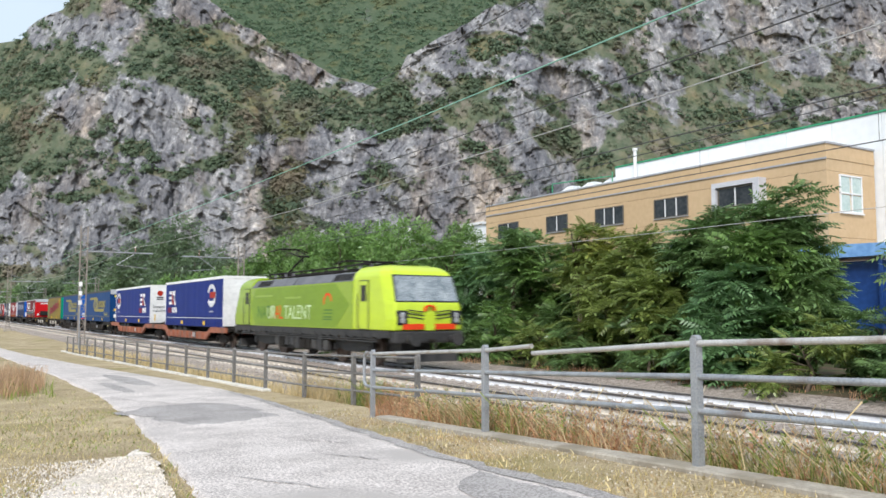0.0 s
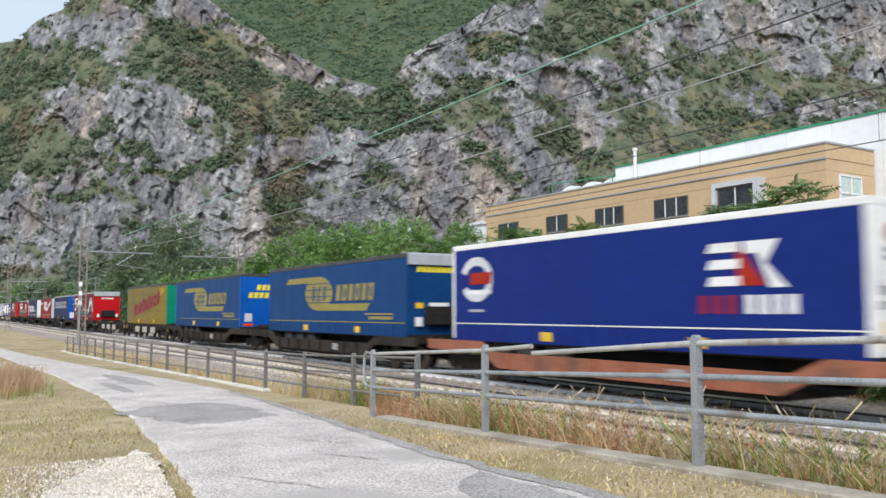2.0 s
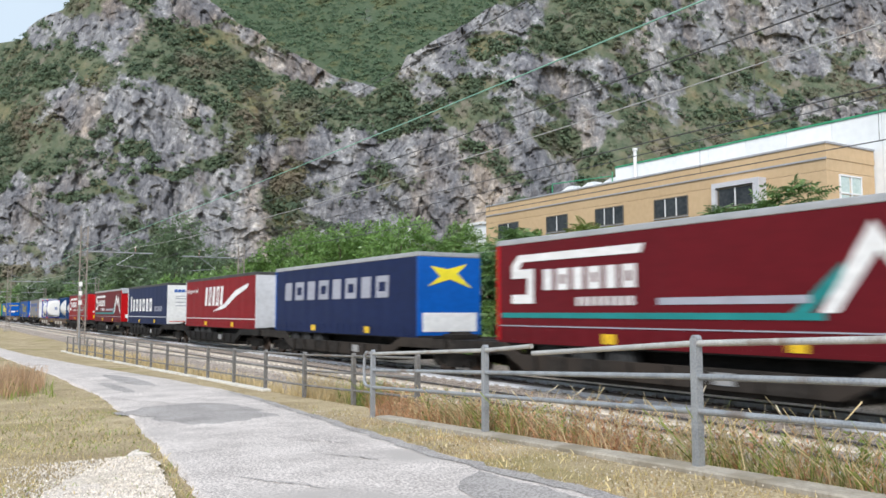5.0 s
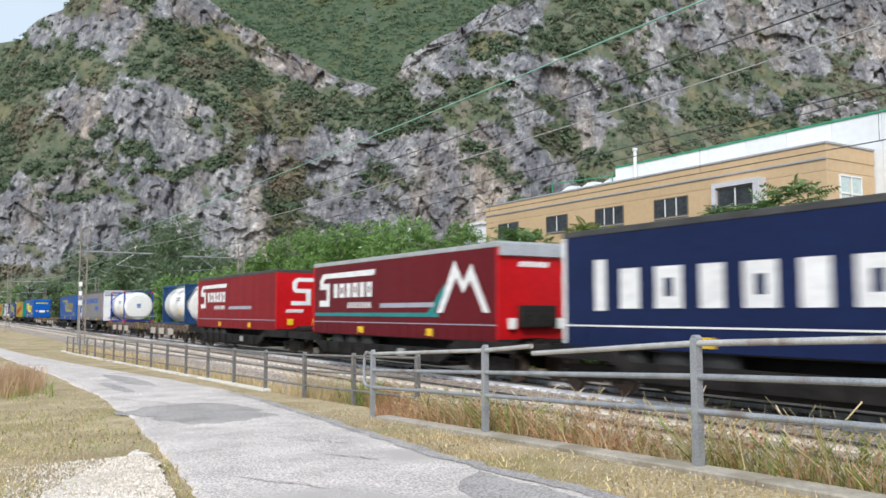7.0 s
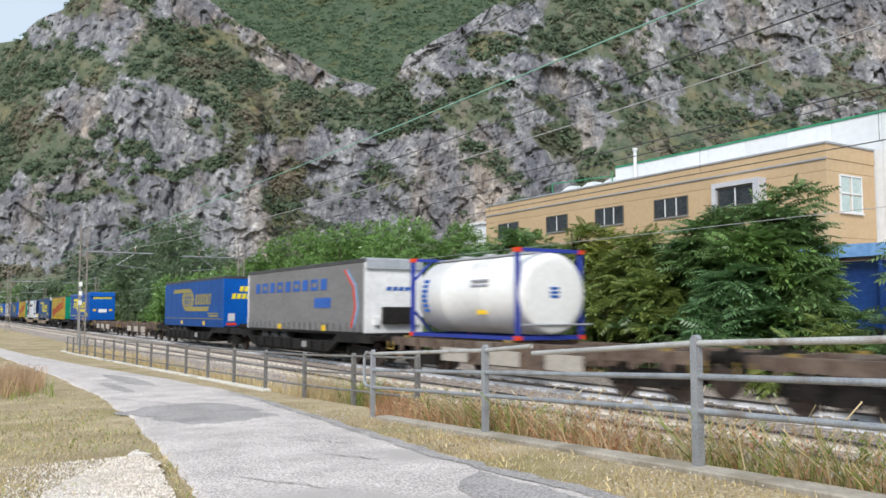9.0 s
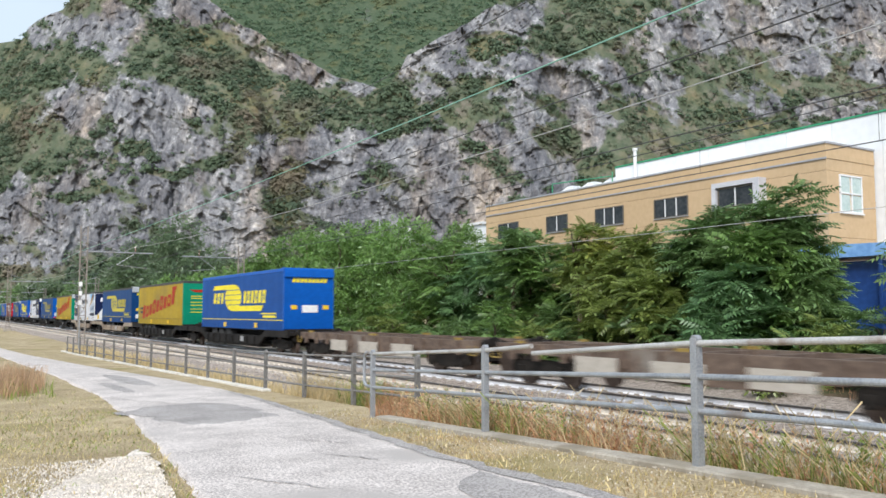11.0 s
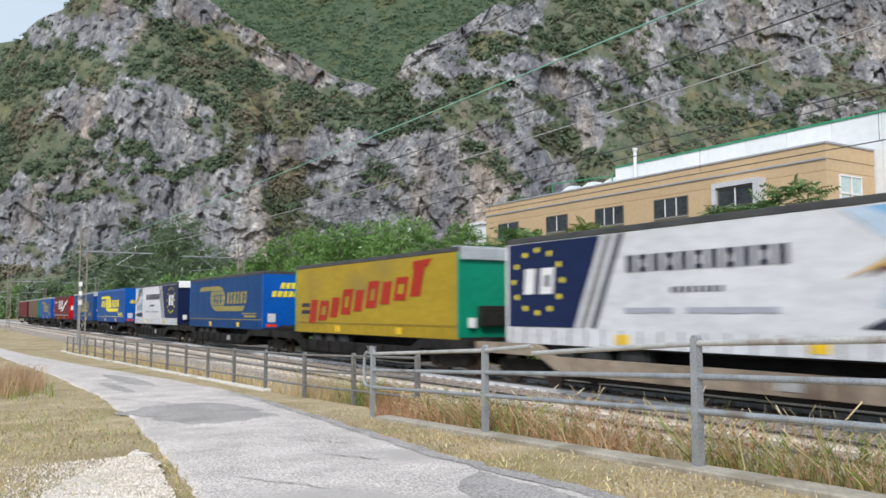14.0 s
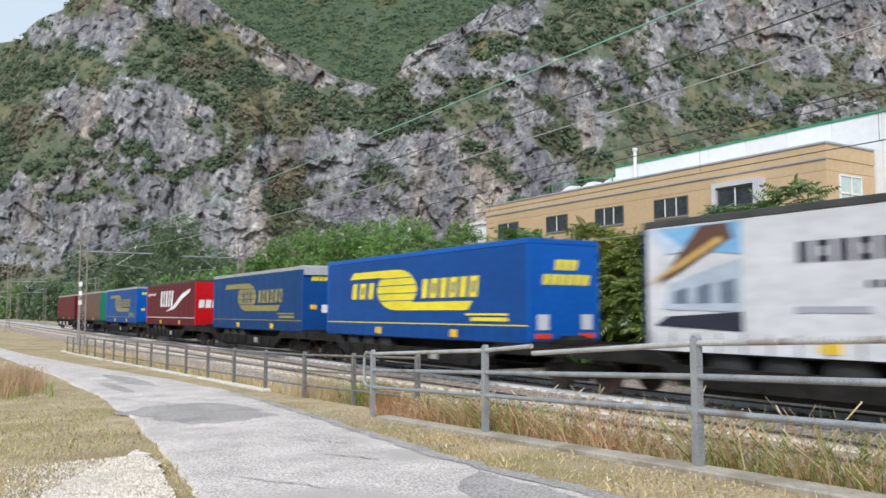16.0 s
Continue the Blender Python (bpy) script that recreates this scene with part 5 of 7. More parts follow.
t = trailer(45.83, deep_blue, white_box, "royal blue curtain-sided trailer with white front and roof edge", roof=white_box, valance=deep_blue)
ring_emblem(t, 2.4), rail_emblem(t, 10.6), stripe(t, print_white, 1.66, 0.03)
flag("front_lamp", rect(-0.1, 0.25, 2.55, 3.05), signal_red, t, "front")
t = trailer(64.17, deep_blue, white_box, "royal blue curtain-sided trailer, its white front printed with a slogan", roof=white_box, valance=deep_blue)
ring_emblem(t, 12.3), rail_emblem(t, 1.6), stripe(t, print_white, 1.66, 0.03)
lettering("lettering", "Invest in", 0.26, ink, t, pose(0.016, -1.05, 2.32, 90, 0, 90), "bold dark slogan")
lettering("lettering", "SUSTAINABILITY", 0.15, ink, t, pose(0.016, -1.05, 2.06, 90, 0, 90), "bold dark slogan")
flag("logo_ring", oval(-0.55, 3.45, 0.22, 0.2, 18), logo_red, t, "front")
for z in (2.95, 3.1):
    flag("logo_bar", rect(-0.8, -0.3, z, z + 0.09), ink, t, "front")
for z in (2.9, 3.05, 3.2, 3.35, 3.6):
    flag("small_print", rect(0.1, 0.85, z, z + 0.035), print_faint, t, "front")
for y in (-0.95, 0.55):
    flag("front_reflector", rect(y, y + 0.08, 1.4, 1.85), yellow, t, "front")
blue_walter(80.76, walter, walter, logo_worn, False, "faded dark blue curtain-sided trailer with worn yellow sign", True, roof=dark_roof, fridge="hatch", top_cap=alloy)
blue_walter(98.87, walter, walter_front, logo_worn, True, "dark blue curtain-sided trailer with bright blue front", True, roof=dark_roof)
t = trailer(115.01, ochre, green_front, "dirty faded yellow curtain-sided trailer with green front", roof=dark_roof, valance=ochre)
blocks(t, magenta, 2.2, 11.2, 1.70, 2.70, 9, 0.16, 0.30, rise=0.11, uneven=True)
for z in (2.15, 2.78, 3.40):
    stripe(t, seam, z, 0.02)
flag("logo_wedge", [(0.9, 3.4), (2.2, 3.2), (2.2, 3.7), (0.6, 3.75)], egg, t)
flag("logo_bar", rect(-0.2, 0.9, 3.5, 3.66), logo_red, t, "front")


def red_mountain(s0, side, words, peak=True, cap=True):
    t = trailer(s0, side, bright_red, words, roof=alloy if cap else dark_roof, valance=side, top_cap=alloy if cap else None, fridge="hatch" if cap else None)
    flag("logo_hook", [(12.6, 3.6), (12.9, 3.3), (12.9, 2.95), (12.2, 2.95), (12.2, 2.5), (12.9, 2.5), (12.9, 2.25), (11.9, 2.25), (11.9, 3.2), (12.55, 3.2), (12.4, 3.4), (7.9, 3.4), (7.8, 3.62)], print_white, t)
    blocks(t, print_white, 8.0, 11.6, 2.6, 3.16, 6, 0.22, 0)
    blocks(t, print_white, 8.1, 10.2, 2.18, 2.40, 9, 0.3, 0)
    flag("small_print", rect(3.6, 7.4, 2.18, 2.34), print_faint, t)
    if peak:
        flag("logo_peak", [(3.4, 2.0), (3.05, 2.0), (2.25, 3.1), (1.85, 2.6), (1.45, 3.0), (0.75, 2.0), (0.45, 2.0), (1.4, 3.5), (1.85, 2.95), (2.35, 3.65)], print_white, t)
        stripe(t, teal, 1.86, 0.14, 3.3, 13.4)
        flag("logo_peak", [(4.0, 2.0), (3.6, 2.0), (2.9, 2.95), (2.9, 2.6)], teal, t)
    stripe(t, print_faint, 1.62, 0.03)
    if cap:
        blocks_front(t, print_white, -0.55, 0.6, 3.36, 3.52, 7)
    else:
        flag("logo_hook", [(-0.45, 3.1), (-0.45, 3.5), (-0.2, 3.68), (0.65, 3.68), (0.65, 3.5), (-0.15, 3.5), (-0.22, 3.4), (-0.22, 3.15), (0.5, 3.15), (0.5, 2.35), (-0.5, 2.35), (-0.5, 2.55), (0.25, 2.55), (0.25, 2.95), (-0.3, 2.95)], print_white, t, "front")
        blocks_front(t, print_white, -0.8, 0.1, 2.0, 2.16, 6)
        for y in (-0.7, 0.6):
            flag("front_plate", rect(y, y + 0.3, 1.4, 1.7), yellow, t, "front")
    return t


red_mountain(145.72, maroon, "dark red curtain-sided trailer with bright red front")
t = trailer(163.89, navy, walter_front, "navy blue curtain-sided trailer with grey lettering blocks", valance=navy)
blocks(t, print_faint, 2.0, 12.6, 2.55, 3.35, 8, 0.25, 0.05)
flag("logo_burst", [(-0.9, 2.9), (0.0, 3.15), (0.9, 2.85), (0.3, 3.35), (0.7, 3.7), (-0.1, 3.5), (-0.8, 3.6), (-0.4, 3.25)], logo_yellow, t, "front")
flag("front_plate", rect(-1.1, 1.1, 1.35, 2.0), print_white, t, "front")


def swoosh_red(s0, side, front, words):
    t = trailer(s0, side, front, words, roof=dark_roof, valance=side)
    lettering("lettering", "Going your way!", 0.26, print_white, t, pose(-13.2, -1.268, 3.22, 90), "small white slogan", shear=0.2)
    blocks(t, print_white, 5.6, 9.4, 2.4, 3.5, 5, 0.28, 0.2)
    flag("logo_swoosh", [(7.6, 2.05), (5.4, 2.5), (3.4, 3.2), (1.2, 3.55), (1.4, 3.3), (3.4, 2.85), (5.2, 2.25)], print_white, t)
    stripe(t, print_white, 1.64, 0.04)
    return t


swoosh_red(180.25, crimson, pale_tarp, "red curtain-sided trailer with a white swoosh")
t = trailer(198.75, navy, white_box, "navy curtain-sided trailer with large white block sign and white front", roof=dark_roof, valance=navy)
blocks(t, print_white, 4.6, 11.8, 2.1, 3.05, 6, 0.34, 0)
flag("logo_block", rect(12.0, 12.4, 2.05, 3.30, 0.0), print_white, t)
blocks(t, print_faint, 1.6, 4.0, 2.1, 2.45, 4, 0.25, 0)
stripe(t, print_white, 1.66, 0.04)
blocks_front(t, logo_blue, -0.85, 0.9, 3.42, 3.62, 7)
for z in (2.45, 2.7, 2.95, 3.12):
    flag("small_print", rect(-0.7, 0.75, z, z + 0.05), print_faint, t, "front")
flag("front_reflector", rect(-1.1, 1.1, 1.36, 1.40), signal_red, t, "front")
red_mountain(215.25, maroon, "dark red curtain-sided trailer with a grey roof fairing")
red_mountain(233.36, crimson, "red curtain-sided trailer with a large white front sign", False, False)


def tank_container(s0, frame_mat, words, bare_front):
    top = tagged(new("tank_container"), words, "tank container", "tank containers on the train")
    L, z0, z1 = 6.06, 1.22, 3.85
    skin = surface("white_tank_skin", (0.74, 0.73, 0.70), (0.87, 0.86, 0.84), 1.2, 0.3, 0.0, 0.04, 7, stain=(0.40, 0.37, 0.33), stain_at=0.66)
    bm = bmesh.new()
    zc, r = 2.55, 1.19
    nose = [(0.17, 0.3), (0.165, 0.9), (0.15, 1.10), (0.09, 1.17), (-0.12, r)] if bare_front else [(-0.10, 0.25), (-0.11, 0.7), (-0.16, 1.0), (-0.34, r)]
    lathe(bm, nose + [(-0.46, r + 0.012), (-1.9, r), (-1.93, r + 0.012), (-1.98, r), (-4.1, r), (-4.13, r + 0.012), (-4.18, r), (-L + 0.46, r), (-L + 0.24, 1.0), (-L + 0.14, 0.7), (-L + 0.12, 0.25)], True, 40, (0, 0, zc))
    bmesh.ops.recalc_face_normals(bm, faces=bm.faces)
    part("tank", bm, skin, top, "white lagged barrel", True)
    for x in (-0.06, -L + 0.06):
        bm = bmesh.new()
        for y in (-1.16, 1.16):
            box(bm, x - 0.06, x + 0.06, y - 0.06, y + 0.06, z0, z1)
            s = 1 if y > 0 else -1
            if bare_front and x > -1:
                continue
            tube(bm, (x, y, z0 + 0.9), (x, y - s * 0.85, z0), 0.05, seg=6)
            tube(bm, (x, y, z1 - 0.8), (x, y - s * 0.8, z1), 0.05, seg=6)
        box(bm, x - 0.06, x + 0.06, -1.16, 1.16, z0, z0 + 0.12)
        box(bm, x - 0.06, x + 0.06, -1.16, 1.16, z1 - 0.10, z1)
        part("end_frame", bm, frame_mat, top)
        if not bare_front:
            for e in (-1, 1):
                for za, zb in ((z0, 2.42), (z1, 2.66)):
                    bm = bmesh.new()
                    tri = [(e * 1.12, za), (e * 1.12, zb), (e * 0.46, za)]
                    va, vb = [bm.verts.new((x + 0.02, y, z)) for y, z in tri], [bm.verts.new((x - 0.02, y, z)) for y, z in tri]
                    bm.faces.new(va)
                    bm.faces.new(vb[::-1])
                    for i in range(3):
                        bm.faces.new((va[i], va[(i + 1) % 3], vb[(i + 1) % 3], vb[i]))
                    bmesh.ops.recalc_face_normals(bm, faces=bm.faces)
                    part("gusset", bm, frame_mat, top)
        for y in (-1.16, 1.16):
            for z in (z0, z1 - 0.12):
                boxed("corner_casting", (x - 0.09, x + 0.09, y - 0.085, y + 0.085, z - 0.004, z + 0.124), signal_red if bare_front else frame_mat, top)
    bm = bmesh.new()
    for y in (-1.16, 1.16):
        box(bm, -L + 0.1, -0.1, y - 0.05, y + 0.05, z0, z0 + 0.11)
        if not bare_front:
            box(bm, -L + 0.1, -0.1, y - 0.04, y + 0.04, z1 - 0.09, z1)
    part("side_rail", bm, frame_mat, top)
    bm = bmesh.new()
    box(bm, -L + 0.4, -0.4, -0.35, 0.35, z1 - 0.12, z1 - 0.06)
    for x in (-1.6, -3.0, -4.4):
        tube(bm, (x, 0.0, z1 - 0.2), (x, 0.0, z1 + 0.02), 0.22, seg=14)
    part("walkway", bm, alloy, top)
    if bare_front:
        bm = bmesh.new()
        for k in (0, 1, 2):
            box(bm, 0.165, 0.182, -0.16, 0.16, 2.42 + 0.12 * k, 2.50 + 0.12 * k)
        part("front_emblem", bm, logo_blue, top, "small blue emblem")
        bm = bmesh.new()
        tube(bm, (0.20, -1.2, 1.66), (0.20, 1.35, 1.66), 0.03, seg=6)
        part("front_bar", bm, alloy, top)
        for i in range(7):
            z = 2.02 + 0.16 * i
            yy = -math.sqrt(max(0.0, (r + 0.014) ** 2 - (z + 0.05 - zc) ** 2))
            boxed("logo_block", (-L + 0.75, -L + 1.05, yy - 0.012, yy + 0.05, z, z + 0.11), logo_blue, top)
    yy = -math.sqrt((r + 0.014) ** 2 - 0.36)
    boxed("warning_plate", (-2.2, -1.7, yy - 0.05, yy + 0.02, 1.95, 2.30), yellow, top, "yellow hazard plate")
    for z in (2.8, 2.95):
        boxed("small_print", (-2.4, -1.5, -r - 0.014, -r + 0.06, z, z + 0.05), print_faint, top)
    return mover(top, s0)


tank_container(250.19, paint("blue_frame", (0.02, 0.06, 0.16)), "white tank container in a dark blue frame", False)
tank_container(270.35, paint("violet_blue_frame", (0.03, 0.05, 0.30)), "white tank container with blue frame and red corners", True)
t = trailer(279.84, grey_tarp, white_box, "dusty grey curtain-sided trailer with blue lettering blocks", roof=dark_roof, fridge="hatch", top_cap=alloy)
blocks(t, logo_blue, 3.4, 12.6, 2.95, 3.42, 9, 0.25, 0.04)
flag("side_print", rect(3.2, 4.9, 2.2, 2.62, 0.05), logo_blue, t)
for k, m_ in enumerate((signal_red, sky_print)):
    flag("curved_stripe", [(1.9 - 0.2 * k, 3.7), (1.1 - 0.2 * k, 3.0), (0.9 - 0.2 * k, 2.2), (1.3 - 0.2 * k, 1.4), (1.15 - 0.2 * k, 1.4), (0.75 - 0.2 * k, 2.2), (0.95 - 0.2 * k, 3.05), (1.75 - 0.2 * k, 3.7)], m_, t)
blocks_front(t, logo_blue, -0.4, 0.7, 2.85, 3.0, 4)
blue_walter(297.66, walter_new, walter_front, logo_worn, True, "blue curtain-sided trailer with bright blue front", True, roof=dark_roof)
blue_walter(344.28, walter_new, walter_front, logo_yellow, False, "bright blue curtain-sided trailer with fresh yellow sign", False, roof=walter_front, top_cap=walter_front)


def yellow_lorry(s0, words, **kw):
    t = trailer(s0, egg, green_front, words, roof=dark_roof, valance=egg, **kw)
    blocks(t, logo_red, 2.2, 12.2, 1.55, 2.55, 9, 0.20, 0.30, rise=0.125, uneven=True)
    flag("logo_bar", [(1.9, 3.55), (2.9, 3.45), (2.9, 3.75), (1.6, 3.8)], logo_red, t)
    for z in (1.95, 2.25):
        flag("side_print", rect(11.9, 12.8, z, z + 0.16), ink, t)
    stripe(t, ochre, 1.55, 0.05)
    return t


t = yellow_lorry(362.48, "yellow curtain-sided trailer with red diagonal sign and green front")
flag("logo_wedge", [(-0.85, 3.52), (0.85, 3.48), (0.6, 3.32), (-0.5, 3.34)], logo_red, t, "front")
for z in (2.0, 2.2, 2.45, 2.65, 2.9, 3.05):
    flag("small_print", rect(-0.75, 0.8, z, z + 0.05), logo_yellow, t, "front")
blue_walter(378.82, walter, walter, logo_mid, False, "dark blue curtain-sided trailer with yellow sign", True, roof=dark_roof, fridge="hatch", top_cap=alloy)


def pale_lorry(s0, words, dark_front, front):
    """White-grey trailer with a navy end, a block sign and a printed picture of sky and roofs."""
    t = trailer(s0, pale_tarp, front, words, roof=dark_roof, valance=pale_tarp, top_cap=white_box if dark_front else None, fridge="hatch" if dark_front else None)
    if dark_front:
        flag("navy_field", [(0.1, 1.62), (3.6, 1.62), (4.6, 3.9), (0.1, 3.9)], navy, t, off=0.003)
        a, e = 1.9, 5.4
        pic = (10.9, 13.4)
        for o in (0.0, 0.4):
            flag("slanted_stripe", [(3.8 + o, 1.62), (4.0 + o, 1.62), (5.0 + o, 3.9), (4.8 + o, 3.9)], ink if o else grey_tarp, t)
    else:
        flag("navy_field", [(10.7, 1.62), (13.5, 1.62), (13.5, 3.9), (9.7, 3.9)], navy, t, off=0.003)
        a, e = 12.2, 4.6
        pic = (0.1, 3.2)
        for o in (0.0, 0.4):
            flag("slanted_stripe", [(10.5 - o, 1.62), (10.3 - o, 1.62), (9.3 - o, 3.9), (9.5 - o, 3.9)], ink if o else grey_tarp, t)
    blocks(t, print_white, a - 0.75, a + 0.75, 2.5, 3.2, 2, 0.25, 0.08)
    for k in range(12):
        q = math.radians(30 * k)
        flag("star", oval(a + 1.05 * math.cos(q), 2.85 + 0.85 * math.sin(q), 0.09, 0.09, 5), logo_yellow, t, off=0.008)
    blocks(t, ink, e - 0.2, e + 4.3, 2.95, 3.35, 11, 0.25, 0)
    blocks(t, ink, e + 1.4, e + 2.9, 2.45, 2.58, 8, 0.3, 0)
    flag("small_print", rect(e + 0.1, e + 2.4, 2.0, 2.12), print_faint, t)
    flag("small_print", rect(e + 2.8, e + 4.3, 2.0, 2.12), print_faint, t)
    p0, p1 = pic
    w = p1 - p0
    flag("picture_sky", [(p0, 3.2), (p0 + 0.6 * w, 3.4), (p0 + 0.95 * w, 3.88), (p0, 3.88)], sky_print, t, off=0.003)
    flag("picture_cloud", [(p0 + 0.55 * w, 3.35), (p0 + 0.80 * w, 3.3), (p0 + 1.05 * w, 3.88), (p0 + 0.90 * w, 3.88)], cloud_print, t, off=0.004)
    flag("picture_roof", [(p0 + 0.12 * w, 3.86), (p0 + 0.08 * w, 3.55), (p0 + 0.55 * w, 3.0), (p0 + 0.90 * w, 2.62), (p0 + 0.75 * w, 3.05), (p0 + 0.42 * w, 3.86)], brown_tarp, t, off=0.006)
    flag("picture_gleam", [(p0 + 0.22 * w, 3.62), (p0 + 0.18 * w, 3.50), (p0 + 0.60 * w, 3.02), (p0 + 1.05 * w, 2.60), (p0 + 0.70 * w, 3.08)], gold_print, t, off=0.008)
    flag("picture_wall", [(p0, 2.02), (p0 + 0.85 * w, 2.08), (p0 + 0.78 * w, 2.62), (p0 + 0.30 * w, 2.95), (p0, 3.12)], wall_print, t, off=0.005)
    for k in range(3):
        flag("picture_window", [(p0 + (0.06 + 0.25 * k) * w, 2.20), (p0 + (0.22 + 0.25 * k) * w, 2.20), (p0 + (0.22 + 0.25 * k) * w, 2.62 - 0.08 * k), (p0 + (0.06 + 0.25 * k) * w, 2.72 - 0.08 * k)], slate_print, t, off=0.008)
    flag("picture_band", [(p0, 1.62), (p0 + 0.95 * w, 1.72), (p0 + 0.80 * w, 1.92), (p0, 2.02)], ink, t, off=0.005)
    return t


t = pale_lorry(397.09, "white curtain-sided trailer with navy rear field and slanted stripes", False, white_box)
flag("navy_field", [(-1.2, 1.75), (-1.2, 3.9), (0.55, 3.9), (-0.95, 1.75)], navy, t, "front", 0.003)
blocks_front(t, print_white, -0.75, 0.0, 3.1, 3.5, 2)
for y in (-0.95, 0.8):
    flag("front_reflector", rect(y, y + 0.15, 1.35, 1.8), yellow, t, "front")
for z in (1.9, 2.1, 2.3, 2.7):
    flag("small_print", rect(0.3, 0.75, z, z + 0.12), print_faint, t, "front")
yellow_lorry(413.20, "yellow curtain-sided trailer with red sign and pale roof fairing", fridge="hatch", top_cap=alloy)
blue_walter(431.08, walter, walter_front, logo_worn, True, "faded blue curtain-sided trailer with bright blue front", True, roof=dark_roof)
pale_lorry(447.71, "white curtain-sided trailer with navy front field and white fairing", True, navy)
blue_walter(465.59, walter_new, walter_front, logo_yellow, True, "blue curtain-sided trailer with fresh yellow sign and blue front", False, roof=walter_front)
blue_walter(481.87, walter, walter_new, logo_worn, False, "worn blue curtain-sided trailer with faded yellow sign", True, top_cap=alloy)
t = swoosh_red(499.38, maroon, bright_red, "dull red curtain-sided trailer with bright red front")
blocks_front(t, print_white, -1.1, 1.0, 2.3, 2.8, 5)
blue_walter(516.73, walter_new, walter_front, logo_worn, False, "blue curtain-sided trailer far back in the train", True)
trailer(533.6, brown_tarp, green_tarp, "brown curtain-sided trailer with green front", length=13.8)
trailer(550.6, maroon, maroon, "dark red-brown trailer at the end of the train", length=14.5)

# ================= buildings behind the line =================
beige = surface("beige_facade_panel", (0.50, 0.35, 0.20), (0.57, 0.41, 0.245), 3.0, 0.7, 0, 0.05, 12, per_object=0.03)
white_wall = surface("white_metal_cladding", (0.72, 0.74, 0.75), (0.80, 0.82, 0.83), 3.0, 0.5, 0, 0.03, 8, per_object=0.03)
grey_trim = surface("grey_sheet_trim", (0.34, 0.34, 0.36), (0.46, 0.46, 0.48), 1.0, 0.5, 0.3, 0.05)
window_glass = surface("dark_window_glass", (0.02, 0.024, 0.027), (0.05, 0.056, 0.06), 1.5, 0.12, 0, 0.0, spec=0.25)
window_pale = surface("pale_window_blind", (0.35, 0.47, 0.45), (0.50, 0.60, 0.58), 1.0, 0.15, 0, 0.0, coat=0.5)
pale_trim = surface("pale_grey_surround", (0.50, 0.50, 0.53), (0.60, 0.60, 0.63), 1.0, 0.5, 0, 0.04)
window_rim = surface("brown_window_rim", (0.10, 0.085, 0.07), (0.17, 0.15, 0.12), 0.6, 0.6, 0, 0.03)
frame_white = surface("white_window_frame", (0.66, 0.66, 0.66), (0.78, 0.78, 0.78), 0.6, 0.5, 0, 0.03)
green_trim = surface("green_roof_trim", (0.02, 0.22, 0.10), (0.04, 0.32, 0.16), 1.0, 0.5, 0, 0.03)
dark_core = surface("shadow_gap", (0.10, 0.075, 0.05), (0.13, 0.10, 0.07), 1.0, 0.9, 0, 0)
blue_cover = surface("blue_canopy_sheet", (0.14, 0.30, 0.58), (0.26, 0.46, 0.74), 1.5, 0.4, 0, 0.06)
blue_deep = surface("blue_lorry_paint", (0.01, 0.04, 0.16), (0.02, 0.07, 0.24), 1.5, 0.4, 0, 0.05)


def long_window(parent, x0, x1, y, z0, z1, n, glass):
    f = 0.06
    w = boxed("window", (x0 - 0.06, x1 + 0.06, y - 0.08, y - 0.005, z0 - f - 0.04, z0 - f), grey_trim, parent, "strip window with dark panes between white mullions")
    for za, zb in ((z0 - f, z0), (z1, z1 + f)):
        boxed("frame_bar", (x0, x1, y - 0.05, y + 0.03, za, zb), window_rim, w)
    for i in range(n + 1):
        q = x0 + (x1 - x0) * i / n
        boxed("frame_bar", (q - f / 2, q + f / 2, y - 0.05, y + 0.03, z0, z1), frame_white if 0 < i < n else window_rim, w)
    for i in range(n):
        a, b = x0 + (x1 - x0) * i / n, x0 + (x1 - x0) * (i + 1) / n
        boxed("pane", (a + 0.035, b - 0.035, y - 0.014, y + 0.02, z0, z1), glass, w)
    return w


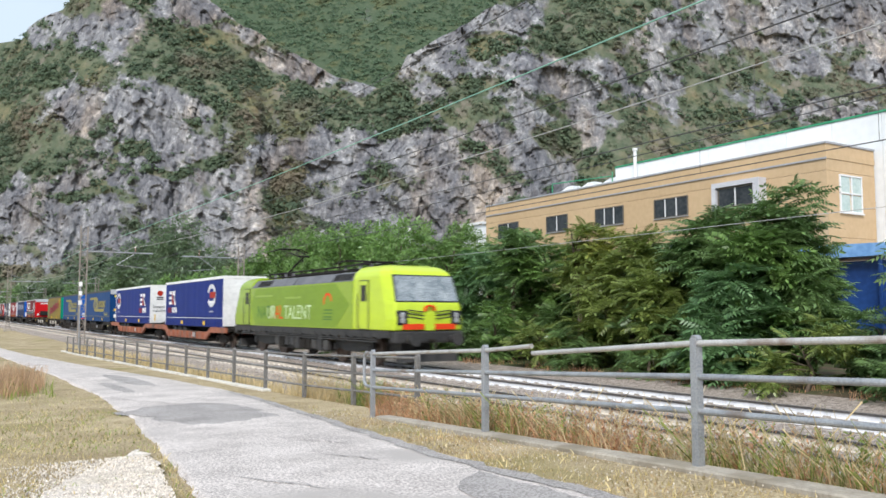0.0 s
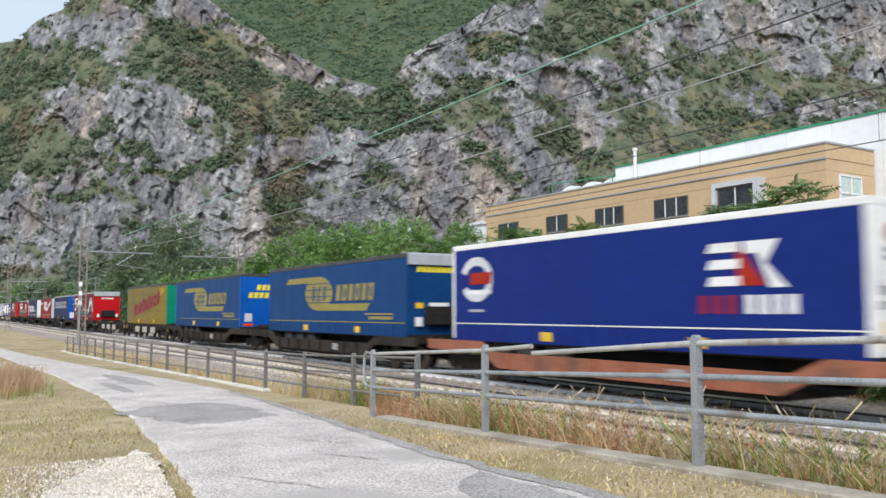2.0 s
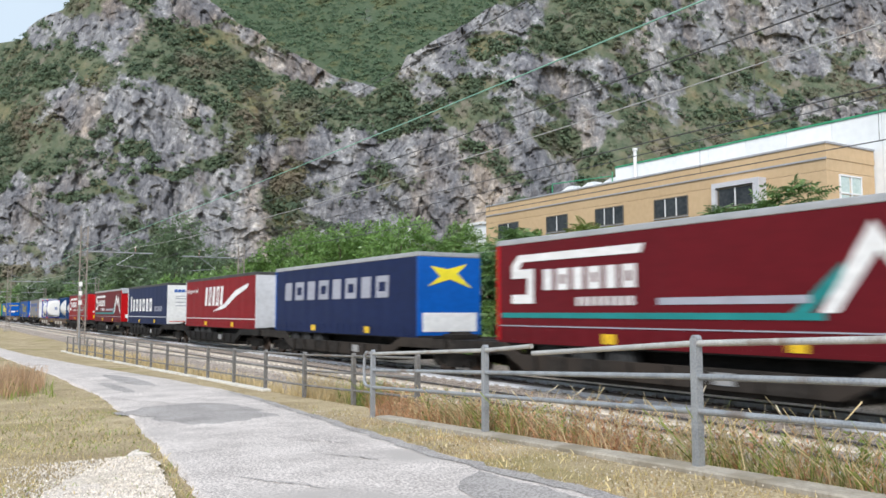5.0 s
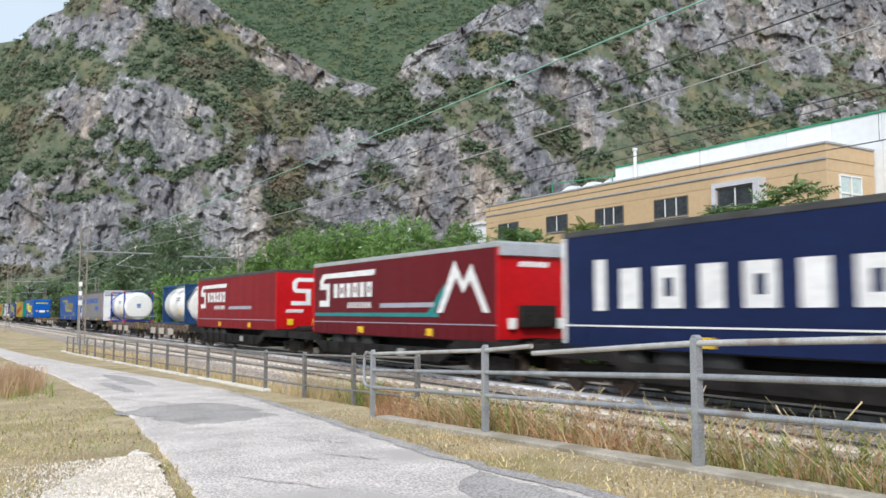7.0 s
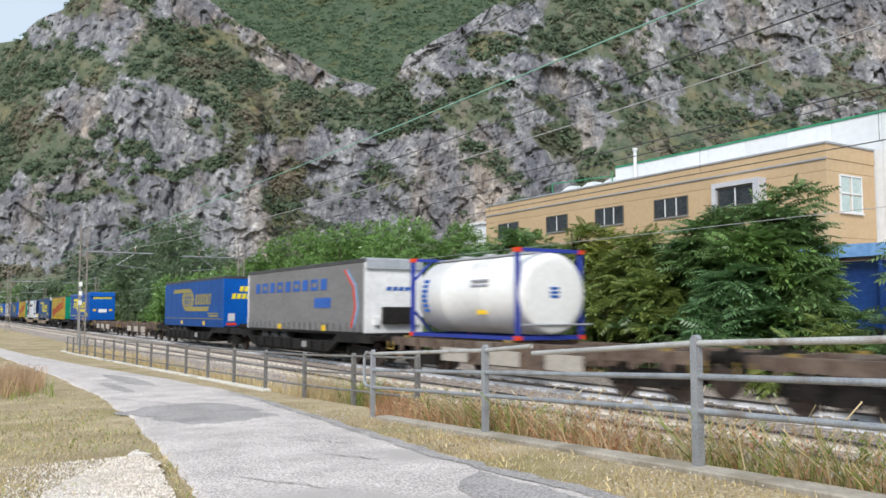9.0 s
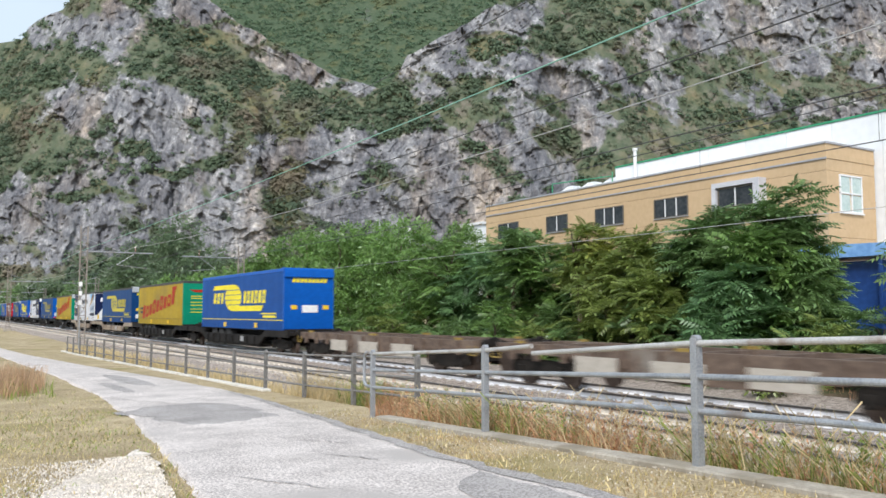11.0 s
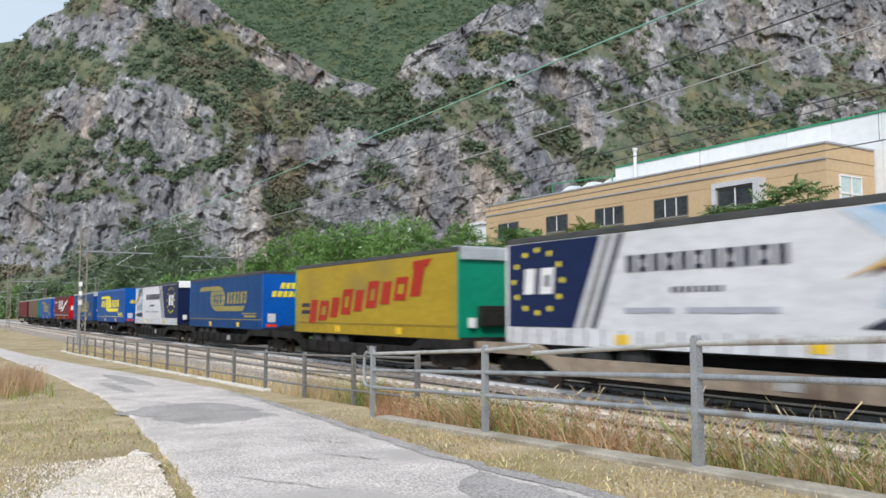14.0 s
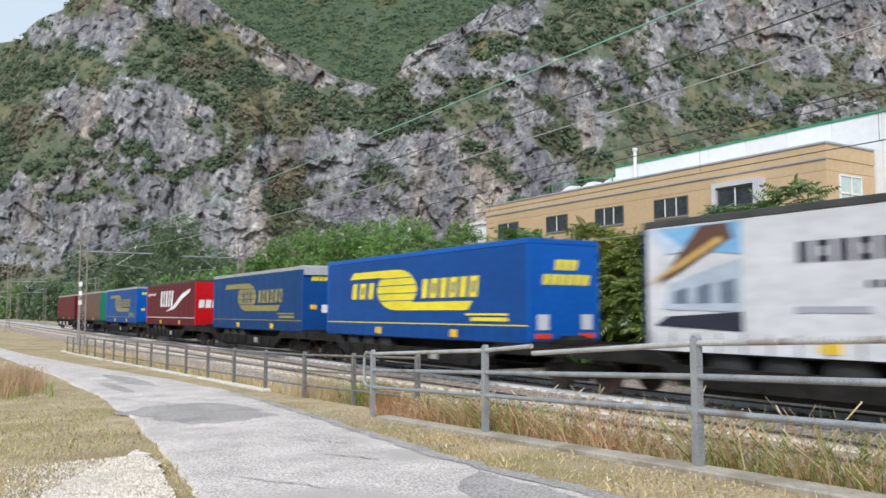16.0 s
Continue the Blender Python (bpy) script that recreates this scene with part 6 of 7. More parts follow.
def office_block():
    top = tagged(new("office_building"), "beige panelled two-storey works building with strip windows", "building")
    xa, xb, ya, yb = -50.2, -22.6, 35.0, 38.9
    boxed("core", (xa + 0.1, xb - 0.1, ya + 0.06, yb - 0.02, -0.4, 9.8), dark_core, top)
    courses = [(-0.4, 1.2), (1.215, 2.6), (2.615, 4.0), (4.015, 5.5), (5.515, 6.98), (6.995, 8.60), (8.615, 9.16), (9.40, 9.87)]
    for k, (z0, z1) in enumerate(courses):
        boxed("facade_panel", (xa, xb, ya, ya + 0.10, z0, z1), beige, top)
        boxed("facade_panel", (xb - 0.10, xb, ya + 0.102, yb, z0, z1), beige, top)
    boxed("cornice_band", (xa - 0.02, xb + 0.03, ya - 0.03, ya + 0.1, 9.17, 9.39), beige, top)
    boxed("cornice_band", (xb - 0.1, xb + 0.03, ya + 0.101, yb, 9.17, 9.39), beige, top)
    boxed("cornice_drip", (xa - 0.02, xb + 0.05, ya - 0.06, ya - 0.031, 9.14, 9.22), grey_trim, top)
    boxed("coping", (xa - 0.05, xb + 0.05, ya - 0.05, yb, 9.875, 9.97), grey_trim, top)
    for a, b, n in ((-43.06, -40.9, 2), (-38.25, -35.8, 3), (-33.3, -30.85, 3), (-48.6, -46.2, 2)):
        long_window(top, a, b, ya, 7.38, 8.38, n, window_glass)
    bay = long_window(top, -28.4, -26.3, ya - 0.45, 7.45, 8.35, 2, window_glass)
    bm = bmesh.new()
    box(bm, -28.75, -25.85, ya - 0.6, ya, 8.45, 8.70)
    box(bm, -28.75, -28.5, ya - 0.6, ya, 7.2, 8.45)
    box(bm, -26.2, -25.85, ya - 0.6, ya, 7.2, 8.45)
    part("bay_surround", bm, pale_trim, bay, "white box surround")
    w = boxed("window", (xb - 0.02, xb + 0.10, 35.9, 37.8, 6.64, 6.70), frame_white, top, "tall white-framed gable window")
    for z in (6.70, 7.58, 8.42):
        boxed("frame_bar", (xb - 0.02, xb + 0.06, 35.95, 37.75, z, z + 0.08), frame_white, w)
    for y in (35.95, 36.85, 37.67):
        boxed("frame_bar", (xb - 0.02, xb + 0.058, y, y + 0.08, 6.78, 8.42), frame_white, w)
    for y in (36.03, 36.93):
        for z in (6.78, 7.66):
            boxed("pane", (xb - 0.01, xb + 0.02, y, y + 0.74, z, z + 0.76), window_pale, w)
    return top


def works_hall():
    top = tagged(new("works_hall"), "long white metal-clad hall with green roof edge", "building")
    xa, xb, y = -40.6, 12.0, 39.0
    boxed("core", (xa + 0.1, xb - 0.1, y + 0.25, y + 24, -0.4, 11.6), dark_core, top)
    boxed("rear_wing", (-48.0, xa, y + 1.0, y + 20, -0.4, 9.7), white_wall, top)
    for i in range(20):
        a = xa + (xb - xa) * i / 20
        boxed("cladding_panel", (a + 0.01, a + (xb - xa) / 20 - 0.01, y, y + 0.2, -0.4, 11.75), white_wall, top)
    boxed("roof_edge", (xa, xb, y - 0.06, y + 24, 11.76, 11.86), green_trim, top, "green roof edging")
    bm = bmesh.new()
    tube(bm, (-38.15, y - 0.6, 9.5), (-38.15, y - 0.6, 12.5), 0.11, seg=12)
    tube(bm, (-38.15, y - 0.6, 12.5), (-38.15, y - 0.6, 12.65), 0.17, seg=12)
    part("flue_pipe", bm, frame_white, top, "white flue pipe")
    for i, x in enumerate((-47.2, -45.0, -42.8)):
        bm = bmesh.new()
        prism(bm, [(x, 9.7), (x + 2.0, 9.7), (x + 2.0, 11.2), (x + 1.4, 11.2), (x, 10.7)], y + 0.2, y + 0.98)
        part("roof_unit", bm, white_wall, top, "white ventilation housing on the roof")
    bm = bmesh.new()
    for x in (-47.4, -41.0):
        tube(bm, (x, y + 0.1, 9.7), (x, y + 0.1, 11.6), 0.035, seg=6)
    tube(bm, (-47.4, y + 0.1, 11.6), (-41.0, y + 0.1, 11.3), 0.04, seg=6)
    part("roof_rail", bm, green_trim, top)
    return top


office_block()
works_hall()
shed = tagged(new("white_shed"), "small white flat-roofed building beyond the trees", "building")
boxed("wall", (-62.5, -59.3, 41, 47, -0.3, 9.8), white_wall, shed)
boxed("roof", (-62.7, -59.1, 40.8, 47.2, 9.804, 10.0), frame_white, shed)
canopy = tagged(new("loading_canopy"), "bright blue sheet canopy on posts beside the works", "canopy")
bm = bmesh.new()
prism(bm, [(-23.5, 4.25), (-18.0, 4.25), (-18.0, 4.75), (-23.5, 4.85)], 31.5, 34.6)
bmesh.ops.recalc_face_normals(bm, faces=bm.faces)
part("canopy_sheet", bm, blue_cover, canopy)
for x in (-23.2, -18.3):
    for y in (31.7, 34.4):
        boxed("post", (x - 0.06, x + 0.06, y - 0.06, y + 0.06, -0.3, 4.25), blue_deep, canopy)
lorry = tagged(new("parked_box_lorry"), "dark blue box body parked under the canopy", "lorry")
boxed("box_body", (-22.8, -17.0, 32.0, 34.2, 0.6, 4.1), blue_deep, lorry, bevel=0.04)
boxed("chassis", (-22.8, -17.0, 32.3, 33.9, 0.2, 0.6), chassis_mat, lorry)
for x in (-21.8, -18.2):
    for y in (32.3, 33.9):
        w = new("tyre", ROAD_WHEEL)
        w.parent, w.location = lorry, (x, y, 0.21)

lamp = tagged(new("street_lamp"), "tall white street lamp with an angled arm", "street lamp")
bm = bmesh.new()
lx, ly = -60.0, 34.0
tube(bm, (lx, ly, -0.3), (lx, ly, 8.6), 0.08, 0.05, 8)
part("pole", bm, frame_white, lamp)
bm = bmesh.new()
tube(bm, (lx, ly, 8.55), (lx - 1.0, ly + 0.4, 9.15), 0.05, seg=8)
box(bm, lx - 1.9, lx - 0.9, ly + 0.3, ly + 0.6, 9.1, 9.25, 0.03)
part("lamp_head", bm, frame_white, lamp)

# ================= catenary =================
galv = surface("galvanised_steel", (0.26, 0.27, 0.28), (0.42, 0.43, 0.45), 0.4, 0.5, 0.5, 0.08, 8, stain=(0.22, 0.17, 0.13), stain_at=0.66)
rusty = surface("rusty_mast_steel", (0.20, 0.17, 0.145), (0.34, 0.30, 0.26), 0.5, 0.7, 0.2, 0.1)
wire_dark = surface("dark_overhead_wire", (0.05, 0.05, 0.05), (0.09, 0.09, 0.09), 1.0, 0.5, 0.3, 0)
wire_pale = surface("pale_overhead_wire", (0.42, 0.42, 0.42), (0.52, 0.52, 0.52), 1.0, 0.5, 0.3, 0)
wire_green = surface("verdigris_copper_wire", (0.20, 0.42, 0.34), (0.28, 0.52, 0.42), 1.0, 0.6, 0.2, 0)
porcelain = surface("brown_insulator", (0.12, 0.05, 0.03), (0.2, 0.09, 0.06), 0.2, 0.2, 0, 0)


def lattice_mast(x, y, h, arm_to, arm_z):
    top = tagged(new("catenary_mast"), "rusty lattice steel mast with a cantilever arm over the track", "catenary mast", "catenary masts")
    bm = bmesh.new()
    for dy in (-0.22, 0.22):
        box(bm, x - 0.06, x + 0.06, y + dy - 0.035, y + dy + 0.035, -0.4, h)
    mast = part("mast", bm, rusty, top)
    bm = bmesh.new()
    n = int(h / 0.55)
    for i in range(n):
        z = 0.2 + i * (h - 0.3) / n
        s = 1 if i % 2 else -1
        tube(bm, (x, y - 0.21 * s, z), (x, y + 0.21 * s, z + (h - 0.3) / n), 0.022, seg=5)
        box(bm, x - 0.02, x + 0.02, y - 0.21, y + 0.21, z - 0.02, z + 0.02)
    part("bracing", bm, rusty, mast)
    s = 1 if arm_to > y else -1
    bm = bmesh.new()
    tube(bm, (x, y, arm_z), (x, arm_to, arm_z), 0.05, seg=8)
    tube(bm, (x, y, arm_z + 0.9), (x, y + (arm_to - y) * 0.55, arm_z + 0.05), 0.022, seg=6)
    tube(bm, (x, arm_to - s * 1.2, arm_z - 0.02), (x, arm_to - s * 2.4, arm_z - 0.85), 0.025, seg=6)
    tube(bm, (x, arm_to - s * 2.4, arm_z - 0.85), (x, arm_to - s * 0.4, arm_z - 1.05), 0.022, seg=6)
    part("cantilever", bm, galv, top, "grey tubular cantilever")
    bm = bmesh.new()
    q = arm_to - s * 1.2
    for k in range(5):
        tube(bm, (x, q, arm_z + 0.05 + 0.09 * k), (x, q, arm_z + 0.11 + 0.09 * k), 0.06, 0.04, 8)
    part("insulator", bm, porcelain, top)
    bm = bmesh.new()
    box(bm, x - 0.45, x + 0.45, y - 0.45, y + 0.45, -0.6, -0.12, 0.03)
    part("footing", bm, concrete, top)
    return top


for L in (59.4, 122.0, 184.0, 246.0):
    lattice_mast(-L, 8.5, 7.8, 13.0, 6.1)
    lattice_mast(-L, 19.3, 6.9, 15.0, 6.0)
lattice_mast(1.5, 8.5, 7.8, 13.0, 6.1)
lattice_mast(1.5, 19.3, 6.9, 15.0, 6.0)
# small pale marker board and box on the near mast
board = tagged(new("track_sign"), "small pale marker board on a thin post by the fence", "sign")
bm = bmesh.new()
tube(bm, (-57.5, 8.1, -0.45), (-57.5, 8.1, 3.9), 0.04, seg=8)
part("post", bm, galv, board)
for z in (2.5, 3.1, 3.7):
    boxed("plate", (-57.52, -57.46, 8.0, 8.2, z, z + 0.28), white_box, board)


def overhead_wire(y, zs, sag, r, mat, words, spans=((-122.0, -59.4), (-59.4, 1.5), (1.5, 62.0))):
    top = tagged(new("overhead_wire"), words, "overhead wire", "overhead wires")
    for a, b in spans:
        bm = bmesh.new()
        rings = []
        for i in range(25):
            x, z = a + (b - a) * i / 24, zs - sag * 4 * (i / 24) * (1 - i / 24)
            rings.append([bm.verts.new((x, y + r * math.cos(k * 1.2566), z + r * math.sin(k * 1.2566))) for k in range(5)])
        for p, q in zip(rings, rings[1:]):
            for k in range(5):
                bm.faces.new((p[k], p[(k + 1) % 5], q[(k + 1) % 5], q[k]))
        part("wire_span", bm, mat, top)
    return top


for y in (FAR_TRACK, NEAR_TRACK):
    overhead_wire(y, 5.27, 0.0, 0.012, wire_dark, "dark taut contact wire above the track")
    overhead_wire(y, 6.45, 0.55, 0.012, wire_pale if y == NEAR_TRACK else wire_dark, "sagging messenger wire above the track")
    for k in range(14):
        x = -56 + 4.3 * k
        u = (x + 59.4) / 60.9
        bm = bmesh.new()
        tube(bm, (x, y, 5.27), (x, y, 6.45 - 0.55 * 4 * u * (1 - u)), 0.006, seg=4, caps=False)
        tagged(part("dropper_wire", bm, wire_dark), "thin dropper between contact and messenger wire", "overhead wire", "droppers")
overhead_wire(NEAR_TRACK - 0.3, 6.75, 0.3, 0.014, wire_dark, "dark feeder wire above the near track")
overhead_wire(8.5, 6.20, 0.15, 0.013, wire_green, "pale green weathered copper wire")
overhead_wire(8.4, 7.45, 0.25, 0.009, wire_dark, "thin high wire along the masts")
overhead_wire(19.3, 4.6, 0.1, 0.010, wire_pale, "pale return wire beyond the far track")

# ================= railings =================
steel = surface("weathered_galvanised_tube", (0.23, 0.245, 0.265), (0.42, 0.435, 0.455), 0.22, 0.42, 0.35, 0.15, 12, stain=(0.20, 0.15, 0.115), stain_at=0.62)
# beige-grey rusty top rail, its highlights brightened into the colour
steel_pale = surface("pale_highlit_hand_rail", (0.38, 0.37, 0.355), (0.60, 0.585, 0.56), 0.22, 0.42, 0.3, 0.15, 12, stain=(0.24, 0.16, 0.11), stain_at=0.64)
steel_dark = surface("dull_dark_railing_steel", (0.125, 0.12, 0.113), (0.25, 0.24, 0.228), 0.5, 0.6, 0.2, 0.1, 10, stain=(0.16, 0.11, 0.08), stain_at=0.62)


def post_mesh(h, w, mat):
    bm = bmesh.new()
    box(bm, -w / 2, w / 2, -w / 2, -w / 2 + 0.012, -0.25, h, 0.004)
    box(bm, -w / 2, -w / 2 + 0.012, -w / 2 + 0.0122, w / 2, -0.25, h - 0.015)
    box(bm, w / 2 - 0.012, w / 2, -w / 2 + 0.0122, w / 2, -0.25, h - 0.015)
    tube(bm, (0, -w / 2 + 0.006, h - 0.002), (0, w / 2, h - 0.002), w / 2 - 0.004, seg=12)
    me = bpy.data.meshes.new("post")
    bm.to_mesh(me)
    bm.free()
    me.materials.append(mat)
    return me


POST = post_mesh(1.10, 0.072, steel)
SLIM = post_mesh(1.02, 0.08, steel_dark)
near_fence = tagged(new("railing"), "weathered grey steel tube railing with a broken top rail", "railing")
stations = [(-12.5, 6.37), (-8.5, 5.9), (-4.72, 5.41), (-0.75, 4.92), (3.1, 4.44)]
for x, y in stations:
    p = new("post", POST)
    p.parent, p.location, p.rotation_euler = near_fence, (x, y, float(level(x))), (0, 0, -0.124)
for (xa, ya), (xb, yb) in zip(stations, stations[1:]):
    za, zb = float(level(xa)), float(level(xb))
    for h in (1.06, 0.785, 0.50):
        bm = bmesh.new()
        if h == 1.06 and xa == -8.5:
            u = 0.30
            m = (xa + (xb - xa) * u, ya + (yb - ya) * u, za + (zb - za) * u + h)
            tube(bm, (xa, ya, za + h), (m[0], m[1], m[2] + 0.03), 0.026, seg=12)
            tube(bm, (m[0] + 0.02, m[1], m[2] - 0.05), (xb, yb, zb + h), 0.026, seg=12)
        else:
            tube(bm, (xa, ya, za + h), (xb, yb, zb + h), 0.026, seg=12)
        part("rail", bm, steel_pale if h == 1.06 else steel, near_fence)
x, y = stations[0]
z = float(level(x))
bm = bmesh.new()
arc = [(x, z + 1.06), (x - 0.32, z + 1.07), (x - 0.42, z + 1.0), (x - 0.44, z + 0.75), (x - 0.42, z + 0.56), (x - 0.32, z + 0.50), (x, z + 0.50)]
for p, q in zip(arc, arc[1:]):
    tube(bm, (p[0], y + 0.124 * (x - p[0]), p[1]), (q[0], y + 0.124 * (x - q[0]), q[1]), 0.027, seg=10)
part("end_loop", bm, steel, near_fence)

far_fence = tagged(new("railing"), "long grey steel tube railing on a pale kerb", "railing")
runs = [-(12.6 + 2.58 * k) for k in range(18)]
for x in runs:
    p = new("post", SLIM)
    p.parent, p.location = far_fence, (x, 7.3, float(level(x)) - 0.03)
for xa, xb in zip(runs, runs[1:]):
    for h in (0.99, 0.64, 0.30):
        bm = bmesh.new()
        tube(bm, (xa + 0.05, 7.3, float(level(xa)) - 0.03 + h), (xb - 0.05, 7.3, float(level(xb)) - 0.03 + h), 0.024, seg=10)
        part("rail", bm, steel_dark, far_fence)


def kerb(x0, x1, step, line, w, up, mat, words):
    top = tagged(new("kerb"), words, "kerb", kind="structure")
    n = int((x1 - x0) / step)
    for i in range(n):
        a, b = x0 + i * step + 0.006, x0 + (i + 1) * step - 0.006
        bm = bmesh.new()
        v = [bm.verts.new((x, line(x) + s * w, float(level(x)) + z)) for z in (-0.25, up) for s in (-0.5, 0.5) for x in (a, b)]
        for q in ((0, 2, 3, 1), (4, 5, 7, 6), (0, 1, 5, 4), (2, 6, 7, 3), (0, 4, 6, 2), (1, 3, 7, 5)):
            bm.faces.new([v[i_] for i_ in q])
        bmesh.ops.bevel(bm, geom=list(bm.edges), offset=0.015, segments=1, affect="EDGES")
        part("kerb_stone", bm, mat, top)


pale_kerb = surface("pale_kerb_concrete", (0.52, 0.49, 0.43), (0.68, 0.65, 0.58), 0.5, 0.9, 0, 0.3, 10, stain=(0.35, 0.31, 0.25), stain_at=0.6)
kerb(-12.0, 8.0, 2.0, lambda x: fence_line(x) - 0.02, 0.26, 0.06, concrete, "weathered concrete kerb below the railing")
kerb(-58.0, -20.0, 2.0, lambda x: 7.22, 0.24, 0.05, pale_kerb, "pale concrete kerb along the far railing")

# ================= trees and growth =================
bark = surface("grey_brown_bark", (0.07, 0.05, 0.035), (0.15, 0.115, 0.085), 0.25, 0.9, 0, 0.5, 6, stretch=(1, 1, 0.3))


def leaf_surface(name, c1, c2, k=0.35):
    m = surface(name, tint(c1, 1.30), tint(c2, 1.30), 1.4, 0.36, 0, 0, 6, island=k, spec=0.5)
    return thin_leaf(m, 0.35)


leaf_dark = leaf_surface("dark_locust_leaf", (0.078, 0.140, 0.048), (0.150, 0.235, 0.082), 0.28)
leaf_blue = leaf_surface("blue_green_locust_leaf", (0.075, 0.150, 0.062), (0.145, 0.250, 0.105), 0.25)
leaf_mid = leaf_surface("green_leaf", (0.080, 0.150, 0.040), (0.150, 0.245, 0.066), 0.28)
leaf_light = leaf_surface("light_green_leaf", (0.092, 0.175, 0.042), (0.165, 0.270, 0.075), 0.22)
leaf_olive = leaf_surface("olive_leaf", (0.105, 0.150, 0.036), (0.20, 0.245, 0.066), 0.3)
leaf_far = leaf_surface("grey_green_leaf", (0.070, 0.112, 0.058), (0.128, 0.180, 0.092), 0.2)
leaf_gold = leaf_surface("yellowing_locust_leaf", (0.16, 0.19, 0.038), (0.29, 0.30, 0.075), 0.3)


def frames_for(d, r):
    """Orthonormal frames whose first axis is d."""
    d = d / np.linalg.norm(d, axis=1, keepdims=True)
    a = np.cross(d, r.randn(*d.shape) * 0.35 + np.array([0, 0, 1.0]))
    a /= np.linalg.norm(a, axis=1, keepdims=True) + 1e-9
    return np.stack([d, a, np.cross(a, d)], 1)


def frond():
    """A feathered leaf of paired leaflets, one long, drooping."""
    v, f = [], []
    for i in range(7):
        t = 0.14 + 0.125 * i
        z = 0.10 * t - 0.52 * t * t
        for s in (-1, 1):
            if i == 6 and s > 0:
                q = [(0.88, 0, z), (1.0, -0.07, z - 0.08), (1.16, 0, z - 0.22), (1.0, 0.07, z - 0.08)]
            else:
                ln = 0.36 * (1 - 0.6 * abs(t - 0.42))
                q = [(t, 0.0, z), (t - 0.03, s * ln * 0.42, z + 0.01), (t + 0.08, s * ln, z - 0.12), (t + 0.085, s * ln * 0.45, z - 0.03)]
            k = len(v)
            v += q
            f.append((k, k + 1, k + 2, k + 3))
    return np.array(v), np.array(f)


def sprig():
    """A twig end with eight broad leaves."""
    v, f = [], []
    for i in range(8):
        a, t = i * 2.4, 0.15 + 0.10 * i
        c, s = math.cos(a), math.sin(a)
        k = len(v)
        v += [(t, 0, 0), (t + 0.16, c * 0.16 - s * 0.07, s * 0.16 + c * 0.07), (t + 0.26, c * 0.34, s * 0.34 - 0.03), (t + 0.10, c * 0.16 + s * 0.07, s * 0.16 - c * 0.07)]
        f.append((k, k + 1, k + 2, k + 3))
    return np.array(v), np.array(f)


FROND, SPRIG = frond(), sprig()


def foliage(name, shape, centres, dirs, size, material, parent, r):
    v, f = shape
    R = frames_for(dirs, r)
    P = np.einsum("vk,nkj->nvj", v, R) * size[:, None, None] + centres[:, None]
    F = (f[None] + (np.arange(len(centres)) * len(v))[:, None, None]).reshape(-1, 4)
    return soup(name, P.reshape(-1, 3), F, material, parent)


def tree(x, y, ground_z, height, spread, leaf, seed, count, words, shape=FROND, leaf_size=0.6, lobes=9, low=0.15, category="tree", group=""):
    """Tapered trunk, forking limbs and an uneven crown made of leaf sprays in lobes."""
    r = np.random.RandomState(seed)
    top = tagged(new("tree" if category == "tree" else "bush"), words, category, group)
    centre, radius = [], []
    for i in range(lobes):
        a, q = r.rand() * 6.283, math.sqrt(r.rand())
        h = low + (1 - low) * (i + 0.6) / lobes
        k = spread * (0.75 if h < 0.75 else 0.75 * (1.25 - h) / 0.5)
        c = np.array([x + math.cos(a) * q * k, y + math.sin(a) * q * k, ground_z + height * h * 0.90])
        centre.append(c)
        radius.append(spread * (0.30 + 0.26 * r.rand()))
    bm = bmesh.new()
    t0 = max(0.05, height * 0.016)
    knee = (x + 0.15 * r.randn(), y + 0.15 * r.randn(), ground_z + height * 0.38)
    tip = (x + 0.3 * r.randn(), y + 0.3 * r.randn(), ground_z + height * 0.86)
    tube(bm, (x, y, ground_z - 0.2), knee, t0 * 1.5, t0, 8)
    tube(bm, knee, tip, t0, t0 * 0.3, 8)
    for c in centre:
        u = min(0.95, max(0.0, (c[2] - ground_z) / height - 0.30))
        s = Vector(knee).lerp(Vector(tip), u)
        mid = s.lerp(Vector(c), 0.5) + Vector((0, 0, 0.06 * height))
        tube(bm, s, mid, t0 * 0.42, t0 * 0.28, 6)
        tube(bm, mid, c, t0 * 0.28, t0 * 0.10, 6)
    part("trunk", bm, bark, top, "", True)
    n = count
    which = r.randint(0, lobes, n)
    d = r.randn(n, 3)
    d /= np.linalg.norm(d, axis=1, keepdims=True)
    C, S = np.array(centre)[which], np.array(radius)[which]
    squash = np.array([1.0, 1.0, 0.85])
    P = C + d * squash * (S * (0.45 + 0.62 * r.rand(n) ** 0.6))[:, None]
    P[:, 2] = np.maximum(P[:, 2], ground_z + 0.1)
    out = d + np.array([0, 0, 0.15]) + 0.85 * r.randn(n, 3)
    if shape is FROND:                                   # leaves stand in whorls at the twig ends
        whorl = np.arange(n) // 6
        P = P[whorl * 6 % n] + 0.03 * r.randn(n, 3)
        turn = np.arange(n) * 1.047 + whorl * 2.3 + 0.3 * r.randn(n)
        out = np.stack([np.cos(turn), np.sin(turn), 0.22 + 0.25 * r.randn(n)], 1) + 0.55 * d[whorl * 6 % n]
    foliage("crown", shape, P, out, leaf_size * (0.7 + 0.6 * r.rand(n)), leaf, top, r)
    return top


def at(u, y):
    """A spot on the line y (metres beyond the eye) seen under the tangent u."""
    z = y / (u * math.cos(TURN) + math.sin(TURN))
    return -(z * math.cos(TURN) - u * z * math.sin(TURN))


LOCUST = "dense dark green locust tree with feathered leaves behind the track"
ROW = "trees along the far side of the railway"
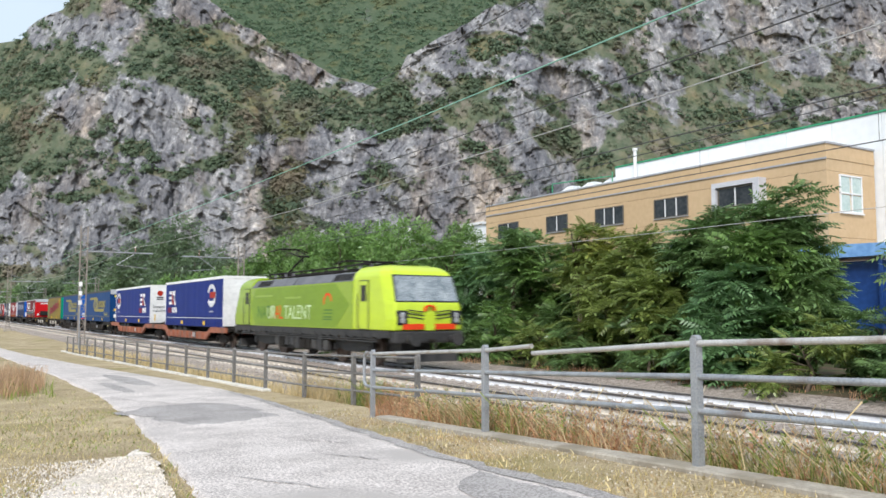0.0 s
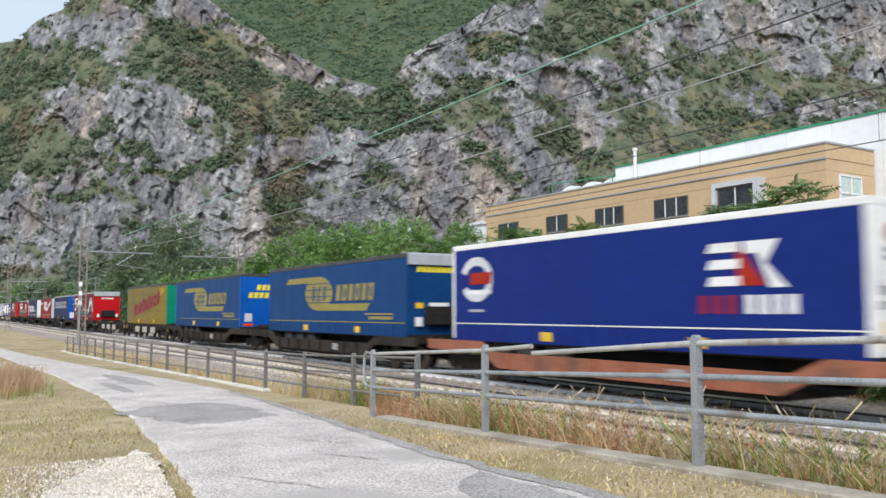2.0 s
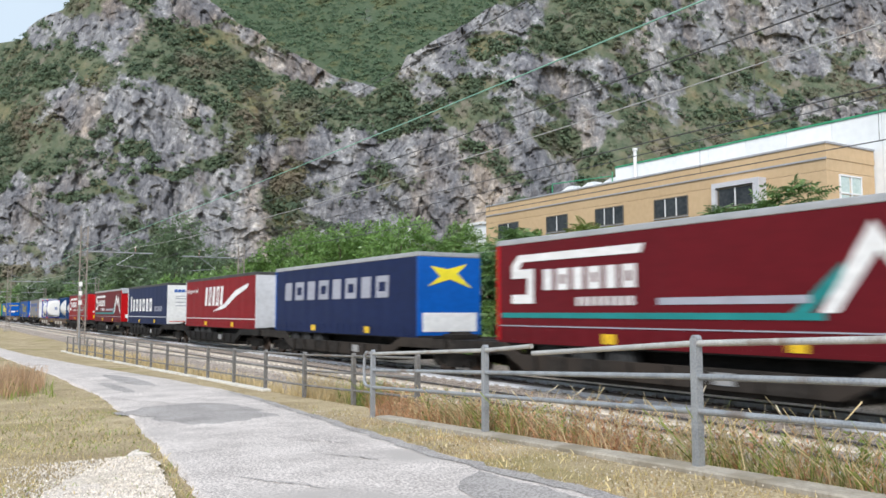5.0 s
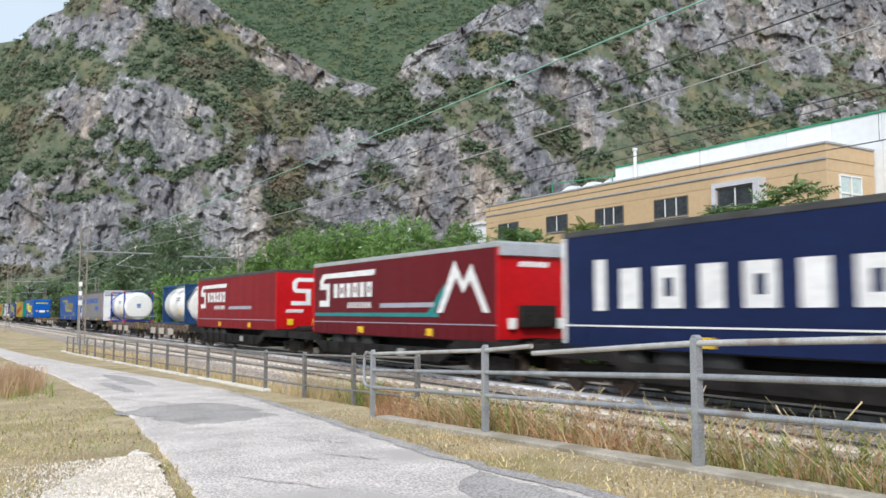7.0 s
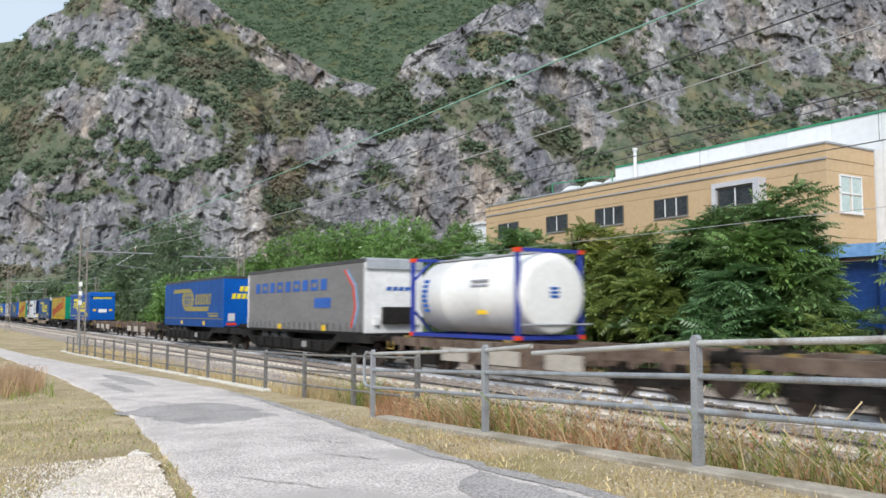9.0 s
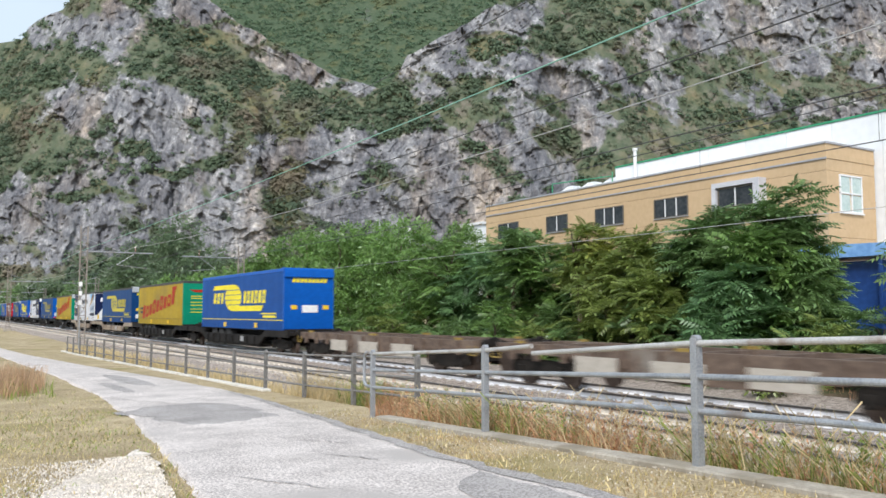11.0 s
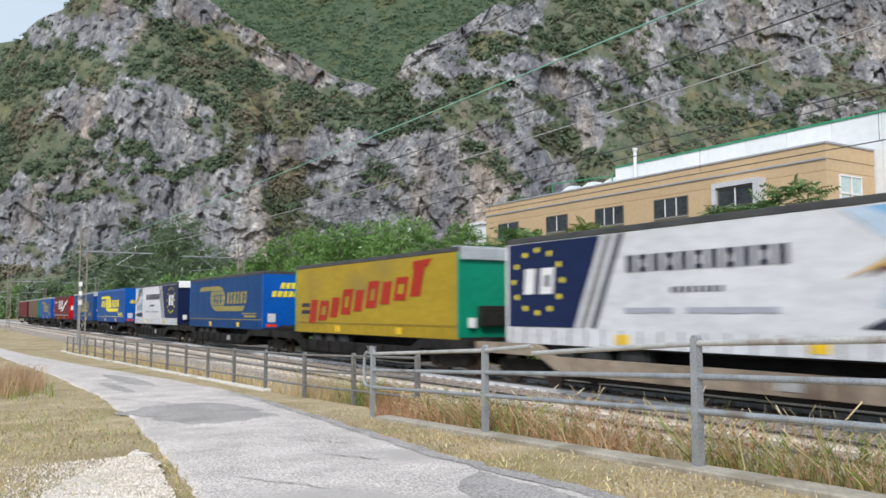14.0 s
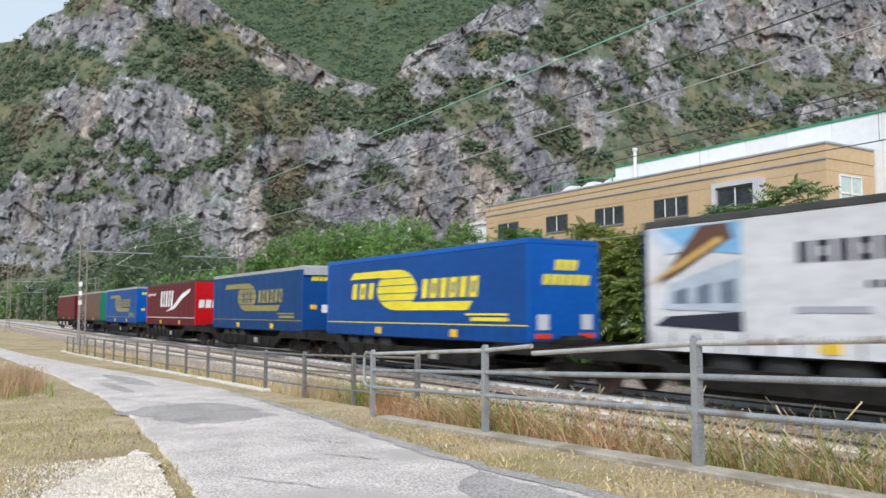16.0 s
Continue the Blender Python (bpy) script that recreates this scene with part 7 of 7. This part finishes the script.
#      u      y    height spread leaf      count size  lobes low
NEARBY = ((0.425, 23.5, 6.5, 1.5, leaf_dark, 1500, 0.66, 13, 0.14), (0.340, 24.0, 6.0, 2.0, leaf_dark, 2100, 0.68, 16, 0.12), (0.448, 24.8, 5.0, 1.0, leaf_mid, 700, 0.62, 9, 0.15), (0.385, 22.6, 4.9, 1.6, leaf_mid, 1300, 0.62, 12, 0.1),
          (0.225, 23.0, 5.2, 2.1, leaf_olive, 2000, 0.60, 16, 0.1), (0.280, 24.2, 4.9, 1.9, leaf_dark, 1500, 0.64, 12, 0.12), (0.160, 25.0, 5.6, 1.9, leaf_dark, 1500, 0.66, 12, 0.15), (0.105, 24.0, 6.1, 2.2, leaf_mid, 1500, 0.68, 13, 0.12),
          (0.06, 25.5, 6.5, 2.4, leaf_blue, 1300, 0.68, 13, 0.12), (0.0, 24.5, 6.9, 2.6, leaf_mid, 1300, 0.70, 13, 0.12), (0.605, 21.8, 4.6, 1.4, leaf_dark, 900, 0.6, 11, 0.1),
          (0.53, 23.0, 2.2, 1.3, leaf_dark, 700, 0.56, 10, 0.1), (0.27, 22.0, 4.1, 1.7, leaf_olive, 1100, 0.56, 12, 0.08), (0.352, 21.4, 3.7, 1.4, leaf_blue, 1000, 0.66, 10, 0.08), (0.195, 23.8, 6.0, 1.2, leaf_gold, 500, 0.62, 8, 0.6), (0.168, 23.0, 6.6, 0.75, leaf_olive, 260, 0.62, 6, 0.55), (0.088, 23.0, 6.8, 0.9, leaf_dark, 300, 0.62, 6, 0.55))
for k, (u, y, h, s, leaf, n, size, lobes, low) in enumerate(NEARBY):
    tree(at(u, y), y, -0.3, h, s, leaf, 100 + k, int(n * 1.0), LOCUST if leaf is not leaf_gold else "young locust tree with yellowing feathered leaves", FROND, size, lobes + 4, low, group=ROW)
MIDDLE = ((-0.05, 25.0, 7.2, 3.0, leaf_light, 1100, 0.75), (-0.09, 27.0, 8.0, 3.2, leaf_light, 1000, 0.8), (-0.125, 24.5, 7.6, 3.0, leaf_light, 1000, 0.8), (-0.165, 26.0, 8.4, 3.2, leaf_light, 1000, 0.85),
          (-0.20, 25.0, 8.0, 2.8, leaf_mid, 900, 0.9), (-0.235, 24.5, 6.0, 2.6, leaf_mid, 900, 0.9), (-0.265, 25.0, 5.6, 2.6, leaf_light, 800, 0.9), (0.03, 28.0, 7.0, 2.6, leaf_mid, 900, 0.7))
for k, (u, y, h, s, leaf, n, size) in enumerate(MIDDLE):
    tree(at(u, y), y, -0.3, h * 1.09, s * 1.05, leaf, 200 + k, int(n * 1.7), "fresh green leafy tree beside the railway", SPRIG, size * 0.80, 12, 0.1, group=ROW)
DISTANT = ((-0.325, 31.0, 15.5, 6.0, leaf_far, 1500, 1.5), (-0.36, 32.0, 14.5, 5.5, leaf_far, 1300, 1.5), (-0.30, 30.0, 10.5, 4.0, leaf_far, 1000, 1.4), (-0.39, 29.0, 9.0, 4.0, leaf_dark, 900, 1.5),
           (-0.415, 27.0, 9.0, 4.0, leaf_far, 900, 1.5), (-0.44, 26.0, 8.0, 4.0, leaf_dark, 800, 1.7), (-0.47, 27.0, 9.0, 5.0, leaf_far, 800, 2.0), (-0.495, 27.0, 9.5, 5.0, leaf_far, 800, 2.4), (-0.34, 24.0, 6.0, 3.0, leaf_light, 800, 1.1), (-0.29, 25.0, 5.8, 2.8, leaf_light, 800, 1.0),
           (-0.52, 24.0, 9.0, 5.0, leaf_dark, 700, 2.6), (-0.545, 22.0, 9.0, 5.0, leaf_far, 600, 3.0))
for k, (u, y, h, s, leaf, n, size) in enumerate(DISTANT):
    tree(at(u, y), y, -0.3, h, s, leaf, 300 + k, int(n * 1.1), "broad green tree at the foot of the mountain", SPRIG, size * 0.95, 11, 0.05, group=ROW)
for k in range(22):
    r = random.Random(500 + k)
    x, y = -8.0 - 3.1 * k + r.uniform(-0.8, 0.8), 20.6 + r.uniform(-0.3, 1.0)
    tree(x, y, -0.35, r.uniform(1.5, 2.7), r.uniform(1.1, 1.7), (leaf_dark, leaf_dark, leaf_olive, leaf_mid)[k % 4], 520 + k, 300, "low tangled green bush beside the ballast", FROND, 0.46, 8, 0.05, "bush", "bushes along the far track")

# grasses: thin bent blades
def blades(name, n, xr, yr, tall, width, material, seed, keep, words, lean=0.35, category="grass"):
    r = np.random.RandomState(seed)
    x, y = r.uniform(*xr, n), r.uniform(*yr, n)
    ok = keep(x, y, r)
    x, y = x[ok], y[ok]
    n = len(x)
    z = ground_height(x, y) - 0.02
    h = tall[0] + (tall[1] - tall[0]) * r.rand(n) ** 1.5
    a, t = r.rand(n) * 6.283, r.rand(n) * 6.283
    w = width * (0.6 + 0.8 * r.rand(n))
    side = np.stack([np.cos(a) * w, np.sin(a) * w, 0 * w], 1)
    bend = np.stack([np.cos(t) * h * lean * r.rand(n), np.sin(t) * h * lean * r.rand(n), 0 * h], 1)
    base = np.stack([x, y, z], 1)
    up = np.stack([0 * h, 0 * h, h], 1)
    V = np.stack([base - side, base + side, base + up * 0.55 + bend * 0.35 + side * 0.8, base + up * 0.55 + bend * 0.35 - side * 0.8, base + up + bend, base + up * 0.98 + bend - side * 0.5], 1)
    q = np.arange(n)[:, None] * 6
    F = np.concatenate([q + [0, 1, 2, 3], q + [3, 2, 4, 5]], 0)
    return tagged(soup(name, V.reshape(-1, 3), F, material), words, category, kind="stuff")


straw = leaf_surface("straw_blade", (0.40, 0.31, 0.16), (0.60, 0.49, 0.29), 0.25)
russet = leaf_surface("russet_weed", (0.39, 0.20, 0.105), (0.55, 0.34, 0.20), 0.3)
fresh = leaf_surface("fresh_blade", (0.15, 0.20, 0.04), (0.29, 0.33, 0.09), 0.35)
straw_litter = leaf_surface("brown_straw_litter", (0.26, 0.175, 0.085), (0.46, 0.34, 0.19), 0.35)
dry_dock = leaf_surface("dry_brown_weed", (0.31, 0.195, 0.115), (0.46, 0.33, 0.21), 0.3)
# strong blade-to-blade darkening puts the shade between tufts into the colour
lawn_straw = leaf_surface("dry_lawn_blade", (0.29, 0.23, 0.105), (0.52, 0.43, 0.24), 0.45)
patchy = lambda s, k: (lambda x, y, r: (fractal(x * s + k, y * s, 3) > 0.5) | (r.rand(len(x)) < 0.12))
behind = lambda x, y: y > np.where(x > -13.2, fence_line(x) + 0.18, 7.45)
blades("weed_strip", 70000, (-19, 3), (4.6, 9.2), (0.12, 0.75), 0.0045, straw, 11, lambda x, y, r: behind(x, y) & (fractal(x * 0.9, y * 0.9, 3) > 0.42) & (y < fence_line(x) + 2.2), "tall dry straw-coloured grass below the railing", 0.9)
blades("weed_strip", 46000, (-15, 2), (4.6, 9.0), (0.10, 0.52), 0.0045, russet, 12, lambda x, y, r: behind(x, y) & (fractal(x * 0.6 + 9, y * 0.6, 3) > 0.50) & (y < fence_line(x) + 1.8), "reddish brown seeding weeds", 0.85, "weeds")
blades("weed_strip", 44000, (-16, 3), (4.6, 9.0), (0.12, 0.68), 0.0055, fresh, 13, lambda x, y, r: behind(x, y) & (fractal(x * 0.7 + 30, y * 0.7, 3) > 0.53) & (y < fence_line(x) + 2.0), "green weeds among the dry grass", 1.0, "weeds")
blades("weed_strip", 5000, (-60, -19), (7.5, 9.3), (0.15, 0.5), 0.012, straw, 14, lambda x, y, r: fractal(x * 0.5, y * 0.5, 3) > 0.47, "dry grass beside the far railing", 0.5)
blades("weed_strip", 9000, (-70, 0), (20.0, 21.2), (0.08, 0.38), 0.008, russet, 15, lambda x, y, r: fractal(x * 0.5, y * 0.5, 3) > 0.45, "brown weeds beyond the far track", 0.5, "weeds")
off_path = lambda x, y, m=0.0: (y < path_y0(x) - m) | (y > path_y1(x) + m)
blades("lawn_grass", 90000, (-26, -2.2), (-4.5, 6.6), (0.02, 0.085), 0.007, lawn_straw, 16, lambda x, y, r: (r.rand(len(x)) < np.clip((x + 25) / 17, 0, 1) ** 1.4) & off_path(x, y, -0.03) & ~((y > path_y0(x) - 1.2) & (y < path_y0(x) - 0.2) & (x > -8.5) & (r.rand(len(x)) < 0.9)) & (y < np.where(x > -13.2, fence_line(x) - 0.16, 7.1)) & (fractal(x * 1.1 + 4, y * 1.1, 3) > 0.36), "short dry mown grass", 0.9)
blades("lawn_grass", 42000, (-24, -2.5), (-5, 6.6), (0.02, 0.08), 0.006, fresh, 17, lambda x, y, r: (r.rand(len(x)) < np.clip((x + 24) / 14, 0, 1)) & off_path(x, y) & ((y < path_y0(x)) | (r.rand(len(x)) < 0.12)) & (y < np.where(x > -13.2, fence_line(x) - 0.16, 7.1)) & (fractal(x * 0.5 + 14, y * 0.5, 4) > 0.50), "green tufts in the dry lawn", 0.9)
blades("lawn_grass", 42000, (-13, 1), (3.9, 6.6), (0.012, 0.05), 0.0045, straw_litter, 21, lambda x, y, r: (y > path_y1(x) - 0.06) & (y < fence_line(x) - 0.14) & (fractal(x * 1.6, y * 1.6, 3) > 0.40), "dry straw and clippings between path and kerb", 1.6)
blades("tall_dry_weeds", 11000, (-34, -20), (-0.5, 3.4), (0.2, 0.6), 0.007, dry_dock, 18, lambda x, y, r: (((x + 27.0) / 5.5) ** 2 + ((y - 1.3) / 1.5) ** 2 < 1) & (y < path_y0(x) - 0.3), "clump of tall reddish dry weeds beside the path", 0.5, "weeds")
blades("tall_dry_weeds", 1400, (-32, -19), (-0.3, 3.0), (0.1, 0.35), 0.010, fresh, 19, lambda x, y, r: (((x + 24.0) / 3.6) ** 2 + ((y - 2.0) / 0.8) ** 2 < 1) & (y < path_y0(x) - 0.2), "green weeds beside the path", 0.5, "weeds")


def weed_plants(name, n, xr, leaf, size, seed, words):
    r = np.random.RandomState(seed)
    x = r.uniform(*xr, n)
    y = np.where(x > -13.2, fence_line(x) + 0.25, 7.5) + np.abs(r.randn(n)) * 0.7
    ok = fractal(x * 0.8 + seed, y * 0.8, 3) > 0.45
    x, y = x[ok], y[ok]
    z = ground_height(x, y)
    k = size * (0.5 + r.rand(len(x)))
    P, D = [], []
    for h in (0.0, 0.22, 0.44, 0.66, 0.88):
        P.append(np.stack([x + 0.05 * r.randn(len(x)), y + 0.05 * r.randn(len(x)), z + h * k], 1))
        D.append(np.stack([0.35 * r.randn(len(x)), 0.35 * r.randn(len(x)), np.ones(len(x))], 1))
    ob = foliage(name, SPRIG, np.concatenate(P), np.concatenate(D), np.concatenate([k, k, k * 0.9, k * 0.8, k * 0.6]) * 0.30, leaf, None, r)
    return tagged(ob, words, "weeds", kind="stuff")


weed_plants("leafy_weeds", 2200, (-16, 2), russet, 0.42, 31, "reddish leafy weeds below the railing")
weed_plants("leafy_weeds", 1900, (-17, 2), fresh, 0.42, 32, "green leafy weeds below the railing")
weed_plants("leafy_weeds", 1400, (-17, 2), straw, 0.42, 33, "withered straw-coloured weeds below the railing")


# pale seed heads on thin stalks
r_ = random.Random(41)
seed_head = leaf_surface("pale_seed_head", (0.50, 0.44, 0.34), (0.68, 0.62, 0.50), 0.2)
bm = bmesh.new()
for i in range(70):
    x = r_.uniform(-13, -1.5)
    y = float(fence_line(x)) + r_.uniform(0.4, 1.8)
    z = float(ground_height(np.array([x]), np.array([y]))[0])
    h, lx, ly = r_.uniform(0.6, 1.0), r_.uniform(-0.2, 0.2), r_.uniform(-0.15, 0.15)
    p, q = Vector((x, y, z)), Vector((x + lx, y + ly, z + h))
    tube(bm, p, q, 0.003, 0.002, 4, False)
    e = q + Vector((lx * 0.35, ly * 0.35, 0.035))
    t_ = e + (e - q) * 0.9 + Vector((0, 0, 0.03))
    tube(bm, q, e, 0.004, 0.010, 6, False)
    tube(bm, e, t_, 0.010, 0.003, 6, False)
tagged(part("seed_grass", bm, seed_head), "pale feathery seed heads on thin stalks", "grass", kind="stuff")

# ================= moving things =================
def motions():
    for ob, s0 in MOVERS:
        walk(ob, [(0.0, pose(-s0, FAR_TRACK, 0)), (8.0, pose(-s0 + SPEED * 8.0, FAR_TRACK, 0)), (16.0, pose(-s0 + SPEED * 16.0, FAR_TRACK, 0))])


motions()
